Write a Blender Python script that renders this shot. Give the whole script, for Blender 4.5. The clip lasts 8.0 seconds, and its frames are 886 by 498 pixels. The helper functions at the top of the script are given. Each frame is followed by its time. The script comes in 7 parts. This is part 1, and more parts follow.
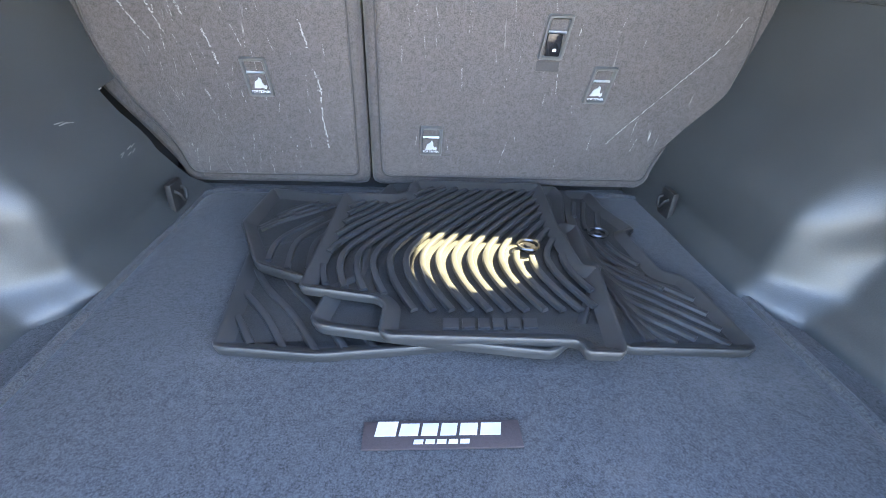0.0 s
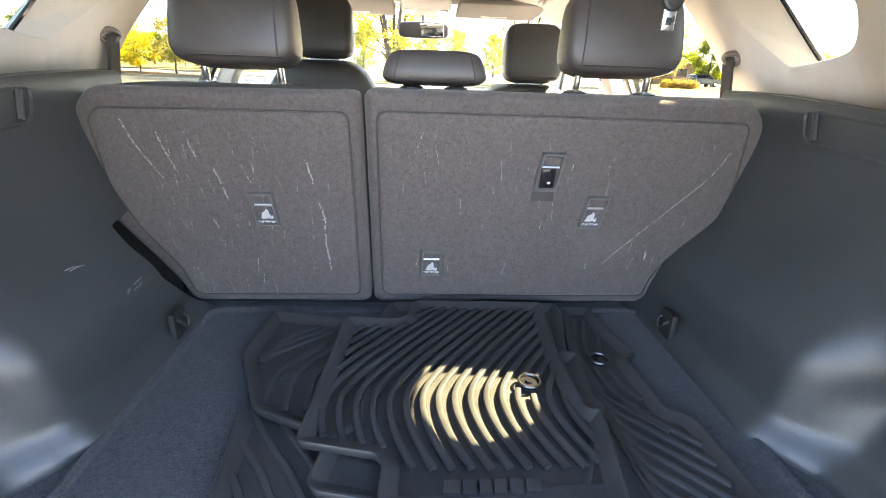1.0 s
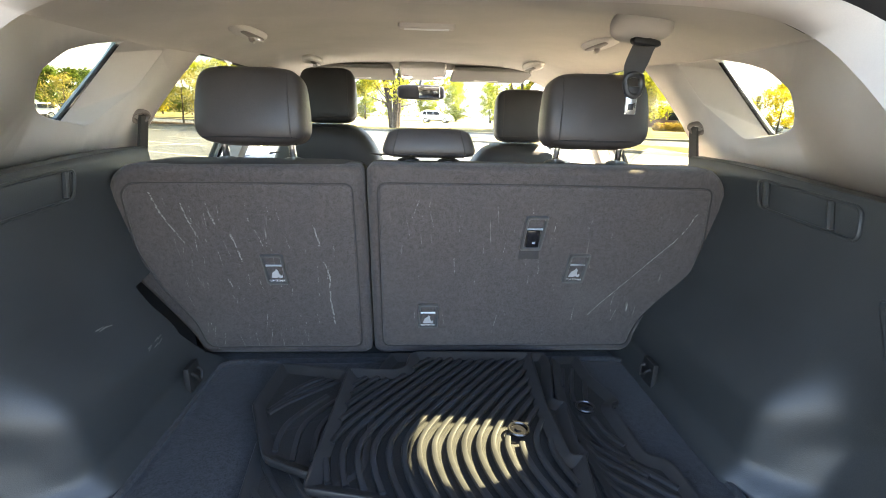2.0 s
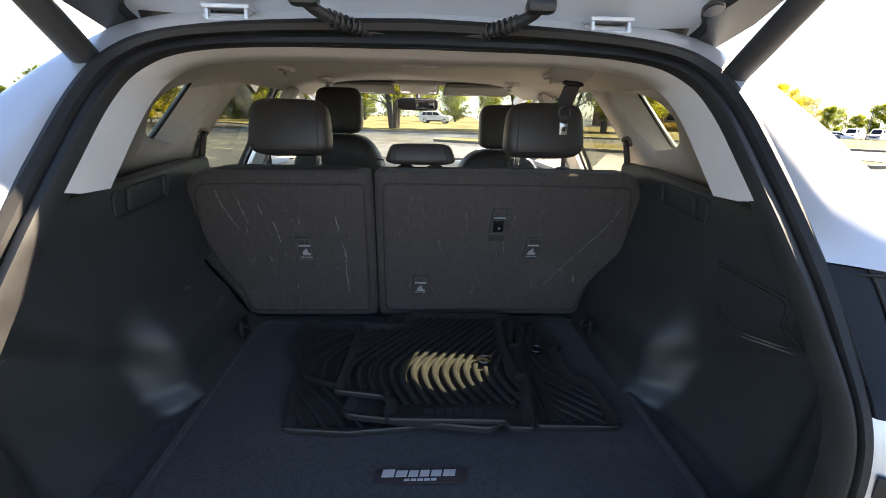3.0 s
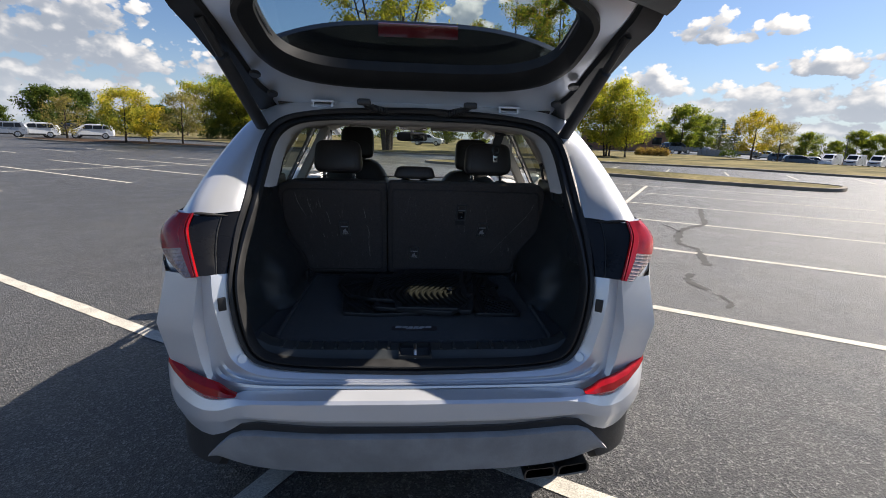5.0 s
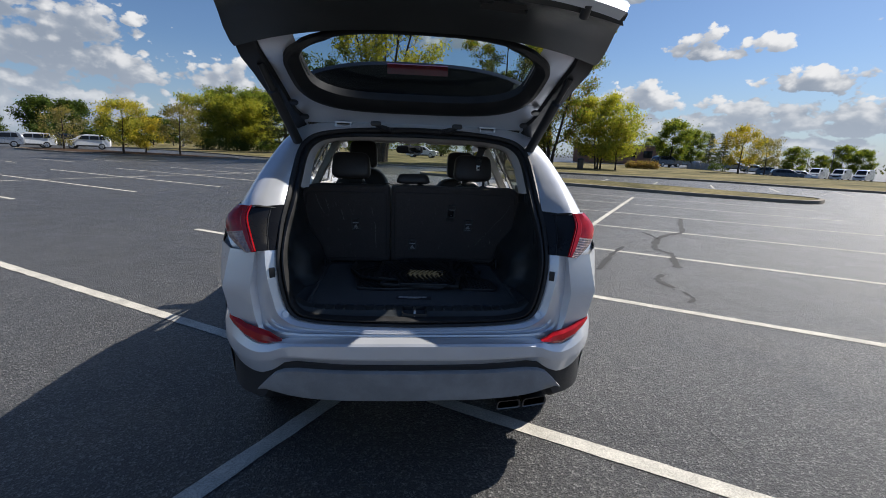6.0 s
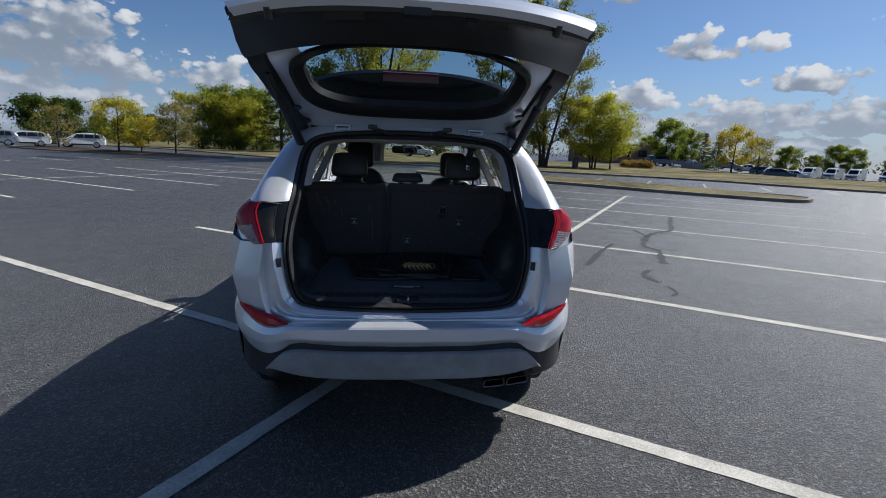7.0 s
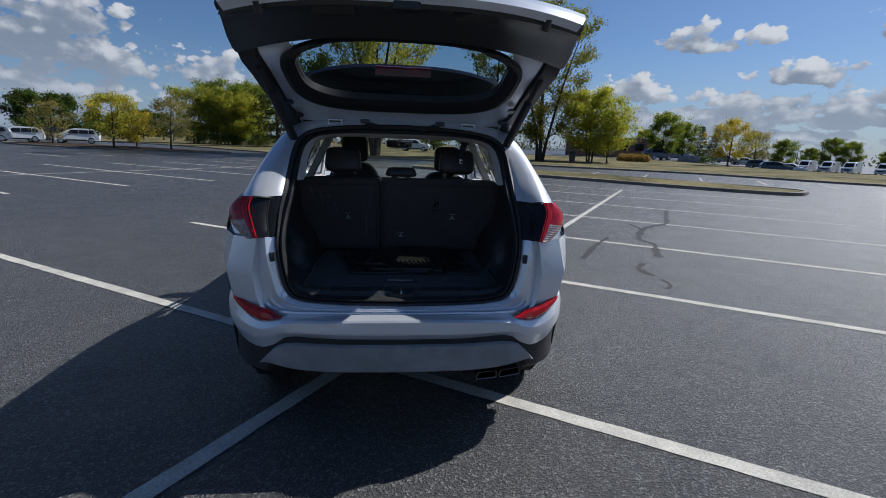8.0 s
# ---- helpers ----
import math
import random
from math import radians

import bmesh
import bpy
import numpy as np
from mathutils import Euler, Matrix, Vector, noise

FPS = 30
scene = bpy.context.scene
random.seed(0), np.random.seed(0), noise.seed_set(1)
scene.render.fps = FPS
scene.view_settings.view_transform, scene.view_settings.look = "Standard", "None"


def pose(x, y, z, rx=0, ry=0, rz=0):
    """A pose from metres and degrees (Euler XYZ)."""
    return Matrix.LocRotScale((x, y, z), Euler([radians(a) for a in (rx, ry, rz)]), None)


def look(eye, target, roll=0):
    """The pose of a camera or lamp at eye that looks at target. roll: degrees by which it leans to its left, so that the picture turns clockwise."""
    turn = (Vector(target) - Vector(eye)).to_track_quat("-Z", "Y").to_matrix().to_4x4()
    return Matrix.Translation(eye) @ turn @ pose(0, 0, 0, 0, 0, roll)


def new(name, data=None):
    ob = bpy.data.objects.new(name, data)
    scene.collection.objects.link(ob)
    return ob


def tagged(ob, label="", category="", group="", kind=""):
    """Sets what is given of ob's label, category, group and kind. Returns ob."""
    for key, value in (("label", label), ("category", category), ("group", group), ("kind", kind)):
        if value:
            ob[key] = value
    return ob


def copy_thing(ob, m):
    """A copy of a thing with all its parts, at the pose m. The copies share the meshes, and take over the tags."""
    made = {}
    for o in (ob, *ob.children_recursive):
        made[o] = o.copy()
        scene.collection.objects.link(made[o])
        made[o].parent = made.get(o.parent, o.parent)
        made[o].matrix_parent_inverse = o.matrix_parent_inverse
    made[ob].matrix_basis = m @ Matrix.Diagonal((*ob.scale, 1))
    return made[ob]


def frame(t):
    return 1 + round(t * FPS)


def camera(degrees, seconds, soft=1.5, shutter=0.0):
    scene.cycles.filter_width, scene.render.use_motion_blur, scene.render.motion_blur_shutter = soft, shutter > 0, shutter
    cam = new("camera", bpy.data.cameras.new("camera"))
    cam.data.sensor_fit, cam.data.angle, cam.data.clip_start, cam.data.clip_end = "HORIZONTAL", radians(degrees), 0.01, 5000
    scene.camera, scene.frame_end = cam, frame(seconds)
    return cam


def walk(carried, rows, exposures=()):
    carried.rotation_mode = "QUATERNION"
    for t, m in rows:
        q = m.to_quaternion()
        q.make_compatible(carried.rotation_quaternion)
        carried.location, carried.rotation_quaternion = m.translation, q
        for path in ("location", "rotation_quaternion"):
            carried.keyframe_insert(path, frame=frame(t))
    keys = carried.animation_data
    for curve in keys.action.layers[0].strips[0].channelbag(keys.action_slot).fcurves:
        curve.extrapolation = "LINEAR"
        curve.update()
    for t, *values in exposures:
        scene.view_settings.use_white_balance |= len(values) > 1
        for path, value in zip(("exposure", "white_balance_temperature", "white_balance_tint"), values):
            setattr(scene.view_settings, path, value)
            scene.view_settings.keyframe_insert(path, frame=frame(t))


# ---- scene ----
cam = camera(87.4, 8.0, 0.9)

PATH = [
    (0, (-0.034, 0.074, 1.18), (0.094, 1.813, 0.2), 2.6),
    (0.5, (-0.032, 0.107, 1.239), (0.09, 1.909, 0.379), 2.3),
    (1, (-0.033, 0.119, 1.294), (0.085, 1.979, 0.57), 2.0),
    (1.5, (-0.03, 0.109, 1.341), (0.086, 2.004, 0.711), 1.6),
    (2, (-0.026, 0.046, 1.356), (0.088, 1.964, 0.8), 1.3),
    (2.2, (-0.025, -0.002, 1.365), (0.089, 1.919, 0.821), 1.2),
    (3.3, (-0.005, -0.423, 1.419), (0.111, 1.494, 0.861), 1.3),
    (3.5, (-0.003, -0.495, 1.424), (0.118, 1.422, 0.866), 1.3),
    (4, (-0.025, -0.703, 1.44), (0.113, 1.214, 0.888), 1.3),
    (4.5, (-0.045, -0.974, 1.46), (0.106, 0.951, 0.939), 1.4),
    (5, (-0.029, -1.249, 1.471), (0.122, 0.69, 1.002), 1.8),
    (6.5, (-0.071, -1.943, 1.481), (0.115, 0.004, 1.066), 2.2),
    (7, (-0.053, -1.99, 1.489), (0.139, -0.045, 1.067), 2.2),
    (7.5, (-0.035, -2.002, 1.49), (0.164, -0.06, 1.057), 2.1),
    (8, (-0.03, -2.008, 1.488), (0.173, -0.069, 1.044), 2.0),
]
EXPOSURES = [(0, 5.95, 8150, 13), (0.5, 5.82, 8600, 14), (1.0, 5.28, 8900, 16), (2.2, 4.42, 8350, 11), (3.3, 2.5, 8200, 13), (4.0, 1.7, 7400, 12), (5.0, 0.98, 6700, 12), (6.5, 0.44, 6050, 10), (8.0, 0.16, 5750, 10)]
walk(cam, [(t, look(eye, target, roll)) for t, eye, target, roll in PATH], EXPOSURES)

# ---------------------------------------------------------------- world, sun
SUN_TO = Vector((0.95, 0.42, 1.0)).normalized()
SUN_EL, SUN_AZ = math.asin(SUN_TO.z), math.atan2(SUN_TO.x, SUN_TO.y)
world = bpy.data.worlds.new("sky")
scene.world = world
world.use_nodes = True


class Graph:
    """Short hand for building node trees."""

    def __init__(self, tree):
        self.t = tree

    def node(self, kind, **sets):
        n = self.t.nodes.new(kind)
        for key, value in sets.items():
            if key == "operation":
                n.operation = value
            elif key == "data_type":
                n.data_type = value
            elif key == "blend_type":
                n.blend_type = value
        return n

    def put(self, socket, value):
        if isinstance(value, bpy.types.NodeSocket):
            self.t.links.new(value, socket)
        else:
            socket.default_value = value

    def math(self, op, a, b=0.0, c=0.0, clamp=False):
        n = self.node("ShaderNodeMath", operation=op)
        n.use_clamp = clamp
        for s, v in zip(n.inputs, (a, b, c)):
            self.put(s, v)
        return n.outputs[0]

    def smooth(self, x, lo, hi, a=0.0, b=1.0):
        n = self.t.nodes.new("ShaderNodeMapRange")
        n.interpolation_type = "SMOOTHSTEP"
        for s, v in zip(n.inputs, (x, lo, hi, a, b)):
            self.put(s, v)
        return n.outputs[0]

    def mix(self, f, a, b, blend="MIX"):
        n = self.t.nodes.new("ShaderNodeMix")
        n.data_type, n.blend_type = "RGBA", blend
        self.put(n.inputs[0], f)
        for s, v in ((n.inputs[6], a), (n.inputs[7], b)):
            self.put(s, (*v, 1) if isinstance(v, tuple) and len(v) == 3 else v)
        return n.outputs[2]

    def noise(self, vector, scale, detail=4.0, rough=0.55, distort=0.0):
        n = self.t.nodes.new("ShaderNodeTexNoise")
        if vector is not None:
            self.t.links.new(vector, n.inputs["Vector"])
        n.inputs["Scale"].default_value = scale
        n.inputs["Detail"].default_value = detail
        n.inputs["Roughness"].default_value = rough
        n.inputs["Distortion"].default_value = distort
        return n.outputs["Fac"]

    def vec(self, op, a, b):
        n = self.node("ShaderNodeVectorMath", operation=op)
        self.put(n.inputs[0], a)
        self.put(n.inputs[1], b)
        return n.outputs[0]


g = Graph(world.node_tree)
sky = g.t.nodes.new("ShaderNodeTexSky")
sky.sky_type, sky.sun_disc = "NISHITA", False
sky.sun_elevation, sky.sun_rotation = SUN_EL, SUN_AZ
sky.air_density, sky.dust_density, sky.ozone_density = 1.0, 0.6, 2.5
way = g.t.nodes.new("ShaderNodeTexCoord").outputs["Generated"]
sep = g.t.nodes.new("ShaderNodeSeparateXYZ")
g.t.links.new(way, sep.inputs[0])
azim = g.math("MULTIPLY", g.math("ARCTAN2", sep.outputs[0], sep.outputs[1]), 57.2958)
elev = g.math("MULTIPLY", g.math("ARCSINE", sep.outputs[2]), 57.2958)
# cumulus heaps: azimuth, elevation of the flat base, half width, height in degrees
HEAPS = [(-41, 5.4, 10.0, 13.0), (-32.0, 5.4, 6.6, 8.4), (-27.6, 5.0, 3.4, 4.4), (-38.6, 2.6, 3.2, 3.2), (-34.0, 1.6, 4.5, 2.2), (-27.4, 10.4, 1.5, 1.6), (-19.5, 4.4, 5.6, 4.6), (-13.8, 5.0, 4.0, 4.0), (-23, 1.8, 6, 2.6),
         (5.5, 11.0, 4.6, 4.6), (14.0, 12.0, 4.2, 6.0), (8, 3.5, 8, 4.0), (32.6, 9.7, 4.8, 3.2), (38.0, 10.1, 2.2, 2.2), (27.0, 4.5, 4.2, 4.2), (42.0, 6.5, 5.0, 2.5), (36.5, 3.5, 4.5, 3.0),
         (24.0, 2.6, 6.0, 4.6), (34.0, 2.0, 7.5, 4.6), (45.0, 2.2, 7.5, 4.4), (53.0, 4.0, 6.0, 4.5), (-33.0, 1.2, 9.0, 5.6), (-41.0, 0.2, 9.0, 6.6), (31, 1.0, 8, 3.2), (46.5, 3.3, 4.5, 2.2), (43, 0.8, 10, 2.0), (49.0, 9.5, 3.6, 3.4), (26.5, 15.4, 4.2, 3.0)]
# the rest of the sky holds scattered heaps of the same kind
scatter = random.Random(12)
for step in range(9):
    HEAPS.append((64 + step * 29, scatter.uniform(3, 17), scatter.uniform(9, 15), scatter.uniform(5, 9)))
HEAPS = [(az if az <= 180 else az - 360, el, wide, high) for az, el, wide, high in HEAPS]


def cloud(daz, delv, fine=7):
    """How deep in a heap the sky lies, looked up a little aside by daz, delv degrees."""
    a, e = g.math("ADD", azim, daz), g.math("ADD", elev, delv)
    at = g.t.nodes.new("ShaderNodeCombineXYZ")
    g.put(at.inputs[0], g.math("MULTIPLY", a, 0.1))
    g.put(at.inputs[1], g.math("MULTIPLY", e, 0.14))
    soft = g.noise(at.outputs[0], 3.6, fine, 0.54, 0.35)
    ball = g.t.nodes.new("ShaderNodeTexVoronoi")
    ball.feature = "SMOOTH_F1"
    g.t.links.new(at.outputs[0], ball.inputs["Vector"])
    ball.inputs["Scale"].default_value = 6.0
    ball.inputs["Detail"].default_value = 3.0 if fine > 4 else 0.0
    ball.inputs["Roughness"].default_value = 0.5
    ball.inputs["Smoothness"].default_value = 0.35
    heap = -3.0
    for az, el, wide, high in HEAPS:
        u = g.math("MULTIPLY", g.math("SUBTRACT", a, az), 1 / wide)
        v = g.math("MULTIPLY", g.math("SUBTRACT", e, el + high * 0.22), 1.28 / high)
        v = g.math("MAXIMUM", v, g.math("MULTIPLY", v, -3.2))
        heap = g.math("MAXIMUM", heap, g.math("SUBTRACT", 1.0, g.math("ADD", g.math("MULTIPLY", u, u), g.math("MULTIPLY", v, v))))
    rough = g.math("ADD", g.math("MULTIPLY", g.math("SUBTRACT", soft, 0.52), 2.7), g.math("MULTIPLY", g.math("SUBTRACT", 0.42, ball.outputs["Distance"]), 1.15))
    return g.math("ADD", g.math("ADD", heap, rough), 0.42)


dens = cloud(0.0, 0.0)
cover = g.smooth(dens, -0.05, 0.34)
# heaps that lie between a place and the sun shade it
above = g.math("ADD", g.math("MULTIPLY", cloud(0.6, 0.9, 4), 0.6), g.math("MULTIPLY", cloud(1.1, 2.2, 2), 0.4))
thick = g.smooth(above, -0.25, 1.25)
haze = g.smooth(elev, 11.0, -1.0, 0.0, 0.52)
edge = g.math("SUBTRACT", dens, cloud(0.6, 0.9, 3))
shade = g.math("ADD", g.math("MULTIPLY", thick, 0.46), g.smooth(edge, 0.75, -0.55, 0.0, 0.54), clamp=True)
lit = g.mix(shade, (1.08, 1.06, 1.03), (0.36, 0.415, 0.50))
lit = g.mix(g.smooth(elev, 9.0, 0.0, 0.0, 0.45), lit, (0.68, 0.75, 0.82))
airy = g.mix(1.0, sky.outputs[0], (0.086, 0.098, 0.115), "MULTIPLY")
base = g.mix(haze, airy, (0.50, 0.61, 0.76))
g.t.links.new(g.mix(cover, base, lit), g.t.nodes["Background"].inputs[0])
g.t.nodes["Background"].inputs[1].default_value = 0.54

sun = new("sun", bpy.data.lights.new("sun", "SUN"))
sun.data.energy, sun.data.angle, sun.data.color = 5.0, radians(0.53), (1.0, 0.93, 0.82)
sun.matrix_world = look(SUN_TO * 60, (0, 0, 0))


# ---------------------------------------------------------------- materials
def stuff(name, col, rough=0.5, metal=0.0, vary=0.12, scale=8.0, fine=0.0, fine_scale=300.0, bump=0.0, coat=0.0, spec=0.5, second=None, rvary=0.08):
    """A principled surface with coarse and fine variation in object space, in metres."""
    m = bpy.data.materials.new(name)
    m.use_nodes = True
    k = Graph(m.node_tree)
    p = m.node_tree.nodes["Principled BSDF"]
    at = k.t.nodes.new("ShaderNodeTexCoord").outputs["Object"]
    big = k.noise(at, scale, 5, 0.6)
    dark = tuple(c * (1 - vary) for c in col)
    light = tuple(min(1, c * (1 + vary)) for c in (second or col))
    colour = k.mix(k.smooth(big, 0.3, 0.7), dark, light)
    grain = k.noise(at, fine_scale, 3, 0.6)
    if fine:
        colour = k.mix(k.smooth(grain, 0.25, 0.75, 0.0, 1.0), k.mix(1.0, colour, (1 - fine,) * 3, "MULTIPLY"), colour)
    k.put(p.inputs["Base Color"], colour)
    k.put(p.inputs["Roughness"], k.smooth(big, 0.2, 0.8, max(0.02, rough - rvary), min(1, rough + rvary)))
    p.inputs["Metallic"].default_value = metal
    p.inputs["Coat Weight"].default_value = coat
    p.inputs["Coat Roughness"].default_value = 0.04
    p.inputs["Specular IOR Level"].default_value = spec
    if bump:
        b = k.t.nodes.new("ShaderNodeBump")
        b.inputs["Strength"].default_value = bump
        b.inputs["Distance"].default_value = 0.6 / fine_scale
        k.t.links.new(grain, b.inputs["Height"])
        k.t.links.new(b.outputs[0], p.inputs["Normal"])
    return m


def glass(name, tint, rough=0.0):
    m = bpy.data.materials.new(name)
    m.use_nodes = True
    k = Graph(m.node_tree)
    out = m.node_tree.nodes["Material Output"]
    clear, shine = k.t.nodes.new("ShaderNodeBsdfTransparent"), k.t.nodes.new("ShaderNodeBsdfGlossy")
    clear.inputs[0].default_value = (*tint, 1)
    shine.inputs["Roughness"].default_value = rough
    f = k.t.nodes.new("ShaderNodeLayerWeight").outputs["Facing"]
    x = k.t.nodes.new("ShaderNodeMixShader")
    k.t.links.new(k.math("ADD", k.math("MULTIPLY", k.math("POWER", f, 5.0), 0.85), 0.04), x.inputs[0])
    k.t.links.new(clear.outputs[0], x.inputs[1])
    k.t.links.new(shine.outputs[0], x.inputs[2])
    k.t.links.new(x.outputs[0], out.inputs[0])
    return m


def leafy(name, cols, passing=0.45):
    """Leaves: each one its own tone, part of the light goes through."""
    m = bpy.data.materials.new(name)
    m.use_nodes = True
    k = Graph(m.node_tree)
    geo = k.t.nodes.new("ShaderNodeNewGeometry").outputs["Random Per Island"]
    ramp = k.t.nodes.new("ShaderNodeValToRGB")
    while len(ramp.color_ramp.elements) < len(cols):
        ramp.color_ramp.elements.new(0.5)
    for n, c in enumerate(cols):
        ramp.color_ramp.elements[n].position = n / max(1, len(cols) - 1)
        ramp.color_ramp.elements[n].color = (*c, 1)
    k.t.links.new(geo, ramp.inputs[0])
    at = k.t.nodes.new("ShaderNodeTexCoord").outputs["Object"]
    tone = k.mix(k.smooth(k.noise(at, 0.55, 3), 0.35, 0.65), ramp.outputs[0], k.mix(1.0, ramp.outputs[0], (1.25, 1.1, 0.8), "MULTIPLY"))
    d, tr, x = k.t.nodes.new("ShaderNodeBsdfDiffuse"), k.t.nodes.new("ShaderNodeBsdfTranslucent"), k.t.nodes.new("ShaderNodeMixShader")
    k.t.links.new(tone, d.inputs[0])
    k.t.links.new(k.mix(1.0, tone, (1.5, 1.5, 0.7), "MULTIPLY"), tr.inputs[0])
    x.inputs[0].default_value = passing
    k.t.links.new(d.outputs[0], x.inputs[1])
    k.t.links.new(tr.outputs[0], x.inputs[2])
    k.t.links.new(x.outputs[0], m.node_tree.nodes["Material Output"].inputs[0])
    return m


def asphalt_surface():
    m = bpy.data.materials.new("asphalt")
    m.use_nodes = True
    k = Graph(m.node_tree)
    p = m.node_tree.nodes["Principled BSDF"]
    at = k.t.nodes.new("ShaderNodeTexCoord").outputs["Object"]
    wide, patchy = k.noise(at, 0.16, 4, 0.6), k.noise(at, 1.7, 5, 0.65)
    v = k.t.nodes.new("ShaderNodeTexVoronoi")
    k.t.links.new(at, v.inputs["Vector"])
    v.inputs["Scale"].default_value = 92
    stone = k.noise(at, 150, 4, 0.8)
    tone = k.mix(k.smooth(wide, 0.35, 0.68), (0.038, 0.038, 0.039), (0.062, 0.061, 0.060))
    tone = k.mix(k.smooth(patchy, 0.4, 0.75, 0, 0.5), tone, (0.070, 0.069, 0.067))
    chip = k.smooth(v.outputs["Color"], 0.50, 0.95)
    tone = k.mix(k.math("MULTIPLY", chip, 0.8), tone, (0.28, 0.272, 0.26))
    tone = k.mix(k.smooth(stone, 0.54, 0.43, 0, 0.92), tone, (0.009, 0.009, 0.010))
    k.put(p.inputs["Base Color"], tone)
    k.put(p.inputs["Roughness"], k.smooth(patchy, 0.3, 0.7, 0.37, 0.50))
    b = k.t.nodes.new("ShaderNodeBump")
    b.inputs["Strength"].default_value, b.inputs["Distance"].default_value = 1.0, 0.007
    k.t.links.new(k.math("ADD", v.outputs["Distance"], stone), b.inputs["Height"])
    k.t.links.new(b.outputs[0], p.inputs["Normal"])
    return m


def carpet_surface(name, a, b_, scratch=0.0):
    m = bpy.data.materials.new(name)
    m.use_nodes = True
    k = Graph(m.node_tree)
    p = m.node_tree.nodes["Principled BSDF"]
    at = k.t.nodes.new("ShaderNodeTexCoord").outputs["Object"]
    fuzz, mid, soil = k.noise(at, 430, 2, 0.7), k.noise(at, 130, 4, 0.7), k.noise(at, 5, 4, 0.6)
    tone = k.mix(k.smooth(fuzz, 0.3, 0.7), a, b_)
    tone = k.mix(k.smooth(mid, 0.35, 0.7, 0, 0.36), tone, tuple(c * 1.4 for c in b_))
    tone = k.mix(k.smooth(soil, 0.5, 0.8, 0, 0.22), tone, (0.16, 0.15, 0.14))
    if scratch:
        # pale upright scuffs from loading
        mp = k.t.nodes.new("ShaderNodeMapping")
        k.t.links.new(at, mp.inputs[0])
        mp.inputs["Scale"].default_value = (60, 6, 5)
        mp.inputs["Rotation"].default_value = (0, 0.12, 0)
        line = k.smooth(k.noise(mp.outputs[0], 1.0, 4, 0.55, 0.6), 0.66, 0.74)
        where = k.smooth(k.noise(at, 6.5, 2), 0.5, 0.62)
        tone = k.mix(k.math("MULTIPLY", k.math("MULTIPLY", line, where), scratch), tone, (0.42, 0.40, 0.37))
    k.put(p.inputs["Base Color"], tone)
    p.inputs["Roughness"].default_value = 0.95
    p.inputs["Specular IOR Level"].default_value = 0.2
    p.inputs["Sheen Weight"].default_value = 0.15
    p.inputs["Sheen Roughness"].default_value = 0.5
    bm_ = k.t.nodes.new("ShaderNodeBump")
    bm_.inputs["Strength"].default_value, bm_.inputs["Distance"].default_value = 0.5, 0.002
    k.t.links.new(k.math("ADD", fuzz, mid), bm_.inputs["Height"])
    k.t.links.new(bm_.outputs[0], p.inputs["Normal"])
    return m


PAINT = stuff("silver_paint", (0.73, 0.75, 0.79), 0.35, 0.54, 0.02, 3, 0.06, 900, 0, 0.6)
GLOSS = stuff("gloss_black", (0.012, 0.012, 0.014), 0.16, 0, 0.1, 6, coat=0.5)
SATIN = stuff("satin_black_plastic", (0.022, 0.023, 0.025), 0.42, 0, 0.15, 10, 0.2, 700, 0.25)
TRIM = stuff("grained_black_trim", (0.046, 0.051, 0.053), 0.35, 0, 0.12, 5, 0.25, 620, 0.35, spec=0.55)
CLAD = stuff("grey_cladding", (0.29, 0.295, 0.305), 0.55, 0, 0.18, 6, 0.2, 500, 0.25)
BLACKCLAD = stuff("black_cladding", (0.03, 0.03, 0.032), 0.6, 0, 0.2, 8, 0.2, 400, 0.3)
SEALRUB = stuff("rubber_seal", (0.018, 0.018, 0.019), 0.55, 0, 0.2, 20, 0.2, 500, 0.2)
RUBBER = stuff("black_rubber", (0.036, 0.037, 0.039), 0.40, 0, 0.2, 14, 0.2, 800, 0.12, spec=0.55)
MATFLOOR = stuff("grained_black_rubber", (0.037, 0.038, 0.039), 0.55, 0, 0.2, 14, 0.45, 420, 0.6, spec=0.4)
BEIGE = stuff("pale_grey_trim", (0.55, 0.525, 0.495), 0.72, 0, 0.05, 6, 0.08, 800, 0.2)
LINER = stuff("headliner_cloth", (0.49, 0.465, 0.425), 0.95, 0, 0.05, 6, 0.12, 900, 0.3, spec=0.15)
PANEL = stuff("black_pillar_panel", (0.010, 0.010, 0.011), 0.30, 0, 0.1, 6, spec=0.35)
PRINT = stuff("grey_print", (0.46, 0.46, 0.47), 0.7, 0, 0.08, 40)
BEZEL = stuff("grey_bezel_plastic", (0.115, 0.112, 0.110), 0.45, 0, 0.1, 40, 0.2, 700, 0.2)
VISOR = stuff("visor_cloth", (0.22, 0.21, 0.195), 0.9, 0, 0.06, 6, 0.12, 900, 0.3, spec=0.15)
GUIDE = stuff("belt_guide_plastic", (0.16, 0.14, 0.13), 0.5, 0, 0.1, 30)
LEATHER = stuff("dark_leather", (0.056, 0.050, 0.049), 0.42, 0, 0.12, 9, 0.15, 420, 0.3)
LEATHER2 = stuff("black_leather", (0.030, 0.030, 0.032), 0.45, 0, 0.12, 9, 0.15, 420, 0.3)
CHROME = stuff("chrome", (0.88, 0.89, 0.90), 0.22, 1.0, 0.05, 20)
STEEL = stuff("zinc_steel", (0.62, 0.62, 0.6), 0.32, 1.0, 0.12, 40)
BRASS = stuff("smoked_chrome", (0.12, 0.12, 0.125), 0.32, 1.0, 0.1, 30)
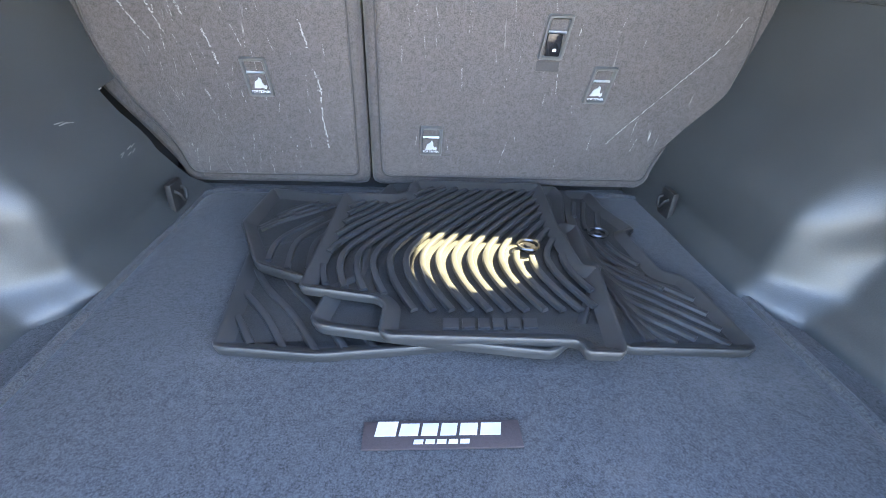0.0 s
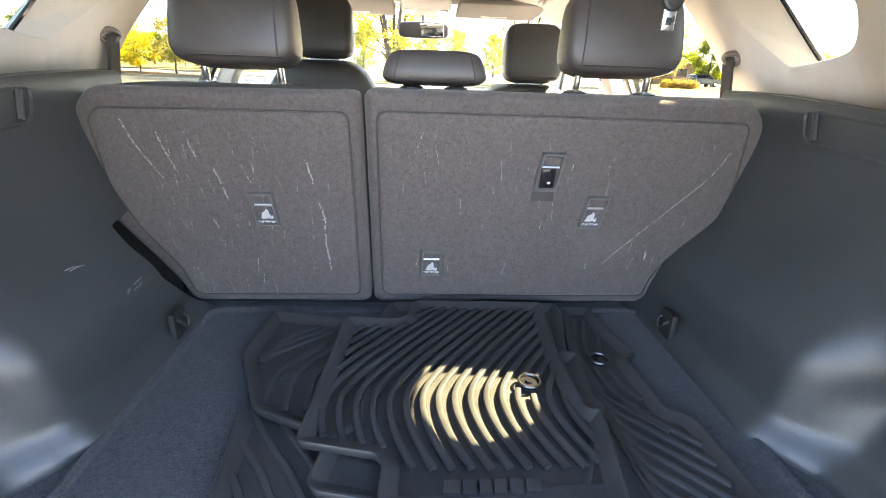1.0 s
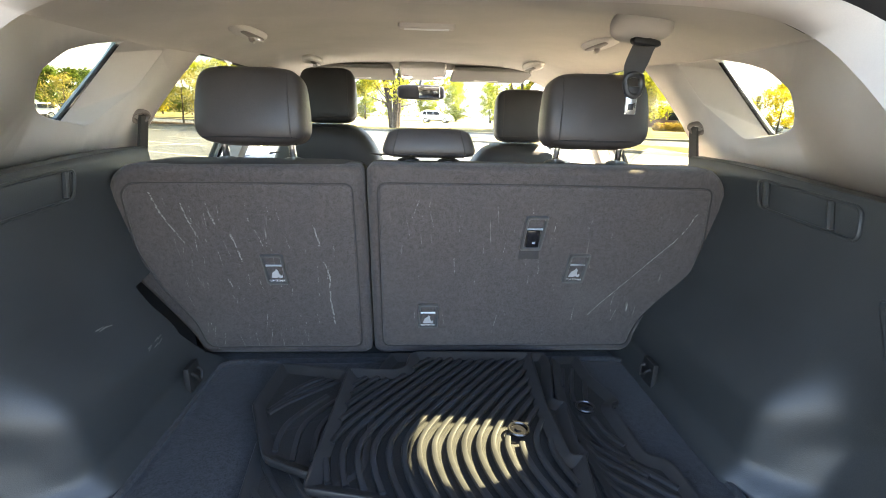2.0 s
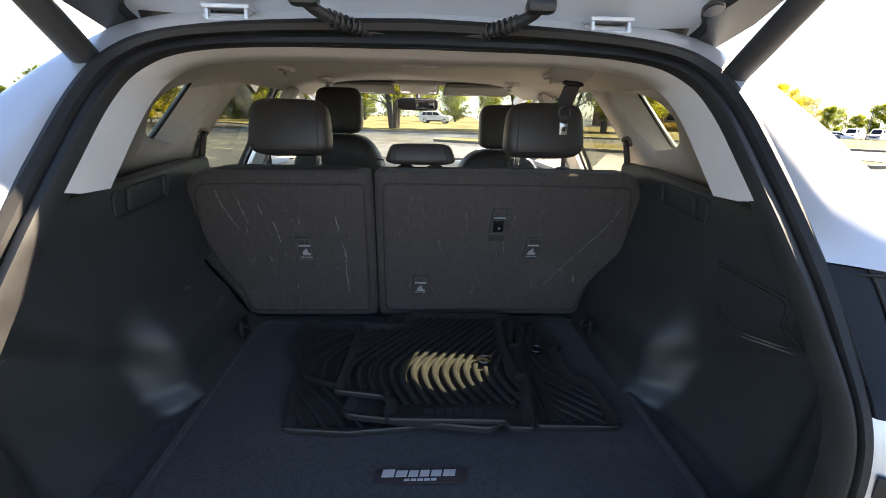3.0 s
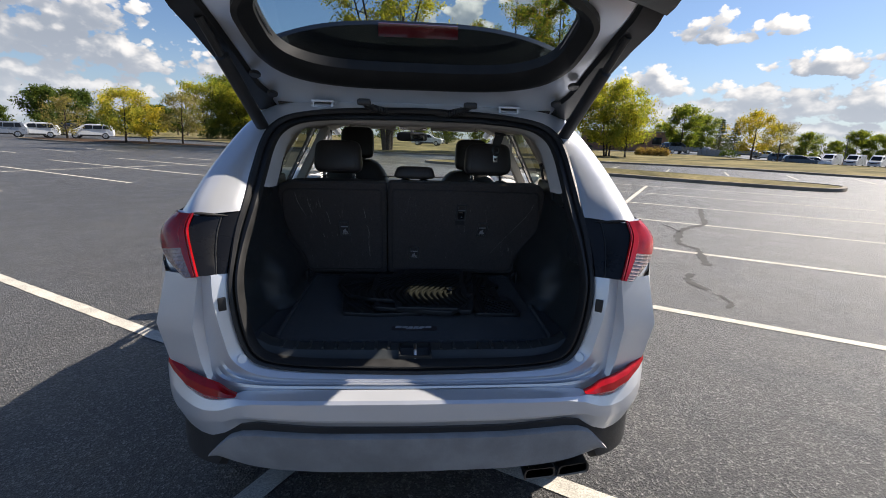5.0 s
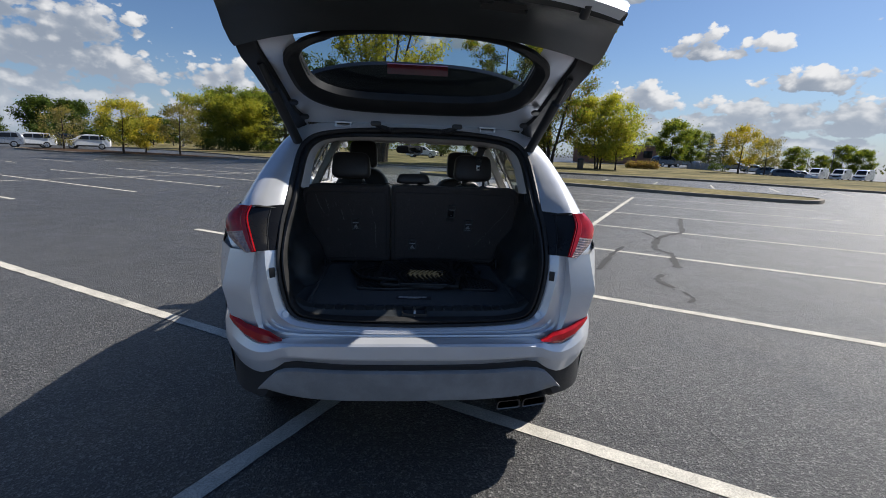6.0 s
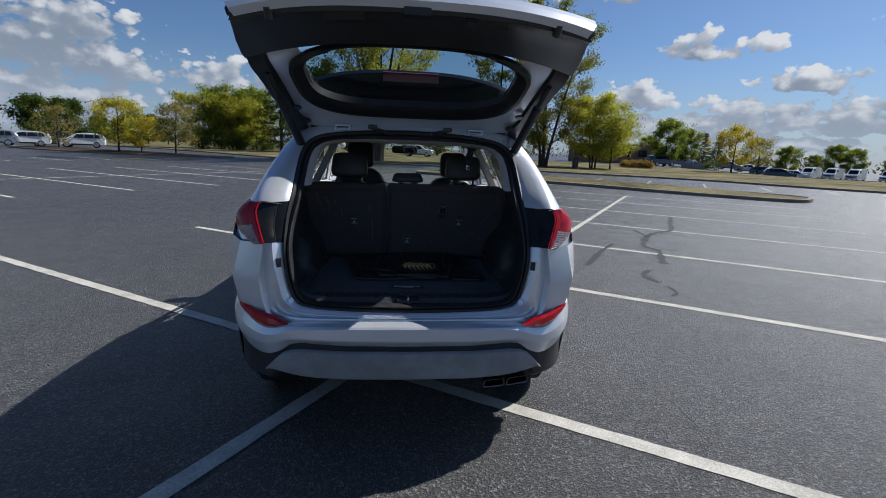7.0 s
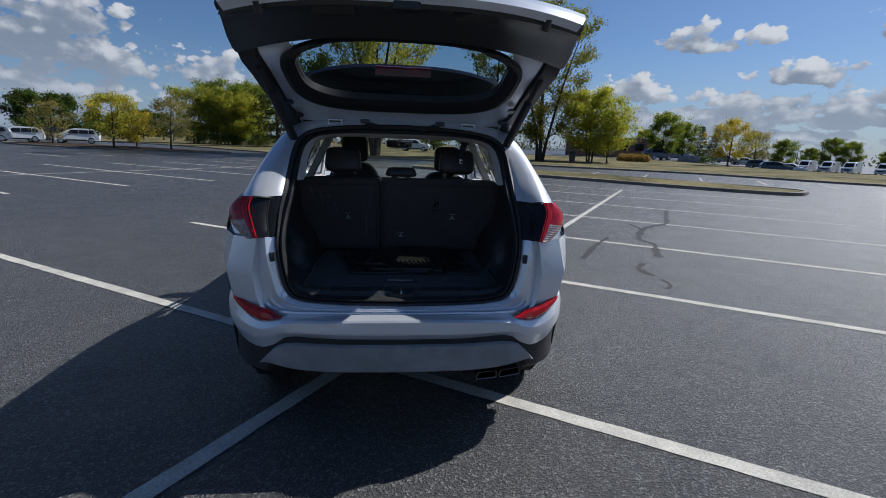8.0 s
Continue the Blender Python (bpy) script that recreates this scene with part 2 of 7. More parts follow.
WEB = stuff("belt_webbing", (0.06, 0.06, 0.062), 0.8, 0, 0.1, 30, 0.35, 900, 0.4)
WHITEPRINT = stuff("white_print", (0.75, 0.76, 0.78), 0.6, 0, 0.05, 40)
BADGEBG = stuff("badge_cloth", (0.045, 0.032, 0.034), 0.8, 0, 0.1, 60, 0.3, 700, 0.2)
CARPET = carpet_surface("cargo_carpet", (0.017, 0.018, 0.020), (0.062, 0.065, 0.071))
SEATCARPET = carpet_surface("seatback_carpet", (0.060, 0.053, 0.051), (0.116, 0.102, 0.099), 0.95)
SEATBORDER = carpet_surface("seatback_border", (0.058, 0.051, 0.049), (0.110, 0.096, 0.093))
SEATEDGE = stuff("seat_fabric_border", (0.058, 0.052, 0.052), 0.8, 0, 0.12, 12, 0.3, 700, 0.3)
REDLENS = stuff("red_lens", (0.38, 0.004, 0.007), 0.14, 0, 0.25, 20, coat=0.35, spec=0.4)
LAMPRED = stuff("deep_red_lens", (0.30, 0.006, 0.010), 0.16, 0, 0.25, 24, coat=0.2, spec=0.35)
DARKRED = stuff("dark_red_lens", (0.13, 0.004, 0.006), 0.12, 0, 0.15, 20, coat=1.0)
CLEARLENS = stuff("ribbed_clear_lens", (0.30, 0.20, 0.18), 0.25, 0.2, 0.2, 60, coat=1.0)
WINDOW = glass("window_glass", (0.86, 0.92, 0.88))
TINTED = glass("tinted_glass", (0.40, 0.42, 0.33))
GATEGLASS = glass("rear_glass", (0.60, 0.68, 0.68))
MIRROR = stuff("mirror_glass", (0.7, 0.72, 0.75), 0.03, 1.0, 0.02, 5)
ASPHALT = asphalt_surface()
LINEPAINT = stuff("road_paint", (0.60, 0.57, 0.50), 0.8, 0, 0.18, 4, 0.5, 150, 0.5, spec=0.3)
TAR = stuff("tar_seal", (0.012, 0.012, 0.012), 0.75, 0, 0.2, 3, 0.2, 100)
KERB = stuff("kerb_concrete", (0.23, 0.20, 0.16), 0.9, 0, 0.2, 0.8, 0.2, 60)
GRASS = stuff("dry_grass", (0.10, 0.098, 0.036), 0.95, 0, 0.35, 0.28, 0.5, 6, 0.3, spec=0.1, second=(0.21, 0.175, 0.085))
MULCH = stuff("mulch", (0.07, 0.045, 0.03), 0.95, 0, 0.3, 2, 0.4, 30, 0.3, spec=0.1)
BARK = stuff("bark", (0.075, 0.060, 0.048), 0.9, 0, 0.3, 3, 0.4, 25, 0.5, spec=0.2)
BRICK = stuff("brown_brick", (0.30, 0.165, 0.12), 0.85, 0, 0.2, 0.6, 0.3, 8)
TYRE = stuff("tyre_rubber", (0.02, 0.02, 0.02), 0.8, 0, 0.2, 8)
ALLOY = stuff("alloy", (0.5, 0.5, 0.52), 0.3, 0.9, 0.05, 8)
CARWHITE = stuff("white_car_paint", (0.62, 0.63, 0.64), 0.28, 0, 0.03, 2, coat=1.0)
CARDARK = stuff("dark_car_paint", (0.02, 0.024, 0.032), 0.25, 0.3, 0.05, 2, coat=1.0)
CARGREY = stuff("grey_car_paint", (0.25, 0.27, 0.30), 0.3, 0.5, 0.05, 2, coat=1.0)
DARKGLASS = stuff("dark_window", (0.010, 0.012, 0.014), 0.14, 0, 0.1, 2, spec=0.35)
POLE = stuff("pole_metal", (0.10, 0.09, 0.08), 0.5, 0.6, 0.1, 2)
LEAF_YELLOW = leafy("yellowing_leaves", [(0.144, 0.186, 0.036), (0.276, 0.288, 0.058), (0.444, 0.408, 0.096), (0.348, 0.324, 0.072)])
LEAF_GOLD = leafy("golden_leaves", [(0.150, 0.162, 0.031), (0.282, 0.258, 0.046), (0.420, 0.360, 0.066), (0.312, 0.246, 0.050)])
LEAF_LIME = leafy("yellow_green_leaves", [(0.143, 0.189, 0.039), (0.234, 0.273, 0.055), (0.338, 0.345, 0.078), (0.286, 0.267, 0.068)], 0.5)
LEAF_OLIVE = leafy("thin_olive_leaves", [(0.130, 0.135, 0.060), (0.190, 0.180, 0.090), (0.270, 0.235, 0.130)])
LEAF_GREEN = leafy("green_leaves", [(0.078, 0.127, 0.034), (0.120, 0.172, 0.044), (0.176, 0.215, 0.057), (0.234, 0.247, 0.068)], 0.5)
LEAF_MIXED = leafy("turning_leaves", [(0.063, 0.105, 0.025), (0.119, 0.161, 0.034), (0.189, 0.210, 0.050), (0.266, 0.154, 0.067)])
LEAF_DARK = leafy("dark_leaves", [(0.036, 0.065, 0.023), (0.057, 0.091, 0.029), (0.088, 0.122, 0.039)], 0.35)
LEAF_PINE = leafy("pine_needles", [(0.036, 0.060, 0.031), (0.057, 0.083, 0.042), (0.096, 0.109, 0.055)], 0.25)
LEAF_REED = leafy("reed_blades", [(0.230, 0.165, 0.085), (0.330, 0.250, 0.135), (0.190, 0.165, 0.065)], 0.3)
LEAF_FAR = leafy("distant_leaves", [(0.050, 0.072, 0.040), (0.080, 0.095, 0.052), (0.110, 0.105, 0.055)], 0.25)


# ---------------------------------------------------------------- building helpers
def thing(name, at=(0, 0, 0), label="", category="", group="", kind=""):
    ob = new(name)
    ob.matrix_basis = Matrix.Translation(at)
    return tagged(ob, label, category, group, kind)


def hang(ob, parent):
    ob.parent = parent
    top = parent.matrix_basis if parent.parent is None else parent.parent.matrix_basis @ parent.matrix_parent_inverse @ parent.matrix_basis
    ob.matrix_parent_inverse = top.inverted()
    return ob


def finish(me, material, smooth=35):
    me.materials.append(material)
    if smooth:
        me.shade_smooth()
        me.set_sharp_from_angle(angle=radians(smooth))


def mesh_part(name, verts, faces, material, parent=None, label="", smooth=35):
    me = bpy.data.meshes.new(name)
    me.from_pydata([tuple(v) for v in verts], [], faces)
    if len(faces) < 3000:
        me.validate()
        bm = bmesh.new()
        bm.from_mesh(me)
        bmesh.ops.recalc_face_normals(bm, faces=bm.faces)
        bm.to_mesh(me)
        bm.free()
    finish(me, material, smooth)
    ob = new(name, me)
    if parent is not None:
        hang(ob, parent)
    return tagged(ob, label)


def part(name, bm, material, parent=None, label="", smooth=35):
    me = bpy.data.meshes.new(name)
    bmesh.ops.recalc_face_normals(bm, faces=bm.faces)
    bm.to_mesh(me)
    bm.free()
    finish(me, material, smooth)
    ob = new(name, me)
    if parent is not None:
        hang(ob, parent)
    return tagged(ob, label)


def add_box(bm, c, s, r=0.0, m=None, seg=2):
    """A bevelled box into bm."""
    old = set(bm.verts)
    made = bmesh.ops.create_cube(bm, size=1, matrix=Matrix.Translation(c) @ (m or Matrix()) @ Matrix.Diagonal((*s, 1)))
    if r:
        edges = {e for v in made["verts"] for e in v.link_edges}
        bmesh.ops.bevel(bm, geom=list(edges), offset=r, segments=seg, affect="EDGES", profile=0.6)
    return bm


def box(c, s, r=0.0, m=None, seg=2):
    return add_box(bmesh.new(), c, s, r, m, seg)


def add_tube(bm, pts, radius, n=10, caps=True):
    """A round bar along pts; radius a number or one for each point."""
    pts = [Vector(p) for p in pts]
    rad = radius if isinstance(radius, (list, tuple)) else [radius] * len(pts)
    rings = []
    side = None
    for i, p in enumerate(pts):
        d = (pts[min(i + 1, len(pts) - 1)] - pts[max(i - 1, 0)]).normalized()
        if side is None:
            side = d.cross(Vector((0, 0, 1)) if abs(d.z) < 0.9 else Vector((0, 1, 0))).normalized()
        side = (side - d * side.dot(d)).normalized()
        up = d.cross(side)
        rings.append([bm.verts.new(p + (side * math.cos(a) + up * math.sin(a)) * rad[i]) for a in (2 * math.pi * j / n for j in range(n))])
    for a, b in zip(rings, rings[1:]):
        for j in range(n):
            bm.faces.new((a[j], a[(j + 1) % n], b[(j + 1) % n], b[j]))
    if caps:
        bm.faces.new(rings[0])
        bm.faces.new(rings[-1])
    return bm


def tube(pts, radius, n=10, caps=True):
    return add_tube(bmesh.new(), pts, radius, n, caps)


def add_disc(bm, c, axis, r, h, n=20, bevel=0.0):
    q = Vector(axis).to_track_quat("Z", "Y").to_matrix().to_4x4()
    made = bmesh.ops.create_cone(bm, cap_ends=True, segments=n, radius1=r, radius2=r, depth=h, matrix=Matrix.Translation(c) @ q)
    if bevel:
        edges = {e for v in made["verts"] for e in v.link_edges if len(e.link_faces) == 2 and abs(e.calc_face_angle(0)) > 1}
        bmesh.ops.bevel(bm, geom=list(edges), offset=bevel, segments=2, affect="EDGES")
    return bm


def spline(ctrl, per=6, closed=False):
    """Catmull-Rom through the control points."""
    c = [Vector(p) for p in ctrl]
    n = len(c)
    out = []
    last = n if closed else n - 1
    for i in range(last):
        if closed:
            p0, p1, p2, p3 = c[(i - 1) % n], c[i], c[(i + 1) % n], c[(i + 2) % n]
        else:
            p0, p1, p2, p3 = c[max(i - 1, 0)], c[i], c[i + 1], c[min(i + 2, n - 1)]
        for k in range(per):
            t = k / per
            out.append(0.5 * (2 * p1 + (p2 - p0) * t + (2 * p0 - 5 * p1 + 4 * p2 - p3) * t * t + (3 * p1 - p0 - 3 * p2 + p3) * t ** 3))
    if not closed:
        out.append(c[-1])
    return out


def loft(curves, wrap=False, start=0):
    """Vertices and faces of a sheet through curves of equal length."""
    n = len(curves[0])
    verts = [tuple(p) for c in curves for p in c]
    faces = []
    for r in range(len(curves) - 1):
        for i in range(n if wrap else n - 1):
            j = (i + 1) % n
            faces.append((r * n + i, r * n + j, (r + 1) * n + j, (r + 1) * n + i))
    return verts, faces


def sheet(fn, us, vs):
    return loft([[fn(u, v) for u in us] for v in vs])


def mirrored(pts):
    return [Vector((-p[0], p[1], p[2])) for p in pts]


def lerp(a, b, t):
    return a + (b - a) * t


def table(x, xs, ys):
    return float(np.interp(x, xs, ys))


def smoothstep(x, a, b):
    t = min(1, max(0, (x - a) / (b - a)))
    return t * t * (3 - 2 * t)


def solid(ob, thick, offset=-1.0):
    """Thickness for a sheet."""
    mod = ob.modifiers.new("thickness", "SOLIDIFY")
    mod.thickness, mod.offset = thick, offset
    return ob


def plate(outline, holes=(), to=None, material=None, name="", parent=None, label="", depth=0.0, cut=0.05):
    """A flat figure in two coordinates with holes, carried into space by to(a, b). depth: thickness."""
    bm = bmesh.new()
    edges = []
    for ring in (outline, *holes):
        pts = []
        for i, p in enumerate(ring):
            q = ring[(i + 1) % len(ring)]
            k = max(1, int(math.hypot(q[0] - p[0], q[1] - p[1]) / cut))
            pts += [(lerp(p[0], q[0], j / k), lerp(p[1], q[1], j / k)) for j in range(k)]
        vs = [bm.verts.new((a, b, 0)) for a, b in pts]
        edges += [bm.edges.new((vs[i], vs[(i + 1) % len(vs)])) for i in range(len(vs))]
    bmesh.ops.triangle_fill(bm, edges=edges, use_beauty=True, use_dissolve=False)
    for v in bm.verts:
        v.co = to(v.co.x, v.co.y)
    ob = part(name, bm, material, parent, label, 35)
    if depth:
        solid(ob, depth, 0)
    return ob


def rounded(pts, r, n=4):
    """Corners of a closed figure rounded off by about r."""
    out = []
    m = len(pts)
    for i in range(m):
        a, b, c = (Vector((*pts[(i + k) % m], 0)) for k in (-1, 0, 1))
        ra = min(r, (a - b).length * 0.45, (c - b).length * 0.45)
        p, q = b + (a - b).normalized() * ra, b + (c - b).normalized() * ra
        for k in range(n + 1):
            t = k / n
            w = p * (1 - t) ** 2 + b * 2 * t * (1 - t) + q * t * t
            out.append((w.x, w.y))
    return out

# ---------------------------------------------------------------- ground, lot, lawns
def flat(name, c, s, material, label="", kind="structure", category=""):
    ob = part(name, box(c, s), material, None, label, 0)
    return tagged(ob, label, category, "", kind)


def dip(x, y):
    """The lot falls away towards the far north-east."""
    far, az = math.hypot(x, y + 2), math.degrees(math.atan2(x, y + 2))
    return -1.75 * smoothstep(far, 45, 115) * smoothstep(az, 33, 43) * (1 - smoothstep(az, 75, 100))


bm = bmesh.new()
bmesh.ops.create_grid(bm, x_segments=160, y_segments=160, size=700)
for v in bm.verts:
    v.co.z = dip(v.co.x, v.co.y)
part("ground", bm, ASPHALT, None, "weathered dark asphalt of a large parking lot", 0)
tagged(bpy.data.objects["ground"], category="asphalt", kind="structure")

ACROSS, ALONG = Vector((0.845, -0.535, 0)), Vector((0.535, 0.845, 0))


def stripe(a, b, width=0.105):
    """A painted line on the asphalt from a to b."""
    a, b = Vector(a), Vector(b)
    d = (b - a).normalized()
    s = Vector((-d.y, d.x, 0)) * width / 2
    n = max(2, int((b - a).length / 0.12))
    rnd = random.Random(int(a.x * 97 + b.y * 31))
    left, right = [], []
    for i in range(n + 1):
        p = lerp(a, b, i / n)
        left.append(p + s * (1 + rnd.uniform(-0.10, 0.06)) + Vector((0, 0, 0.004)))
        right.append(p - s * (1 + rnd.uniform(-0.10, 0.06)) + Vector((0, 0, 0.004)))
    v, f = loft([left, right])
    tagged(mesh_part("road_marking", v, f, LINEPAINT, None, "worn white painted parking stall line on asphalt", 0), category="road marking", group="parking lines", kind="structure")


def lot_rows(origin, first, last, reach=5.6, low=None, high=None):
    o = Vector(origin)
    stripe(o + ALONG * (first * 2.72 - 0.05), o + ALONG * (last * 2.72 + 0.05))
    for k in range(first, last + 1):
        p = o + ALONG * (2.72 * k)
        if low is None or k >= low:
            stripe(p - ACROSS * reach, p + ACROSS * (-0.06))
        stripe(p + ACROSS * 0.06, p + ACROSS * reach)


lot_rows((-0.284, 1.033, 0), -2, 6)
lot_rows((-12.3, 15.0, 0), -1, 6)
for k in range(4):
    p = Vector((-24.5, 27.5, 0)) + ALONG * (2.72 * k)
    stripe(p, p + ACROSS * 4.6)
for k in range(5):
    p = Vector((13.2, 27.6, 0)) + ACROSS * (2.9 * k)
    stripe(p, p - ALONG * 3.6)


def tar(pts, width):
    """A hand-poured crack filler line."""
    rnd = random.Random(len(pts))
    path = spline([(x, y, 0.0045) for x, y in pts], 8)
    left, right = [], []
    for i, p in enumerate(path):
        d = (path[min(i + 1, len(path) - 1)] - path[max(i - 1, 0)]).normalized()
        s = Vector((-d.y, d.x, 0)) * width * rnd.uniform(0.15, 0.5)
        left.append(p + s)
        right.append(p - s)
    v, f = loft([left, right])
    tagged(mesh_part("crack_seal", v, f, TAR, None, "black tar crack filler on grey asphalt", 0), category="crack seal", kind="structure")


tar([(6.86, 9.19), (6.2, 8.1), (5.63, 7.13), (5.1, 6.75), (4.64, 6.27), (4.14, 5.45), (4.15, 5.0), (3.95, 4.59), (3.73, 4.12)], 0.16)
tar([(4.64, 6.27), (4.72, 6.65), (4.74, 7.02)], 0.10)
tar([(3.30, 3.75), (3.09, 3.49), (3.1, 3.15)], 0.12)
tar([(3.12, 3.0), (3.08, 2.75), (2.95, 2.63)], 0.06)
tar([(3.63, 5.54), (3.1, 4.85), (2.54, 3.98)], 0.11)
tar([(1.60, 0.75), (1.66, 0.42), (1.64, 0.1)], 0.006)


def island(outline, name, label, top, height=0.13):
    """A kerbed bed: concrete edge and a slightly domed planted top."""
    root = thing(name, (0, 0, 0), label, "traffic island", "", "structure")
    ring = spline([(x, y, 0) for x, y in outline], 6, True)
    c = sum(ring, Vector()) / len(ring)
    rows = []
    for shrink, z in ((0.0, 0.0), (0.01, height), (0.16, height + 0.01), (0.17, height - 0.02)):
        rows.append([p + (c - p).normalized() * shrink + Vector((0, 0, z)) for p in ring])
    v, f = loft([r + [r[0]] for r in rows])
    mesh_part("kerb", v, f, KERB, root, "weathered concrete kerb")
    rows = []
    for shrink, z in ((0.0, height - 0.02), (0.25, height + 0.04), (0.55, height + 0.10), (0.85, height + 0.13)):
        rows.append([p + (c - p).normalized() * 0.17 + (c - p) * shrink * 0.98 + Vector((0, 0, z)) for p in ring])
    v, f = loft([r + [r[0]] for r in rows])
    v.append(tuple(c + Vector((0, 0, height + 0.13))))
    n = len(ring) + 1
    f += [(3 * n + i, 3 * n + i + 1, len(v) - 1) for i in range(n - 1)]
    mesh_part("turf", v, f, top, root, "dry mown grass")
    return root


island([(15.9, 14.6), (14.4, 14.2), (11.4, 16.5), (8.6, 19.4), (4.5, 23.0), (1.0, 26.0), (2.4, 28.0), (6.5, 25.8), (10.6, 22.9), (14.2, 18.6), (16.4, 15.9)], "traffic_island", "long kerbed island of dry grass in the lot", GRASS)
island([(-14.5, 41.0), (-15.5, 39.6), (-21.0, 40.2), (-27, 41.6), (-35, 46.0), (-40, 50.5), (-39, 52.5), (-30, 47.6), (-24, 44.6), (-18, 43.0)], "traffic_island", "kerbed planting island with mulch and small trees", MULCH)


def lawn():
    """The grass beyond the lot, nearly level from a kerb to the far trees."""
    edge = spline([(44, 9, 0), (38, 14, 0), (26, 21.3, 0), (20.5, 28.2, 0), (13.6, 32.2, 0), (5, 36.5, 0), (-6, 40.5, 0), (-15, 48, 0), (-24, 58, 0), (-38, 70, 0), (-56, 78, 0), (-80, 86, 0), (-140, 92, 0)], 8)
    rows = []
    n = len(edge)
    for out, z in ((0, 0.0), (0.02, 0.12), (0.18, 0.13), (2.0, 0.15), (6, 0.17), (12, 0.18), (22, 0.19), (40, 0.2), (110, 0.22), (420, 0.24)):
        row = []
        for i, p in enumerate(edge):
            # narrow verge in the east, wide ground in the west
            reach = min(out, lerp(8, 40, smoothstep(i / n, 0.02, 0.30))) if i / n < 0.42 else out
            q = p + (p - Vector((-4, -30, 0))).normalized() * reach
            row.append(q + Vector((0, 0, z + dip(q.x, q.y))))
        rows.append(row)
    root = thing("lawn", (0, 0, 0), "broad lawn of dry mown grass beyond a kerb", "lawn", "", "structure")
    v, f = loft(rows[:3])
    mesh_part("kerb", v, f, KERB, root, "weathered concrete kerb")
    v, f = loft(rows[2:])
    mesh_part("turf", v, f, GRASS, root, "dry mown grass")


lawn()


# ---------------------------------------------------------------- trees
def leaf_cloud(centres, spread, count, size, rnd, flat_up=0.3):
    """Small leaf blades strewn round the twigs' ends."""
    c = np.array(centres)
    r = np.random.RandomState(rnd)
    pick = r.randint(0, len(c), count)
    place = c[pick] + r.normal(0, 1, (count, 3)) * np.array(spread)
    a = r.normal(0, 1, (count, 3))
    a /= np.linalg.norm(a, axis=1)[:, None]
    b = r.normal(0, 1, (count, 3))
    b[:, 2] *= flat_up
    b -= a * (a * b).sum(1)[:, None]
    b /= np.linalg.norm(b, axis=1)[:, None]
    s = size * r.uniform(0.55, 1.3, (count, 1))
    v = np.stack([place - a * s, place - b * s * 0.55, place + a * s, place + b * s * 0.55], 1).reshape(-1, 3)
    faces = np.arange(4 * count).reshape(-1, 4)
    return v.tolist(), faces.tolist()


def make_tree(seed, height, radius, bottom, leaves, leaf_size, leaf_mat, label, limbs=9, lean=0.5, clump=0.3, stems=1, spread=0.12, twigs=6):
    """A broadleaf tree: tapered trunk, limbs and twigs, and a loose crown of leaves along the twigs."""
    r = random.Random(seed)
    root = thing("tree", (0, 0, 0), label, "tree", "trees round the lot")
    bm, tips = bmesh.new(), []
    for s in range(stems):
        turn = s * 2 * math.pi / stems + r.uniform(-.4, .4)
        base = Vector((math.cos(turn), math.sin(turn), 0)) * (0.25 if stems > 1 else 0)
        bend = Vector((math.cos(turn), math.sin(turn), 0)) * (0.04 if stems == 1 else spread) * height
        tall = height * r.uniform(0.80, 1.0)
        spine = [base + bend * t ** 1.3 + Vector((r.uniform(-.05, .05), r.uniform(-.05, .05), -0.15 if t == 0 else t * tall)) for t in (0, 0.12, 0.25, 0.4, 0.55, 0.7, 0.85, 1)]
        thick = height * 0.017 / math.sqrt(stems)
        add_tube(bm, spine, [thick * k for k in (1.5, 1.05, 0.95, 0.8, 0.62, 0.42, 0.24, 0.08)], 8)
        for i in range(limbs):
            t = bottom + (0.98 - bottom) * (i + r.uniform(0.1, 0.9)) / limbs
            k = t * 7
            a = spine[min(int(k), 6)].lerp(spine[min(int(k) + 1, 7)], k - int(k))
            rel = (t - bottom) / (1 - bottom)
            reach = radius * (math.sin(math.pi * min(1, 0.24 + 0.72 * rel)) ** 0.7) * r.uniform(0.6, 1.1)
            ang = i * 2.4 + r.uniform(-0.6, 0.6) + s
            out = Vector((math.cos(ang), math.sin(ang), 0))
            rise = reach * r.uniform(lean * 0.5, lean * 1.4)
            pts = [a, a + out * reach * 0.35 + Vector((0, 0, rise * 0.25)), a + out * reach * 0.7 + Vector((r.uniform(-.1, .1) * reach, 0, rise * 0.65)), a + out * reach + Vector((0, r.uniform(-.1, .1) * reach, rise))]
            w = thick * 0.42 * (1 - 0.6 * rel)
            add_tube(bm, pts, [w, w * 0.7, w * 0.45, w * 0.15], 5)
            for j in range(twigs):
                q = pts[1 + j % 3].lerp(pts[min(3, 2 + j % 3)], r.random())
                e = q + (out * r.uniform(-.1, .9) + Vector((r.uniform(-1, 1), r.uniform(-1, 1), r.uniform(-0.2, 1.0) + lean * .4))) * reach * 0.34
                add_tube(bm, [q, q.lerp(e, 0.5) + Vector((0, 0, 0.05)), e], [w * 0.35, w * 0.22, w * 0.07], 4)
                tips += [tuple(q.lerp(e, u)) for u in (0.35, 0.6, 0.85, 1.0)]
            tips += [tuple(pts[3]), tuple(pts[2])]
        tips += [tuple(spine[-1]), tuple(spine[-2])]
    part("trunk", bm, BARK, root, "brown bark trunk and limbs")
    v, f = leaf_cloud(tips, (clump, clump, clump * 0.75), leaves, leaf_size, seed)
    mesh_part("crown", v, f, leaf_mat, root, "loose crown of small leaves", 0)
    return root


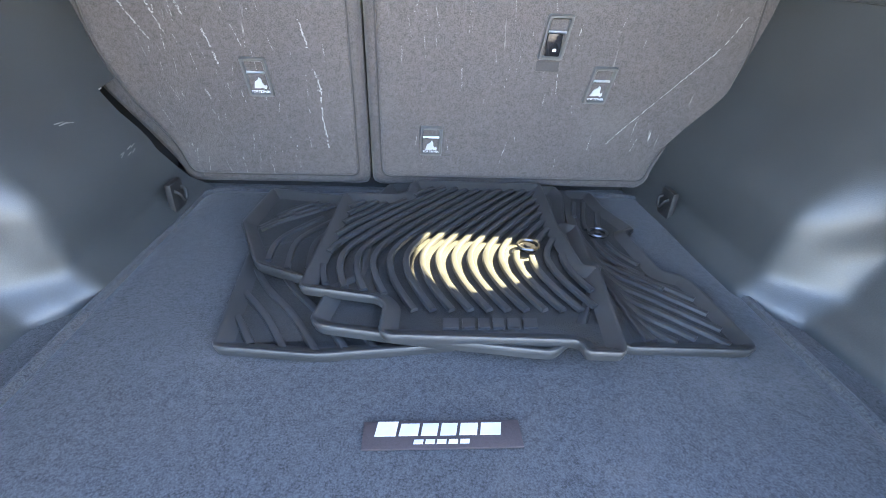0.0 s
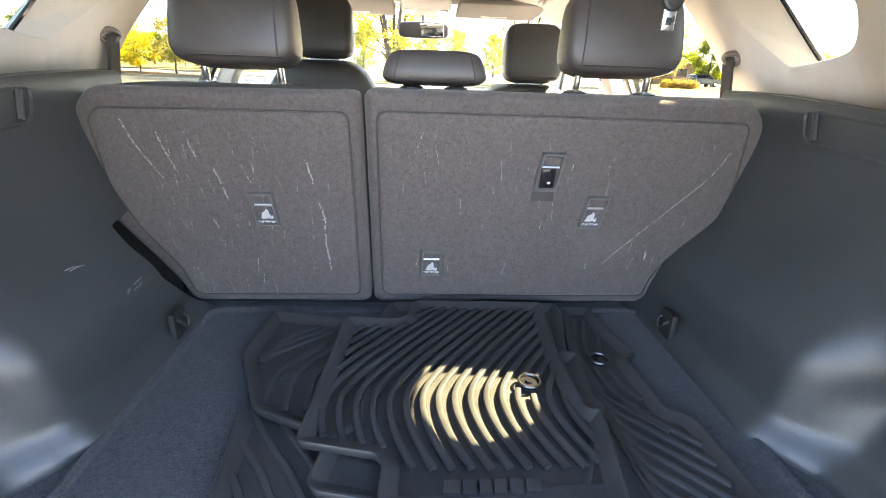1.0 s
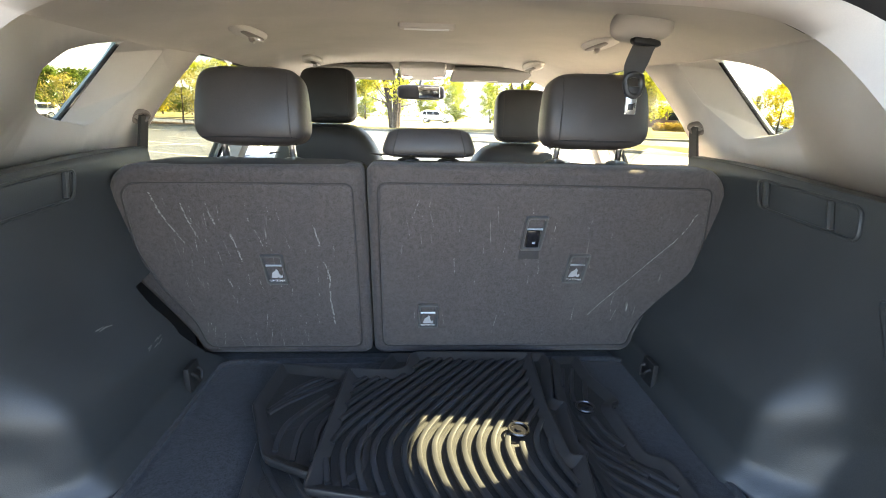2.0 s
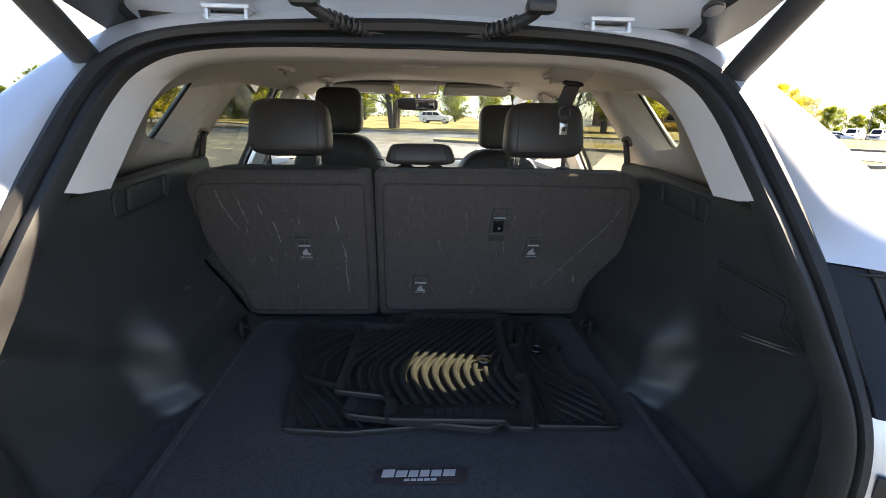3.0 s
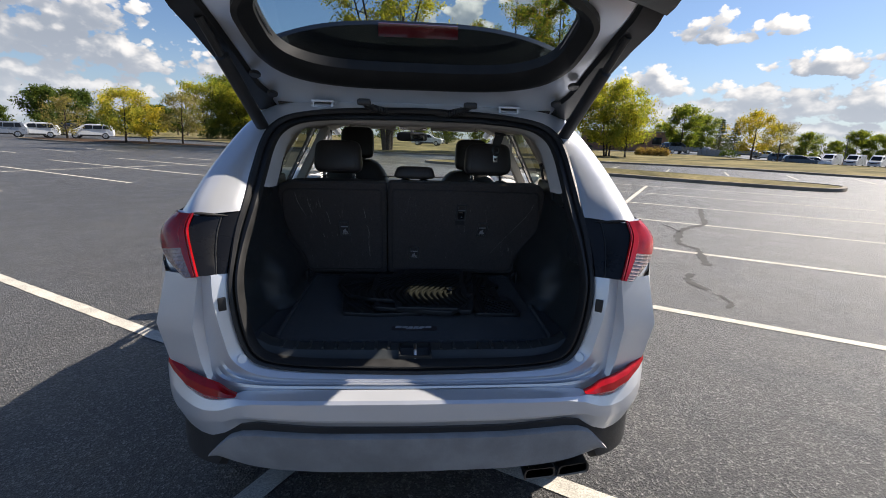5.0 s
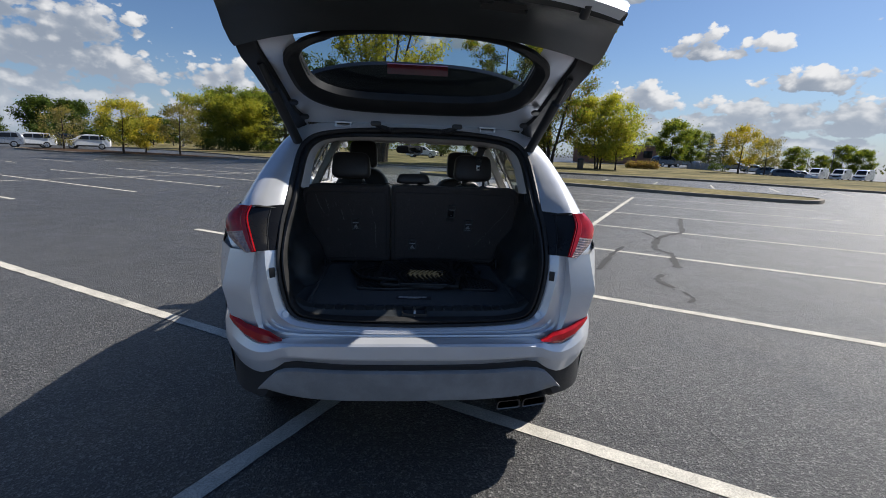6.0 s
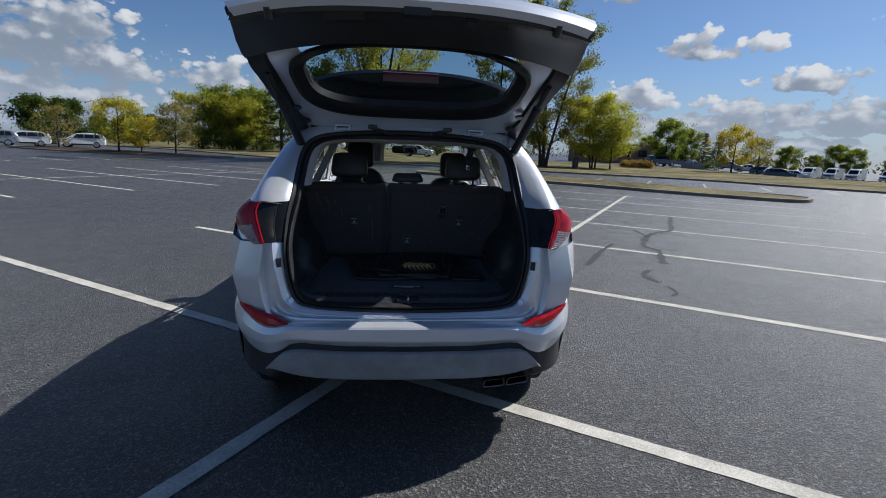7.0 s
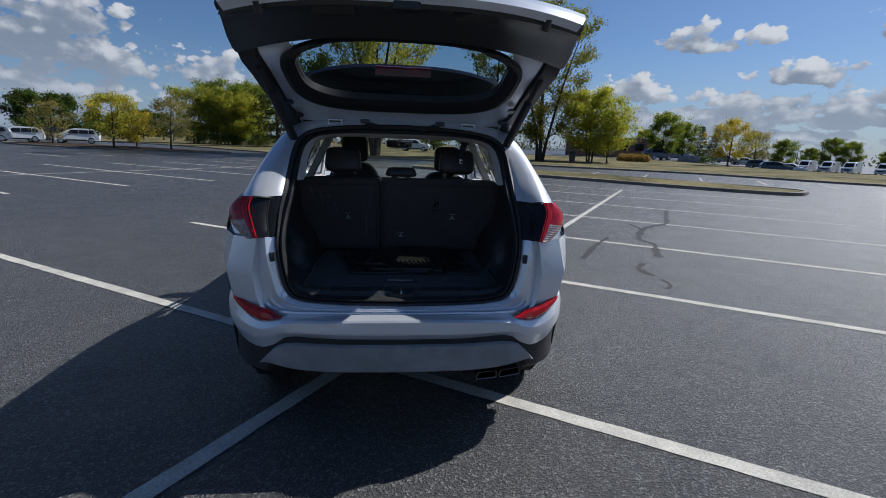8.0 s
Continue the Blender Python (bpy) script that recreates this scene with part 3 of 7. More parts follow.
def make_conifer(seed, height, radius, count, size, label):
    r = random.Random(seed)
    root = thing("tree", (0, 0, 0), label, "tree", "trees round the lot")
    bm, tips = bmesh.new(), []
    add_tube(bm, [(0, 0, -0.1), (0.05, 0, height * 0.5), (0, 0, height)], [height * 0.018, height * 0.011, 0.02], 7)
    tiers = 15
    for i in range(tiers):
        z = height * (0.12 + 0.86 * i / tiers)
        reach = radius * (1 - i / tiers) ** 0.75 * r.uniform(0.7, 1.15)
        for j in range(6):
            a = j * 1.047 + i * 0.6 + r.uniform(-.3, .3)
            e = Vector((math.cos(a) * reach, math.sin(a) * reach, z + reach * r.uniform(-0.1, 0.25)))
            add_tube(bm, [(0, 0, z), e], [0.04, 0.01], 4)
            tips += [tuple(Vector((0, 0, z)).lerp(e, t)) for t in (0.45, 0.65, 0.85, 1)]
    part("trunk", bm, BARK, root, "dark bark trunk and branches")
    v, f = leaf_cloud(tips, (0.3, 0.3, 0.16), count, size, seed)
    mesh_part("crown", v, f, LEAF_PINE, root, "dark needled crown", 0)
    return root


def stand(ob, x, y, turn=0.0, size=1.0, z=0.0):
    ob.matrix_basis = pose(x, y, z, 0, 0, turn) @ Matrix.Scale(size, 4)
    return ob


def again(ob, x, y, turn=0.0, size=1.0, z=0.0):
    c = copy_thing(ob, pose(x, y, z, 0, 0, turn))
    c.scale = (size, size, size)
    return c


def polar(az, dist):
    return math.sin(radians(az)) * dist - 0.05, math.cos(radians(az)) * dist - 2.0


# large many-stemmed trees on the lawn
stand(make_tree(11, 20.0, 4.6, 0.08, 36000, 0.120, LEAF_YELLOW, "tall airy yellow-green many-stemmed tree on the lawn", 15, 0.75, 0.30, 5, 0.22), *polar(-2.6, 45), 20, 1.0, 0.15)
stand(make_tree(13, 9.0, 2.4, 0.14, 11000, 0.105, LEAF_GREEN, "slender green tree beside a taller yellow one", 13, 0.55, 0.28, 2, 0.10), *polar(-9.3, 46), 70, 1.0, 0.15)
stand(make_tree(23, 15.4, 3.2, 0.08, 32000, 0.10, LEAF_MIXED, "tall airy green tree with reddening leaves on the lawn", 14, 0.8, 0.28, 4, 0.20), *polar(17.2, 47), 60, 1.0, 0.15)
stand(make_tree(25, 14.6, 2.5, 0.08, 16000, 0.10, LEAF_MIXED, "sparse upright tree with thin leafy stems", 12, 0.8, 0.26, 3, 0.20), *polar(11.6, 48), 10, 1.0, 0.15)
stand(make_tree(29, 7.4, 2.7, 0.10, 22000, 0.10, LEAF_LIME, "rounded yellow-green tree beside a larger one", 13, 0.55, 0.30, 3, 0.16), *polar(22.8, 49), 10, 1.0, 0.15)
stand(make_tree(30, 4.4, 1.9, 0.12, 6000, 0.10, LEAF_LIME, "low bushy tree with turning leaves", 10, 0.5, 0.28, 2, 0.12), *polar(24.8, 47.5), 80, 1.0, 0.15)
# small trees in the planting island
stand(make_tree(31, 5.1, 2.3, 0.18, 8500, 0.085, LEAF_YELLOW, "small yellow-green tree in a mulched island", 13, 0.42, 0.25), *polar(-29.1, 50.5), 0)
stand(make_tree(33, 3.4, 1.5, 0.2, 4200, 0.085, LEAF_GOLD, "low golden-leaved tree in a mulched island", 10, 0.4, 0.22), *polar(-27.2, 51), 130)
stand(make_tree(35, 4.4, 1.9, 0.2, 4200, 0.08, LEAF_OLIVE, "thin-leaved olive tree on a slim trunk", 12, 0.42, 0.24), *polar(-24.2, 48.5), 40)
stand(make_tree(37, 5.0, 1.9, 0.16, 3200, 0.08, LEAF_OLIVE, "sparse conical tree by the parked cars", 14, 0.25, 0.22), *polar(-33.8, 62), 0)
# dark round trees and woodland edge
dark = stand(make_tree(41, 7.8, 2.5, 0.10, 9000, 0.17, LEAF_DARK, "dense dark green round tree", 17, 0.45, 0.40, 1, 0.1, 8), *polar(-35.5, 98), 0, 1.0, 0.15)
again(dark, *polar(-33.0, 100), 90, 1.0, 0.15)
for az, far, turn, size in ((-38.6, 112, 60, 0.62), (-41.5, 110, 10, 0.8), (-45.0, 105, 150, 0.9), (-49.0, 110, 220, 1.0), (-30.4, 118, 200, 0.72), (-28.6, 120, 20, 0.80), (-26.6, 118, 290, 0.85), (-24.8, 120, 120, 0.78)):
    again(dark, *polar(az, far), turn, size, 0.15)
wood = stand(make_tree(43, 9.6, 3.0, 0.05, 13000, 0.15, LEAF_GREEN, "tall green woodland tree", 16, 0.6, 0.42, 2, 0.10, 7), *polar(-19.6, 84), 0, 1.0, 0.15)
olive = stand(make_tree(44, 8.6, 2.9, 0.05, 12000, 0.14, LEAF_LIME, "tall yellow-green woodland tree", 15, 0.6, 0.38, 2, 0.12, 7), *polar(-21.9, 82), 0, 1.0, 0.15)
for az, far, turn, size in ((-17.6, 82, 120, 0.95), (-15.6, 84, 280, 1.0), (-6.0, 92, 99, 0.8), (-2.5, 94, 190, 0.8), (1.0, 94, 33, 0.75), (4.5, 92, 250, 0.8), (8.5, 94, 300, 0.75), (12.5, 92, 15, 0.7)):
    again(wood, *polar(az, far), turn, size, 0.15)
again(olive, *polar(-18.5, 80), 190, 0.98, 0.15)
again(olive, *polar(-16.4, 79), 60, 0.85, 0.15)
pine = stand(make_conifer(47, 13.0, 3.4, 9500, 0.13, "dark pine behind the yellow tree"), *polar(-13.6, 70), 0, 1.0, 0.15)
again(pine, *polar(-11.6, 72), 80, 1.12, 0.15)
again(pine, *polar(-9.4, 76), 160, 0.95, 0.15)
# to the east
green = stand(make_tree(53, 6.9, 2.5, 0.12, 12000, 0.13, LEAF_GREEN, "rounded green tree past the lawn", 16, 0.5, 0.36, 1, 0.1, 8), *polar(30.3, 84), 0, 1.0, 0.15)
again(green, *polar(32.4, 95), 80, 0.86, 0.1)
again(green, *polar(28.6, 104), 160, 0.75, 0.1)
again(pine, *polar(34.0, 108), 45, 0.52, 0.0)
again(pine, *polar(35.3, 104), 95, 0.46, 0.0)
stand(make_tree(59, 4.5, 1.9, 0.16, 7000, 0.085, LEAF_GOLD, "spreading golden tree on the grass", 13, 0.4, 0.26), *polar(36.7, 58), 0, 1.0, 0.12)
stand(make_tree(61, 4.1, 1.8, 0.18, 3600, 0.085, LEAF_OLIVE, "thin green-gold tree on the grass", 12, 0.45, 0.26), *polar(39.0, 64), 110, 1.0, 0.0)
for az, far, turn, size in ((41.2, 108, 50, 0.80), (43.4, 150, 20, 0.72), (44.9, 148, 20, 1.05), (46.4, 150, 170, 0.95), (48.8, 155, 60, 0.7), (51.0, 150, 250, 0.9), (55.0, 150, 20, 0.9)):
    again(green, *polar(az, far), turn, size, dip(*polar(az, far)))


def far_woods():
    """The wooded skyline all round the lot."""
    cents = []
    r = random.Random(5)
    for k in range(420):
        az = r.uniform(-180, 180)
        far = r.uniform(180, 230)
        x, y = polar(az, far)
        top = r.uniform(2.5, 5.0)
        for j in range(5):
            cents.append((x + r.uniform(-4, 4), y + r.uniform(-3, 3), dip(x, y) + top * (j + 0.5) / 5))
    v, f = leaf_cloud(cents, (1.8, 1.8, 0.7), 30000, 0.55, 8)
    tagged(mesh_part("far_woods", v, f, LEAF_FAR, None, "distant belt of hazy trees on the skyline", 0), category="woods", kind="stuff")


far_woods()


def shrub_row(name, places, height, spread, count, size, material, label, category):
    for n, (x, y, z) in enumerate(places):
        r = random.Random(n + 3)
        cents = [(x + r.uniform(-1, 1) * spread, y + r.uniform(-1, 1) * spread * 0.6, z + height * r.uniform(0.15, 0.85)) for _ in range(14)]
        v, f = leaf_cloud(cents, (spread * 0.3, spread * 0.3, height * 0.2), count, size, n + 60, 2.0)
        tagged(mesh_part(name, v, f, material, None, label, 0), label, category, "shrubs")


shrub_row("ornamental_grass", [(*polar(26.4 + k * 0.62, 58), 0.15) for k in range(5)], 0.8, 0.42, 600, 0.09, LEAF_REED, "tan ornamental grass clump on the lawn", "ornamental grass")
shrub_row("bush", [(*polar(-22 + k * 1.15, 78), 0.15) for k in range(8)], 1.6, 1.0, 700, 0.11, LEAF_DARK, "low dark green bush along the woodland edge", "bush")
shrub_row("bush", [(*polar(34.9, 72), 0.12)], 0.8, 0.8, 500, 0.10, LEAF_DARK, "clipped dark bush on the grass", "bush")


# ---------------------------------------------------------------- building, fence, poles
def brick_building(x, y, turn):
    root = thing("building", (0, 0, 0), "low flat-roofed brown brick building", "building")
    part("wall", box((0, 0, 1.7), (16, 8, 3.4)), BRICK, root, "brown brick wall")
    part("roof", box((0, 0, 3.5), (16.4, 8.4, 0.25), 0.04), KERB, root, "pale flat roof edge")
    for k in range(5):
        w = part("window", box((-6 + 3 * k, -4.02, 1.9), (1.6, 0.08, 1.3), 0.02), DARKGLASS, root, "dark window")
        part("frame", box((-6 + 3 * k, -4.05, 1.22), (1.75, 0.12, 0.08), 0.01), KERB, w, "pale sill")
    stand(root, x, y, turn, 1.0, 0.1)


brick_building(*polar(24.6, 104), -24)


def fence_run(x, y, turn):
    root = thing("fence", (0, 0, 0), "low plain pale metal screen fence", "fence")
    for k in range(7):
        part("post", box((-1.8 + k * .6, 0, 0.5), (0.05, 0.07, 1.06)), KERB, root)
    for k in range(6):
        part("panel", box((-1.5 + k * .6, 0, 0.5), (0.54, 0.03, 0.96), 0.008), CLAD, root)
    stand(root, x, y, turn, 1.0, -0.1)


fence_run(*polar(33.3, 82), -33)


def light_pole(az, far, height):
    root = thing("light_pole", (0, 0, 0), "slim dark metal parking lot light pole", "light pole", "light poles")
    part("shaft", tube([(0, 0, 0), (0, 0, height)], [0.10, 0.06], 8), POLE, root)
    part("base", tube([(0, 0, 0), (0, 0, 0.7)], 0.22, 12), KERB, root, "concrete base")
    part("lamp_head", box((0.45, 0, height), (0.8, 0.28, 0.14), 0.03), POLE, root)
    stand(root, *polar(az, far), az + 40, 1.0, dip(*polar(az, far)))


light_pole(-23.9, 110, 10.2)
light_pole(42.4, 130, 5.2)
light_pole(44.2, 128, 6.2)
light_pole(52, 110, 8)


# ---------------------------------------------------------------- parked vehicles
def outline_body(profile, width, top_from, tuck, inset=0.06):
    """A car body from its side view: rounded in plan, leaning in above the belt."""
    n = 9
    curves = []
    for j in range(n):
        s = -1 + 2 * j / (n - 1)
        row = []
        for y, z in profile:
            mid = (profile[0][0] + profile[-1][0]) / 2
            shrink = 1 - inset * abs(s) ** 4 * 1.0
            w = width / 2
            if z > top_from:
                w -= (z - top_from) * tuck
            e = math.copysign(abs(s) ** 0.45, s)
            row.append((e * w, (y - 0) * shrink, z - 0.05 * abs(s) ** 6 * (z > top_from)))
        curves.append(row)
    v, f = loft([c + [c[0]] for c in curves])
    m = len(profile) + 1
    f.append(tuple(range(m - 1)))
    f.append(tuple((n - 1) * m + i for i in range(m - 1)))
    return v, f


def wheel_on(root, x, y, r, width=0.22):
    s = 1 if x > 0 else -1
    bm = bmesh.new()
    add_disc(bm, (x, y, r), (1, 0, 0), r, width, 24, 0.03)
    w = part("wheel", bm, TYRE, root, "black tyre")
    bm = bmesh.new()
    add_disc(bm, (x + s * width * 0.47, y, r), (1, 0, 0), r * 0.64, 0.03, 20, 0.006)
    for k in range(5):
        a = k * 1.2566
        add_box(bm, (x + s * width * 0.52, y + math.cos(a) * r * 0.3, r + math.sin(a) * r * 0.3), (0.02, r * 0.16, r * 0.6), 0.005, Matrix.Rotation(-a + math.pi / 2, 4, "X"))
    part("rim", bm, ALLOY, w, "alloy rim")


def parked_suv(paint, label):
    """Front faces -y, stands on z = 0, about 4.8 m long."""
    root = thing("suv", (0, 0, 0), label, "car", "parked cars")
    prof = [(-2.34, 0.35), (-2.42, 0.60), (-2.40, 0.90), (-2.22, 1.05), (-1.35, 1.13), (-0.62, 1.62), (0.0, 1.74), (1.5, 1.72), (2.12, 1.58), (2.38, 1.10), (2.40, 0.5), (2.30, 0.35)]
    v, f = outline_body(prof, 1.90, 1.08, 0.36)
    mesh_part("body", v, f, paint, root, "", 40)
    for s in (-1, 1):
        for a, b in ((-0.85, 0.25), (0.33, 1.2), (1.28, 1.85)):
            pts = [(a + (0.02 if a < 0 else 0), 1.13), (a + (0.46 if a < 0 else 0), 1.56), (b - (0.16 if b > 1.5 else 0), 1.58), (b, 1.15)]
            w = mesh_part("window", [(s * (0.957 - (z - 1.08) * 0.36 + 0.012), y, z) for y, z in pts] + [(s * (0.957 - (z - 1.08) * 0.36 - 0.02), y, z) for y, z in pts], [(0, 1, 2, 3), (4, 5, 6, 7), (0, 1, 5, 4), (1, 2, 6, 5), (2, 3, 7, 6), (3, 0, 4, 7)], DARKGLASS, root, "dark side window", 0)
        for y in (-1.45, 1.42):
            wheel_on(root, s * 0.84, y, 0.36)
        part("headlight", box((s * 0.68, -2.33, 0.83), (0.36, 0.12, 0.13), 0.03), CLEARLENS, root, "clear headlight")
        part("side_cladding", box((s * 0.935, 0.0, 0.40), (0.06, 2.1, 0.16), 0.02), SATIN, root, "black lower door cladding")
        part("mirror", box((s * 1.02, -0.72, 1.12), (0.2, 0.1, 0.14), 0.03), paint, root)
    shield = [(-0.70, -1.27, 1.20), (0.70, -1.27, 1.20), (0.58, -0.70, 1.585), (-0.58, -0.70, 1.585)]
    mesh_part("windscreen", [(x, y - .015, z + .02) for x, y, z in shield] + [(x, y + .03, z - .03) for x, y, z in shield], [(0, 1, 2, 3), (4, 5, 6, 7), (0, 1, 5, 4), (1, 2, 6, 5), (2, 3, 7, 6), (3, 0, 4, 7)], DARKGLASS, root, "dark windscreen", 0)
    part("grille", box((0, -2.40, 0.72), (1.15, 0.08, 0.34), 0.03), SATIN, root, "black grille")
    part("bumper", box((0, -2.37, 0.42), (1.7, 0.12, 0.16), 0.03), SATIN, root, "black lower bumper")
    return root


def parked_van(label):
    root = thing("van", (0, 0, 0), label, "van", "parked vans")
    prof = [(-2.7, 0.4), (-2.75, 0.8), (-2.55, 1.2), (-1.95, 1.35), (-1.25, 2.2), (-0.9, 2.35), (2.6, 2.35), (2.75, 2.2), (2.75, 0.4)]
    v, f = outline_body(prof, 1.95, 1.3, 0.13, 0.03)
    mesh_part("body", v, f, CARWHITE, root, "", 40)
    mesh_part("windscreen", [(-0.78, -1.93, 1.42), (0.78, -1.93, 1.42), (0.70, -1.31, 2.16), (-0.70, -1.31, 2.16), (-0.78, -1.89, 1.39), (0.78, -1.89, 1.39), (0.70, -1.27, 2.13), (-0.70, -1.27, 2.13)], [(0, 1, 2, 3), (4, 5, 6, 7), (0, 1, 5, 4), (1, 2, 6, 5), (2, 3, 7, 6), (3, 0, 4, 7)], DARKGLASS, root, "dark windscreen", 0)
    for s in (-1, 1):
        part("window", box((s * 0.90, -1.0, 1.75), (0.06, 0.8, 0.55), 0.02), DARKGLASS, root, "dark side window")
        part("headlight", box((s * 0.72, -2.68, 0.98), (0.3, 0.12, 0.26), 0.03), CLEARLENS, root, "clear headlight")
        for y in (-1.75, 1.7):
            wheel_on(root, s * 0.86, y, 0.36)
    part("grille", box((0, -2.73, 0.85), (1.1, 0.08, 0.25), 0.03), SATIN, root, "black grille")
    return root


white_suv = stand(parked_suv(CARWHITE, "white suv parked nose out at the lot edge"), *polar(-32.0, 72), -62)
again(white_suv, *polar(-36.1, 73), -58)
again(white_suv, *polar(2.2, 72), 75, 1.0, 0.2)
dark_suv = stand(parked_suv(CARDARK, "dark blue suv parked between white ones"), *polar(-34.1, 74), -60)
again(dark_suv, *polar(30.0, 84), 100, 1.0, 0.1)
grey_suv = stand(parked_suv(CARGREY, "silver grey suv parked at the lot edge"), *polar(-38.3, 73), -58)


def far_place(az, far):
    x, y = polar(az, far)
    return x, y, dip(x, y)


for ob, az, far, turn in ((grey_suv, 36.5, 110, 40), (white_suv, 38.2, 112, 60), (dark_suv, 39.6, 108, 50), (dark_suv, 40.9, 100, 65), (white_suv, 42.0, 104, 62), (grey_suv, 31.8, 96, 60)):
    x, y, z = far_place(az, far)
    again(ob, x, y, turn, 1.0, z)
x, y, z = far_place(43.3, 124)
van = stand(parked_van("white cargo van parked in a row of vans"), x, y, -62, 1.0, z)
for az in (45.0, 46.6, 48.9, 50.6):
    x, y, z = far_place(az, 124)
    again(van, x, y, -62, 1.0, z)


def litter_bin(az, far):
    root = thing("litter_bin", (0, 0, 0), "dark round litter bin on the grass", "litter bin")
    part("barrel", tube([(0, 0, 0), (0, 0, 0.85)], [0.26, 0.30], 14), POLE, root)
    part("lid", tube([(0, 0, 0.85), (0, 0, 0.98), (0, 0, 1.05)], [0.32, 0.28, 0.1], 14), SATIN, root, "black domed lid")
    stand(root, *polar(az, far), 0, 1.0, 0.15)


litter_bin(20.9, 46)

# ---------------------------------------------------------------- the car: outer body
car = thing("car", (0, 2.2, 0), "silver compact suv with its rear liftgate open", "car")

# lines round the loading opening, from the sill's middle up to the roof's middle
LINE_A = [(0, .153, .708), (.29, .157, .716), (.46, .163, .731), (.533, .172, .760), (.566, .174, .84), (.583, .178, .95), (.588, .202, 1.035), (.584, .262, 1.125), (.566, .335, 1.235), (.558, .424, 1.335), (.550, .525, 1.436), (.522, .587, 1.496), (.447, .624, 1.533), (.27, .650, 1.554), (0, .660, 1.563)]
LINE_E = [(0, .3, .55), (.29, .3, .55), (.60, .3, .56), (.872, .36, .735), (.880, .36, .79), (.896, .37, .880), (.882, .38, 1.037), (.862, .42, 1.115), (.798, .47, 1.235), (.746, .55, 1.335), (.692, .69, 1.443), (.643, .79, 1.525), (.555, .85, 1.592), (.33, .90, 1.628), (0, .915, 1.640)]
# lower corner: flange lip, channel beside it, sharp fender edge and the swell of the fender
LOW_LIP = [(0, .128, .697), (.29, .130, .700), (.485, .134, .711), (.575, .140, .757), (.602, .140, .838), (.624, .145, .947), (.632, .162, 1.037)]
LOW_CHANNEL = [(0, .100, .680), (.29, .102, .682), (.52, .110, .684), (.640, .155, .690), (.662, .172, .77), (.672, .176, .880), (.668, .180, 1.037)]
LOW_EDGE = [(0, .13, .62), (.29, .13, .62), (.55, .13, .63), (.655, .145, .664), (.682, .149, .755), (.697, .150, .868), (.668, .154, 1.037)]
LOW_SWELL = [(0, .2, .58), (.29, .2, .58), (.58, .2, .59), (.785, .190, .700), (.800, .186, .775), (.822, .186, .872), (.786, .205, 1.037)]
PER = 5


def straight(line):
    """The line with its corners kept sharp."""
    out = []
    for a, b in zip(line, line[1:]):
        out += [Vector(a).lerp(Vector(b), k / PER) for k in range(PER)]
    return out + [Vector(line[-1])]


def between(a, b, t, dy=0.0, dz=0.0):
    """A row between two others; the small step dies away as it climbs the sides."""
    res = []
    for p, q in zip(a, b):
        w = 1 - smoothstep(p.z, .70, .82)
        res.append(p.lerp(q, t) + Vector((0, dy * w, dz * w)))
    return res


flange = spline(LINE_A, PER)
outer_line = spline(LINE_E, PER)
lip, channel = spline(LOW_LIP, PER), spline(LOW_CHANNEL, PER)
edge_row, swell = straight(LOW_EDGE), straight(LOW_SWELL)
fender = straight(LINE_E[:7])
low_rows = [flange[:6 * PER + 1], between(flange, lip, .45, -.002, .003), between(flange, lip, .94, 0, .001), lip, between(lip, channel, .10, .004, -.004),
            between(lip, channel, .34, .008, -.010), between(lip, channel, .46, -.002, .002), between(lip, channel, .54, -.002, .002), between(lip, channel, .66, .008, -.008),
            between(lip, channel, .84, -.002, .004), channel, between(channel, edge_row, .93, 0, 0), edge_row, between(edge_row, swell, .06, 0, 0), between(edge_row, swell, .55, 0, 0), swell,
            between(swell, fender, .22, -.010, 0), between(swell, fender, .6, -.006, 0), fender]
# upper corner: lamp panel and pillar, one smooth sweep from the flange to the side
HIGH_CREST = [(.668, .154, 1.037), (.690, .195, 1.125), (.705, .250, 1.228), (.690, .375, 1.335), (.655, .52, 1.443), (.612, .615, 1.512), (.525, .685, 1.567), (.31, .735, 1.602), (0, .748, 1.612)]
HIGH_SIDE = [(.786, .205, 1.037), (.800, .26, 1.125), (.752, .315, 1.235), (.722, .43, 1.335), (.680, .57, 1.443), (.632, .665, 1.520), (.545, .74, 1.583), (.32, .79, 1.618), (0, .80, 1.628)]
high_from = 6 * PER
crest, flank = spline(HIGH_CREST, PER), spline(HIGH_SIDE, PER)
high_rows = []
for a, b, t, dy in ((0, 1, 0, 0), (0, 1, .06, -.008), (0, 1, .30, -.010), (0, 1, .62, -.009), (0, 1, .88, -.004), (1, 2, .15, -.002), (1, 2, .5, -.005), (1, 2, .9, -.003), (2, 3, .15, -.004), (2, 3, .5, -.006), (2, 3, .85, -.003), (2, 3, 1, 0)):
    lines = (flange[high_from:], crest, flank, outer_line[high_from:])
    high_rows.append([p.lerp(q, t) + Vector((0, dy, -.3 * dy)) for p, q in zip(lines[a], lines[b])])
LAMP_INNER = [(.666, .152, 1.036), (.692, .186, 1.102), (.714, .222, 1.170), (.702, .246, 1.216)]
rim_line = spline(LAMP_INNER, 4)
lamp_outer = spline([(.712, .176, 1.028), (.796, .236, 1.085), (.812, .266, 1.158), (.768, .284, 1.216)], 4)
panel_rows = []
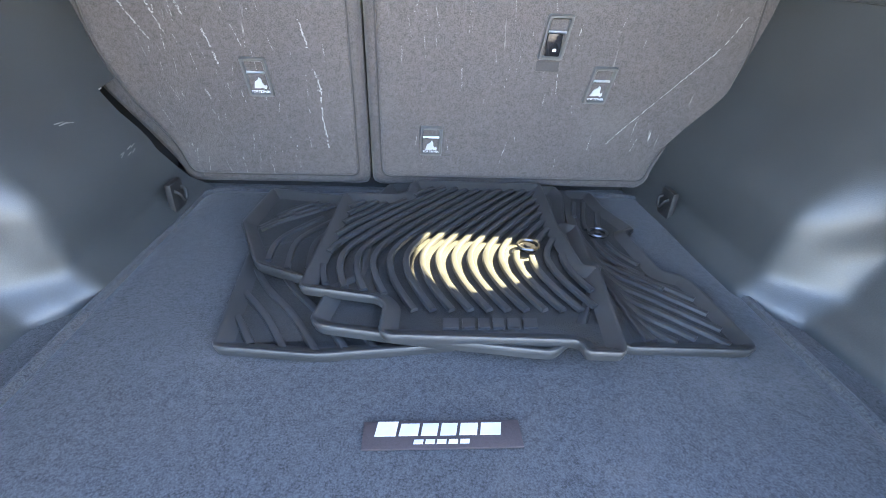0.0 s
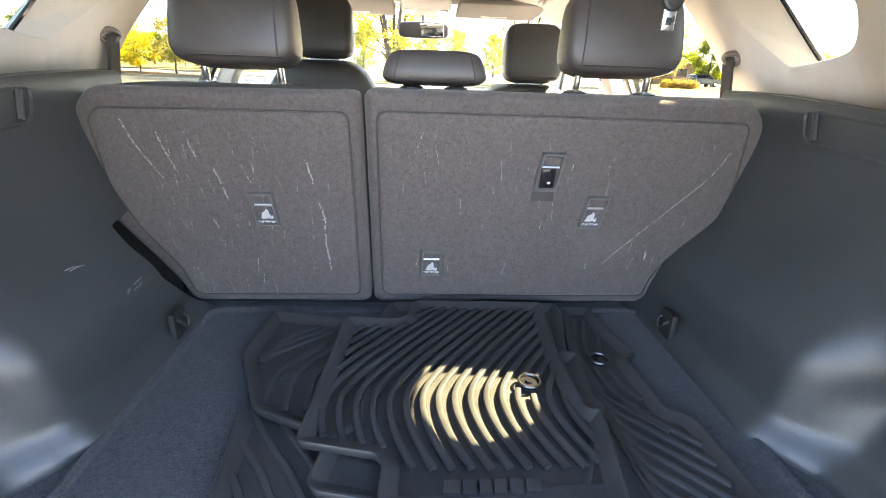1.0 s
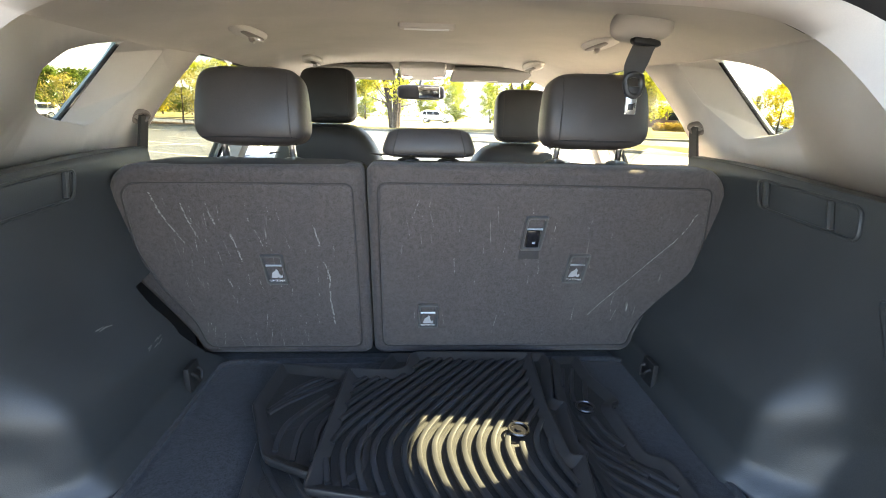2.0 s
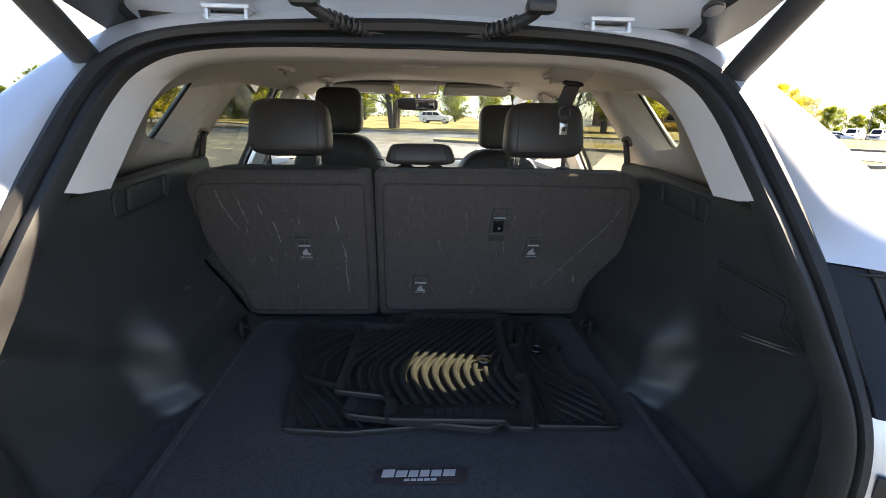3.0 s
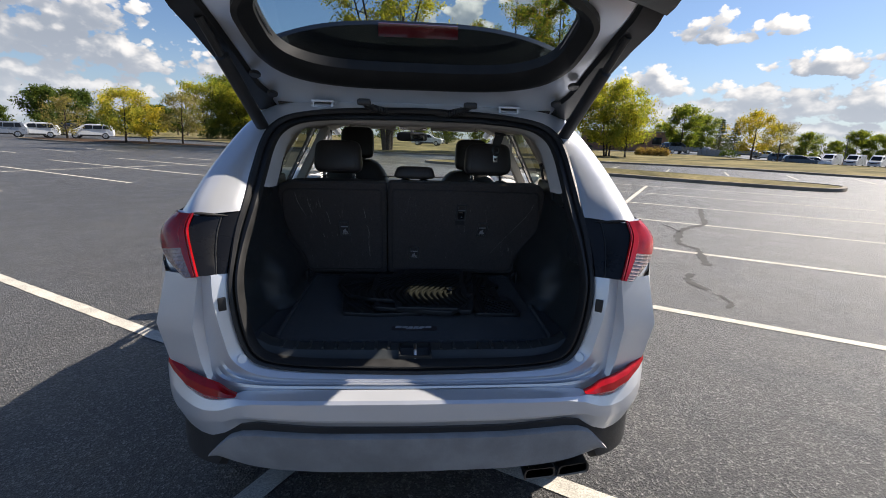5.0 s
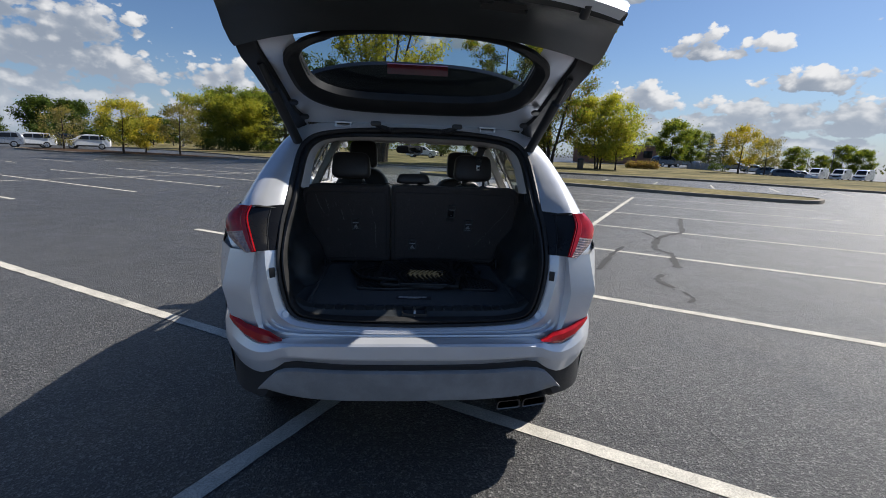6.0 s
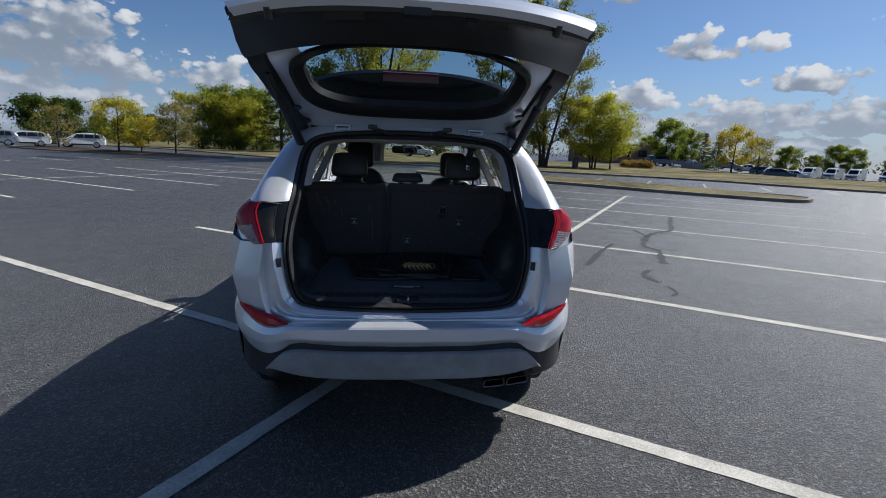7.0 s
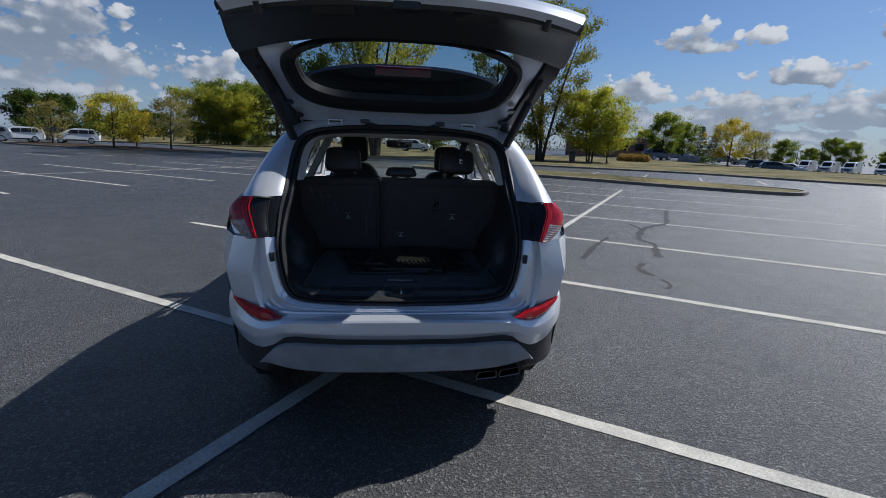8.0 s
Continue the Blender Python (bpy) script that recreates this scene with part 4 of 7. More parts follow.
for t, dy in ((0, 0), (.08, -.010), (.35, -.008), (.42, -.004), (.46, -.008), (.75, -.006), (1, .002)):
    row = []
    for k in range(11):
        a = flange[6 * PER + k] if k < 10 else flange[8 * PER - 1]
        b = rim_line[min(12, round(k * 1.2))]
        row.append(a.lerp(b, t) + Vector((0, dy, (0 if k < 10 else -.006))))
    panel_rows.append(row)
LAMP_HIGH = 8 * PER - 1


def corner_piece(side, rows, name, material, label, sharp=28):
    v, f = loft([[(p[0] * side, p[1], p[2]) for p in r] for r in rows])
    return mesh_part(name, v, f, material, car, label, sharp)


for side in (-1, 1):
    corner_piece(side, low_rows, "rear_quarter", PAINT, "silver painted lower rear corner", 13)
    corner_piece(side, [r[LAMP_HIGH - high_from:] for r in high_rows], "rear_pillar", PAINT, "silver painted rear pillar and roof edge", 40)
    corner_piece(side, panel_rows, "lamp_surround", PANEL, "black panel beside the tail lamp", 30)
    seam = [(side * p.x, p.y - .003, p.z) for p in panel_rows[3][:-1]]
    part("panel_joint", tube(seam, .0024, 6), SATIN, car, "raised joint line in the black panel")
    seat_rows = [[p + Vector((0, .020, 0)) for p in rim_line], [q + Vector((.002, .010, -.055 * (1 - k / 12))) for k, q in enumerate(lamp_outer)], [Vector((lerp(.878, .800, k / 12), lerp(.37, .45, k / 12), lerp(1.015, 1.215, k / 12))) for k in range(13)]]
    corner_piece(side, seat_rows, "lamp_seat", PAINT, "silver fender behind the tail lamp", 40)


roof_run = [p for p in outer_line if p.z > 1.512]
roof_run = mirrored(roof_run)[:-1] + list(reversed(roof_run))
v, f = loft([roof_run, [Vector((p.x * .985, p.y + .14, p.z - .006)) for p in roof_run], [Vector((p.x * .975, p.y + .30, p.z - .012)) for p in roof_run]])
mesh_part("roof_frame", v, f, PAINT, car, "silver roof frame under the skin")


def profile_x(y):
    return table(y, [.36, .45, .55, .7, 1.0, 1.5, 3.2, 3.7, 4.0, 4.2, 4.33], [.885, .903, .914, .922, .925, .918, .915, .90, .86, .76, .60])


def side_x(y, z):
    swell = table(z, [.3, .40, .55, .735, .80, .905, 1.037, 1.115], [.945, .965, .985, .99, .995, 1.0, .985, .962])
    return profile_x(y) * swell


def arch(y):
    low = 0.34
    for c in (0.90, 3.57):
        if abs(y - c) < 0.41:
            low = max(low, 0.35 + math.sqrt(0.41 ** 2 - (y - c) ** 2))
    return low


ys = [0.36 + (4.33 - 0.36) * i / 110 for i in range(111)]
for side in (-1, 1):
    rows = []
    for k in range(13):
        t = k / 12
        rows.append([(side * side_x(y, lerp(arch(y), 1.115, t)), y, lerp(arch(y), 1.115, t)) for y in ys])
    v, f = loft(rows)
    mesh_part("body_side", v, f, PAINT, car, "silver painted side panel with wheel arches", 40)
    for c in (0.90, 3.57):
        ring = [(side * (side_x(c, 0.6) - 0.056), c + math.cos(a) * 0.425, 0.35 + math.sin(a) * 0.425) for a in (math.pi * j / 24 for j in range(25))]
        part("wheel_arch_moulding", tube(ring, 0.035, 8), BLACKCLAD, car, "black plastic wheel arch moulding")
    part("sill", box((side * 0.87, 2.24, 0.33), (0.10, 1.85, 0.14), 0.03), BLACKCLAD, car, "black plastic sill")


# upper sides: a leaning wall with real window openings
def lean(inset):
    return lambda y, z: Vector((0.862 - (z - 1.10) * 0.515 - inset - max(0, y - 2.6) * 0.03, y, z))


REAR_WIN = rounded([(1.255, 1.150), (1.255, 1.315), (1.285, 1.375), (1.385, 1.508), (1.60, 1.515), (1.90, 1.510), (1.90, 1.150)], .02)
FRONT_WIN = rounded([(1.97, 1.150), (1.97, 1.510), (2.28, 1.495), (2.62, 1.365), (3.06, 1.130)], .03)
QUARTER_OUT = rounded([(.830, 1.372), (.865, 1.335), (1.028, 1.322), (1.122, 1.460), (1.136, 1.496), (1.120, 1.506), (.985, 1.514), (.885, 1.474), (.842, 1.430)], .012)
upper = [(.42, 1.115), (.47, 1.235), (.55, 1.335), (.69, 1.443), (.79, 1.525), (1.5, 1.548), (2.2, 1.535), (2.60, 1.455), (3.35, 1.105)]
for side in (-1, 1):
    def on_side(y, z, s=side):
        p = lean(0)(y, z)
        return Vector((p.x * s, p.y, p.z))

    def in_side(y, z, s=side):
        p = lean(0.052)(y, z)
        return Vector((p.x * s, p.y, p.z))

    def mid_side(y, z, s=side):
        p = lean(0.02)(y, z)
        return Vector((p.x * s, p.y, p.z))

    def near_side(y, z, s=side):
        p = lean(0.005)(y, z)
        return Vector((p.x * s, p.y, p.z))

    plate(upper, (QUARTER_OUT, REAR_WIN, FRONT_WIN), on_side, PAINT, "upper_side", car, "silver pillars and window frames", 0.004)
    plate(QUARTER_OUT, (), near_side, TINTED, "quarter_glass", car, "tinted rear quarter glass")
    plate(REAR_WIN, (), mid_side, TINTED, "rear_door_glass", car, "tinted rear door glass").visible_shadow = False
    plate(FRONT_WIN, (), mid_side, WINDOW, "front_door_glass", car, "clear front door glass").visible_shadow = False
    for ring in (REAR_WIN, FRONT_WIN):
        pts = [mid_side(y, z) + Vector((side * .018, 0, 0)) for y, z in ring]
        part("window_seal", tube(pts + [pts[0]], 0.009, 6, False), SEALRUB, car, "black rubber window seal")

# roof, windscreen, bonnet and nose
roof_rows = []
for y, half, z in ((.915, .56, 1.592), (1.3, .60, 1.602), (1.8, .60, 1.604), (2.2, .595, 1.590), (2.45, .585, 1.555)):
    roof_rows.append([(half * s, y + 0.0 * abs(s), z + 0.045 * (1 - abs(s) ** 2.2)) for s in (i / 8 for i in range(-8, 9))])
v, f = loft(roof_rows)
mesh_part("roof", v, f, PAINT, car, "silver painted roof")
for side in (-1, 1):
    rail = [(side * (half + d), y, z + e) for y, half, z, d, e in ((.70, .60, 1.515, .01, 0), (.85, .592, 1.560, .01, 0), (1.3, .615, 1.575, .01, 0), (2.2, .605, 1.562, .01, 0), (2.6, .585, 1.49, .01, 0))]
    part("roof_gutter", tube(spline(rail, 4), 0.03, 8), PAINT, car, "silver roof edge")
ws = []
for k in range(9):
    t = k / 8
    ws.append([(lerp(.585, .66, t) * s, lerp(2.45, 3.22, t) + .10 * (1 - s * s) * t, lerp(1.56, 1.10, t) + (0.045 * (1 - t) + 0.02 * t) * (1 - abs(s) ** 2.2)) for s in (i / 8 for i in range(-8, 9))])
v, f = loft(ws)
mesh_part("windscreen", v, f, WINDOW, car, "clear windscreen").visible_shadow = False
nose = []
for y, half, z in ((3.24, .76, 1.10), (3.5, .78, 1.07), (3.9, .74, 1.00), (4.2, .64, .90), (4.36, .52, .72), (4.38, .50, .5), (4.30, .48, .36)):
    nose.append([(half * s, y - 0.10 * s * s, z - 0.03 * abs(s) ** 3) for s in (i / 8 for i in range(-8, 9))])
v, f = loft(nose)
mesh_part("bonnet", v, f, PAINT, car, "silver bonnet and nose")
part("underbody", box((0, 2.25, 0.36), (1.62, 3.7, 0.12), 0.03), BLACKCLAD, car, "black underbody")
for x, y in ((.775, .90), (-.775, .90), (.775, 3.57), (-.775, 3.57)):
    wheel_on(car, x, y, 0.345, 0.225)
for side in (-1, 1):
    part("door_mirror", box((side * 1.02, 2.86, 1.10), (.22, .12, .16), .045, seg=3), PAINT, car, "silver door mirror")
    part("mirror_arm", box((side * .90, 2.90, 1.06), (.14, .05, .04), .01), SATIN, car)
    part("roof_rail", tube(spline([(side * .585, 1.0, 1.598), (side * .59, 1.08, 1.63), (side * .60, 1.7, 1.645), (side * .59, 2.2, 1.625), (side * .58, 2.28, 1.592)], 5), .014, 8), GLOSS, car, "black roof rail")

# ---------------------------------------------------------------- rear bumper
PLAN = [(0, .035), (.30, .040), (.50, .056), (.60, .078), (.68, .105), (.745, .14), (.80, .19), (.85, .27), (.885, .36), (.905, .45), (.912, .49)]


def band(zs_of, inset_of, name, material, label, xmax=2.0, xmin=-2.0, smooth=35):
    """A strip of the bumper: zs_of(ax) gives heights, inset_of the steps inward, along its plan line."""
    line = spline([(x, y, 0) for x, y in PLAN], 6)
    line = [p for p in line if xmin <= p.x <= xmax]
    full = [Vector((-p.x, p.y, 0)) for p in reversed(line)] + (line[1:] if line[0].x < 1e-6 else line)
    rows = None
    for i, p in enumerate(full):
        d = (full[min(i + 1, len(full) - 1)] - full[max(i - 1, 0)]).normalized()
        n = Vector((-d.y, d.x, 0))
        zs, ins = zs_of(abs(p.x)), inset_of(abs(p.x))
        if rows is None:
            rows = [[] for _ in zs]
        for k, (z, s) in enumerate(zip(zs, ins)):
            rows[k].append(p + n * s + Vector((0, 0, z)))
    v, f = loft(rows)
    return mesh_part(name, v, f, material, car, label, smooth)


BX = [0, .3, .5, .555, .61, .66, .70, .75, .80, .85, .9]


def bumper_heights(x):
    top = table(x, BX, [.695, .693, .688, .678, .655, .650, .658, .682, .712, .735, .75])
    crease = table(x, BX, [.612, .613, .617, .612, .585, .572, .572, .58, .595, .61, .615])
    low = table(x, BX, [.565, .567, .577, .570, .530, .510, .512, .525, .545, .56, .565])
    w = 1 - smoothstep(x, .50, .60)
    return [lerp(top - .012, top - .024, w), lerp(top - .004, top - .015, w), lerp(top - .008, top - .026, w), lerp(lerp(top, crease, .5), top - .034, w), lerp(crease + .006, crease - .006, w), lerp(crease - .008, crease - .014, w), low, low - .012]


def bumper_steps(x):
    ledge = table(x, [0, .5, .56, .62, .9], [.085, .07, .05, .03, .03])
    w = 1 - smoothstep(x, .50, .60)
    return [lerp(ledge, .064, w), lerp(ledge * .8, .060, w), lerp(.016, .014, w), lerp(.003, .004, w), .002, .004, lerp(.022, .032, w), lerp(.05, .062, w)]


band(bumper_heights, bumper_steps, "rear_bumper", PAINT, "silver painted rear bumper cover", smooth=14)


def black_heights(x):
    low = table(x, BX, [.565, .567, .577, .570, .530, .510, .512, .525, .545, .56, .565])
    foot = table(x, [0, .5, .58, .62, .66, .9], [.535, .54, .52, .46, .39, .39])
    return [low + .01, low - .004, lerp(low, foot, .5), foot, foot - .03]


band(black_heights, lambda x: [.04, .028, .034, .034, .07], "bumper_cladding", BLACKCLAD, "textured black lower bumper cladding")


def skid_heights(x):
    top = table(x, [0, .3, .5, .56, .60, .64, .69], [.536, .537, .543, .536, .518, .480, .425])
    foot = table(x, [0, .3, .45, .55, .64, .69], [.384, .386, .392, .402, .414, .420])
    return [top + .004, top, top - .006, lerp(top, foot, .5), foot + .012, foot, foot - .006]


band(skid_heights, lambda x: [.045, .022, .014, .018, .032, .05, .12], "skid_plate", CLAD, "dull grey lower skid panel", xmax=.69)
for side in (-1, 1):
    # red reflector between bumper and quarter panel
    top_line = [(.553, .676), (.58, .684), (.612, .703), (.66, .712), (.72, .722), (.775, .742), (.800, .760)]
    low_line = [(.553, .674), (.58, .664), (.612, .652), (.66, .649), (.72, .668), (.775, .700), (.800, .722)]

    def plan_y(x):
        return table(x, [p[0] for p in PLAN], [p[1] for p in PLAN])

    rows = []
    for t, push in ((0, .012), (0.08, .002), (.35, -.006), (.75, -.006), (.94, .002), (1, .012)):
        rows.append([(side * lerp(a[0], b[0], t), plan_y(a[0]) + push + .004 + max(0, (t - .5)) * .02, lerp(a[1], b[1], t)) for a, b in zip(low_line, top_line)])
    v, f = loft(rows)
    mesh_part("reflector", v, f, REDLENS, car, "red rear bumper reflector")
    # tail lamp on the fender: a faceted body with a bright inner band
    back = [q + Vector((.012 * math.sin(math.pi * k / 12), .06 * math.sin(math.pi * k / 12) ** .5, 0)) for k, q in enumerate(lamp_outer)]
    cols = [list(rim_line)]
    for t, out in ((.03, .012), (.22, .016), (.26, .013), (.62, .020), (.94, .010), (1.0, .002)):
        cols.append([p.lerp(q, t) + Vector((.004, -out, 0)) for p, q in zip(rim_line, lamp_outer)])
    cols.append(back)
    split = 5
    for a, b, c0, c1, name, m, label in ((split, 12, 0, 2, "lamp_band", REDLENS, "bright red inner lamp band"), (split, 12, 2, 7, "upper_lens", LAMPRED, "deep red upper lens"), (0, split, 0, 2, "lamp_band", REDLENS, "red inner lamp band"), (0, split, 2, 7, "lower_lens", CLEARLENS, "ribbed clear lower lens")):
        v, f = loft([[(side * p.x, p.y, p.z) for p in c[a:b + 1]] for c in cols[c0:c1 + 1]])
        lens = mesh_part("tail_lamp", v, f, m, car, label, 24)
        if name == "lower_lens":
            for k in range(9):
                t = (k + .5) / 9 * split
                n = int(t)
                line = [c[n].lerp(c[n + 1], t - n) for c in cols[2:7]]
                part("lens_rib", tube([(side * p.x, p.y, p.z) for p in line], .0016, 5), CLEARLENS, lens)
    part("lamp_rim", tube([(side * p.x, p.y - .006, p.z) for p in rim_line], .0045, 6), REDLENS, car, "red lamp edge")
    part("lamp_gasket", tube(spline([(side * .702, .240, 1.216), (side * .675, .248, 1.213), (side * .640, .266, 1.207), (side * .612, .282, 1.203)], 4), [.002, .003, .004, .005, .005, .005, .005, .005, .004, .004, .003, .002, .002], 6), SEALRUB, car, "black rubber lamp gasket")
    # square vent cap and round plug on the body flange
    part("flange_cap", box((side * .604, .158, .944), (.024, .008, .043), .003, Matrix.Rotation(side * -.62, 4, 'Z')), SATIN, car, "square black flange cap")
    bm = bmesh.new()
    add_disc(bm, (side * .5545, .153, .762), (side * -.55, -.78, .30), .015, .008, 18, .002)
    part("flange_plug", bm, PAINT, car, "round body-coloured plug")

# twin exhaust ends, slanting up with the bumper's lower edge
for x, z, rise in ((.430, .364, .10), (.546, .378, .16)):
    outer = rounded([(-.054, -.019), (.054, -.019), (.051, .019), (-.048, .019)], .012)
    rows = []
    for grow, y in ((0, .24), (0, .088), (.03, .082), (-.10, .084), (-.14, .19)):
        rows.append([(x + a * (1 + grow), y, z + b * (1 + grow * 2) + a * rise) for a, b in outer])
    v, f = loft([r + [r[0]] for r in rows])
    mesh_part("exhaust_tip", v, f, BRASS, car, "dark rectangular exhaust tip")

# ---------------------------------------------------------------- weather seal round the opening
whole = spline(LINE_A, PER)
whole = mirrored(list(reversed(whole)))[:-1] + whole
centre = Vector((0, .6, 1.12))


def inward(p, s):
    d = Vector((centre.x - p.x, 0, centre.z - p.z))
    return p + d.normalized() * s


rows = []
for s, push in ((-.004, .004), (-.003, -.012), (.004, -.018), (.012, -.014), (.014, .0), (.020, -.010), (.027, -.012), (.032, -.002), (.034, .030)):
    rows.append([inward(p, s - (.014 * smoothstep(p.z, 1.05, 1.2) * (1 - smoothstep(s, -.004, .03)))) + Vector((0, push, 0)) for p in whole])
v, f = loft(rows)
mesh_part("weather_seal", v, f, SEALRUB, car, "black rubber weather seal round the opening")

# striker, latch pocket and ribbed sill plate
def sill(u, s):
    """Across x, and from the carpet's edge to the seal."""
    y = lerp(.30, .170, s)
    z = table(s, [0, .12, .2, .62, .75, 1], [.735, .752, .759, .757, .742, .722])
    z += table(abs(u), [0, .40, .49, .53], [0, .004, .016, .04])
    return (u, y - table(abs(u), [.4, .53], [0, -.012]), z)


us = [-.53 + 1.06 * i / 60 for i in range(61)]
v, f = sheet(sill, us, [0, .06, .12, .16, .2, .4, .62, .7, .75, .9, 1])
keep = []
for q in f:
    c = sum((Vector(v[i]) for i in q), Vector()) / 4
    if not (abs(c.x) < .052 and .185 < c.y < .272):
        keep.append(q)
mesh_part("sill_plate", v, keep, TRIM, car, "black plastic load sill plate")
for k in range(-10, 11):
    x = k * .045
    if abs(x) < .08:
        continue
    part("sill_rib", box((x, .250, .7595 + table(abs(x), [0, .4, .49], [0, .004, .012])), (.010, .055, .006), .002), TRIM, car)
bm = bmesh.new()
for x in (-.053, .053):
    add_box(bm, (x, .228, .735), (.006, .086, .05), .002)
add_box(bm, (0, .272, .735), (.11, .006, .05), .002)
add_box(bm, (0, .186, .730), (.11, .006, .05), .002)
add_box(bm, (0, .228, .712), (.11, .09, .006), .002)
part("latch_pocket", bm, SATIN, car, "recessed black latch pocket")
part("striker", tube(spline([(-.0, .262, .735), (0, .250, .762), (0, .200, .762), (0, .186, .735)], 4), .006, 8), STEEL, car, "bright steel latch striker")

# ---------------------------------------------------------------- open liftgate
HINGE = Vector((0, .742, 1.600))
LIFT = radians(73)


def opened(p):
    d = Vector(p) - HINGE
    c, s = math.cos(LIFT), math.sin(LIFT)
    return Vector((d.x, HINGE.y + d.y * c + d.z * s, HINGE.z - d.y * s + d.z * c))


# closed outer shape: height along the gate, middle (y, z), half width, how far the sides draw forward
GATE = [(.735, 1.612, .625, .010), (.66, 1.560, .645, .04), (.50, 1.415, .668, .055), (.36, 1.285, .692, .07), (.27, 1.205, .712, .085), (.175, 1.150, .718, .09), (.115, 1.080, .714, .085), (.070, 1.000, .702, .075), (.052, .930, .688, .065), (.055, .860, .675, .060), (.066, .800, .660, .060), (.085, .765, .640, .060)]


def gate_row(k, inset_x=0.0, inset_n=0.0, n=16):
    t = min(k, len(GATE) - 1.001)
    i = int(t)
    y, z, half, draw = (lerp(a, b, t - i) for a, b in zip(GATE[i], GATE[i + 1]))
    i0, i1 = GATE[max(i - 0, 0)], GATE[min(i + 1, len(GATE) - 1)]
    d = Vector((0, i1[0] - i0[0], i1[1] - i0[1])).normalized()
    nrm = Vector((0, -d.z, d.y))
    if nrm.y < 0:
        nrm = -nrm
    row = []
    for j in range(-n, n + 1):
        s = j / n
        e = math.copysign(abs(s) ** .9, s)
        p = Vector((e * (half - inset_x), y + draw * abs(s) ** 2.6, z)) + nrm * inset_n
        row.append(p)
    return row


def gate_sheet(ks, inset_x, inset_n, keep_fn=None):
    rows = [gate_row(k, inset_x, inset_n) for k in ks]
    v, f = loft([[opened(p) for p in r] for r in rows])
    if keep_fn:
        n = len(rows[0])
        f = [q for q in f if keep_fn(ks[q[0] // n], abs((q[0] % n + .5) / ((n - 1) / 2) - 1))]
    return v, f


ks = [i * 0.25 for i in range(0, 45)]
# outer skin: frame round the glass and the lower panel
v, f = gate_sheet(ks, 0, 0, lambda k, s: not (1.0 <= k < 3.9 and s < .80))
gate = mesh_part("liftgate", v, f, PAINT, car, "silver painted liftgate raised on its struts", 30)
v, f = gate_sheet([.7 + i * .2 for i in range(17)], .03, .008, lambda k, s: s < .96)
mesh_part("gate_glass", v, f, GATEGLASS, gate, "lightly tinted rear window glass", 60).visible_shadow = False
# painted inner frame, seen near the hinges and along the sides
v, f = gate_sheet([0, .2, .4, .6, .85, 1.1, 1.4, 1.8, 2.4, 3, 3.6, 4.2, 5, 6, 7, 8, 9, 10, 10.6, 11], .012, .030, lambda k, s: k < 1.4 or .66 < s < .96 or k >= 10)
mesh_part("inner_frame", v, f, PAINT, gate, "silver painted inner liftgate frame", 30)
# inner edge closing outer and inner skin
for kk in (0, 10.98):
    v, f = loft([[opened(p) for p in gate_row(kk, 0, 0)], [opened(p) for p in gate_row(kk, .012, .030)]])
    mesh_part("gate_edge", v, f, PAINT, gate, "folded silver gate edge")
for s in (0, -1):
    a = [opened(gate_row(k, 0, 0)[s]) for k in ks]
    b = [opened(gate_row(k, .012, .03)[s]) for k in ks]
    v, f = loft([a, b])
    mesh_part("gate_edge", v, f, PAINT, gate, "folded silver gate edge")


def gate_in(k, s, n_in):
    """A place inside the gate: k along it, s from -1 to 1 across, n_in depth."""
    t = min(k, len(GATE) - 1.001)
    i = int(t)
    y, z, half, draw = (lerp(a, b, t - i) for a, b in zip(GATE[i], GATE[i + 1]))
    d = Vector((0, GATE[i + 1][0] - GATE[i][0], GATE[i + 1][1] - GATE[i][1])).normalized()
    nrm = Vector((0, -d.z, d.y))
    if nrm.y < 0:
        nrm = -nrm
    return opened(Vector((s * half, y + draw * abs(s) ** 2.6, z)) + nrm * n_in)


for side in (-1, 1):
    strip = [-.30 + i * .15 for i in range(68)]
    v, f = loft([[gate_in(k, side * (q - (.045 * math.exp(-((k - .95) / .28) ** 2) if q < .93 else 0)), d) for k in strip] for q, d in ((1.008, .028), (1.0, .052), (.905, .050), (.892, .034))])
    mesh_part("side_weatherstrip", v, f, SATIN, gate, "black side weatherstrip of the liftgate", 30)


# black window garnish: a rounded ring round the glass
def ring_at(width, kin0, kin1, depth, n=56, e=3.2):
    out = []
    for j in range(n):
        a = 2 * math.pi * j / n
        ca, sa = math.cos(a), math.sin(a)
        s = math.copysign(abs(ca) ** (2 / e), ca) * width
        k = (kin0 + kin1) / 2 + math.copysign(abs(sa) ** (2 / e), sa) * (kin1 - kin0) / 2
        out.append(gate_in(k, s, depth))
    return out


rows = [ring_at(.815, 1.16, 4.35, .032), ring_at(.810, 1.20, 4.32, .056), ring_at(.78, 1.32, 4.25, .064), ring_at(.715, 1.62, 4.15, .045), ring_at(.705, 1.66, 4.1, .012)]
v, f = loft([r + [r[0]] for r in rows])
mesh_part("window_garnish", v, f, SATIN, gate, "black plastic garnish round the rear glass", 40)
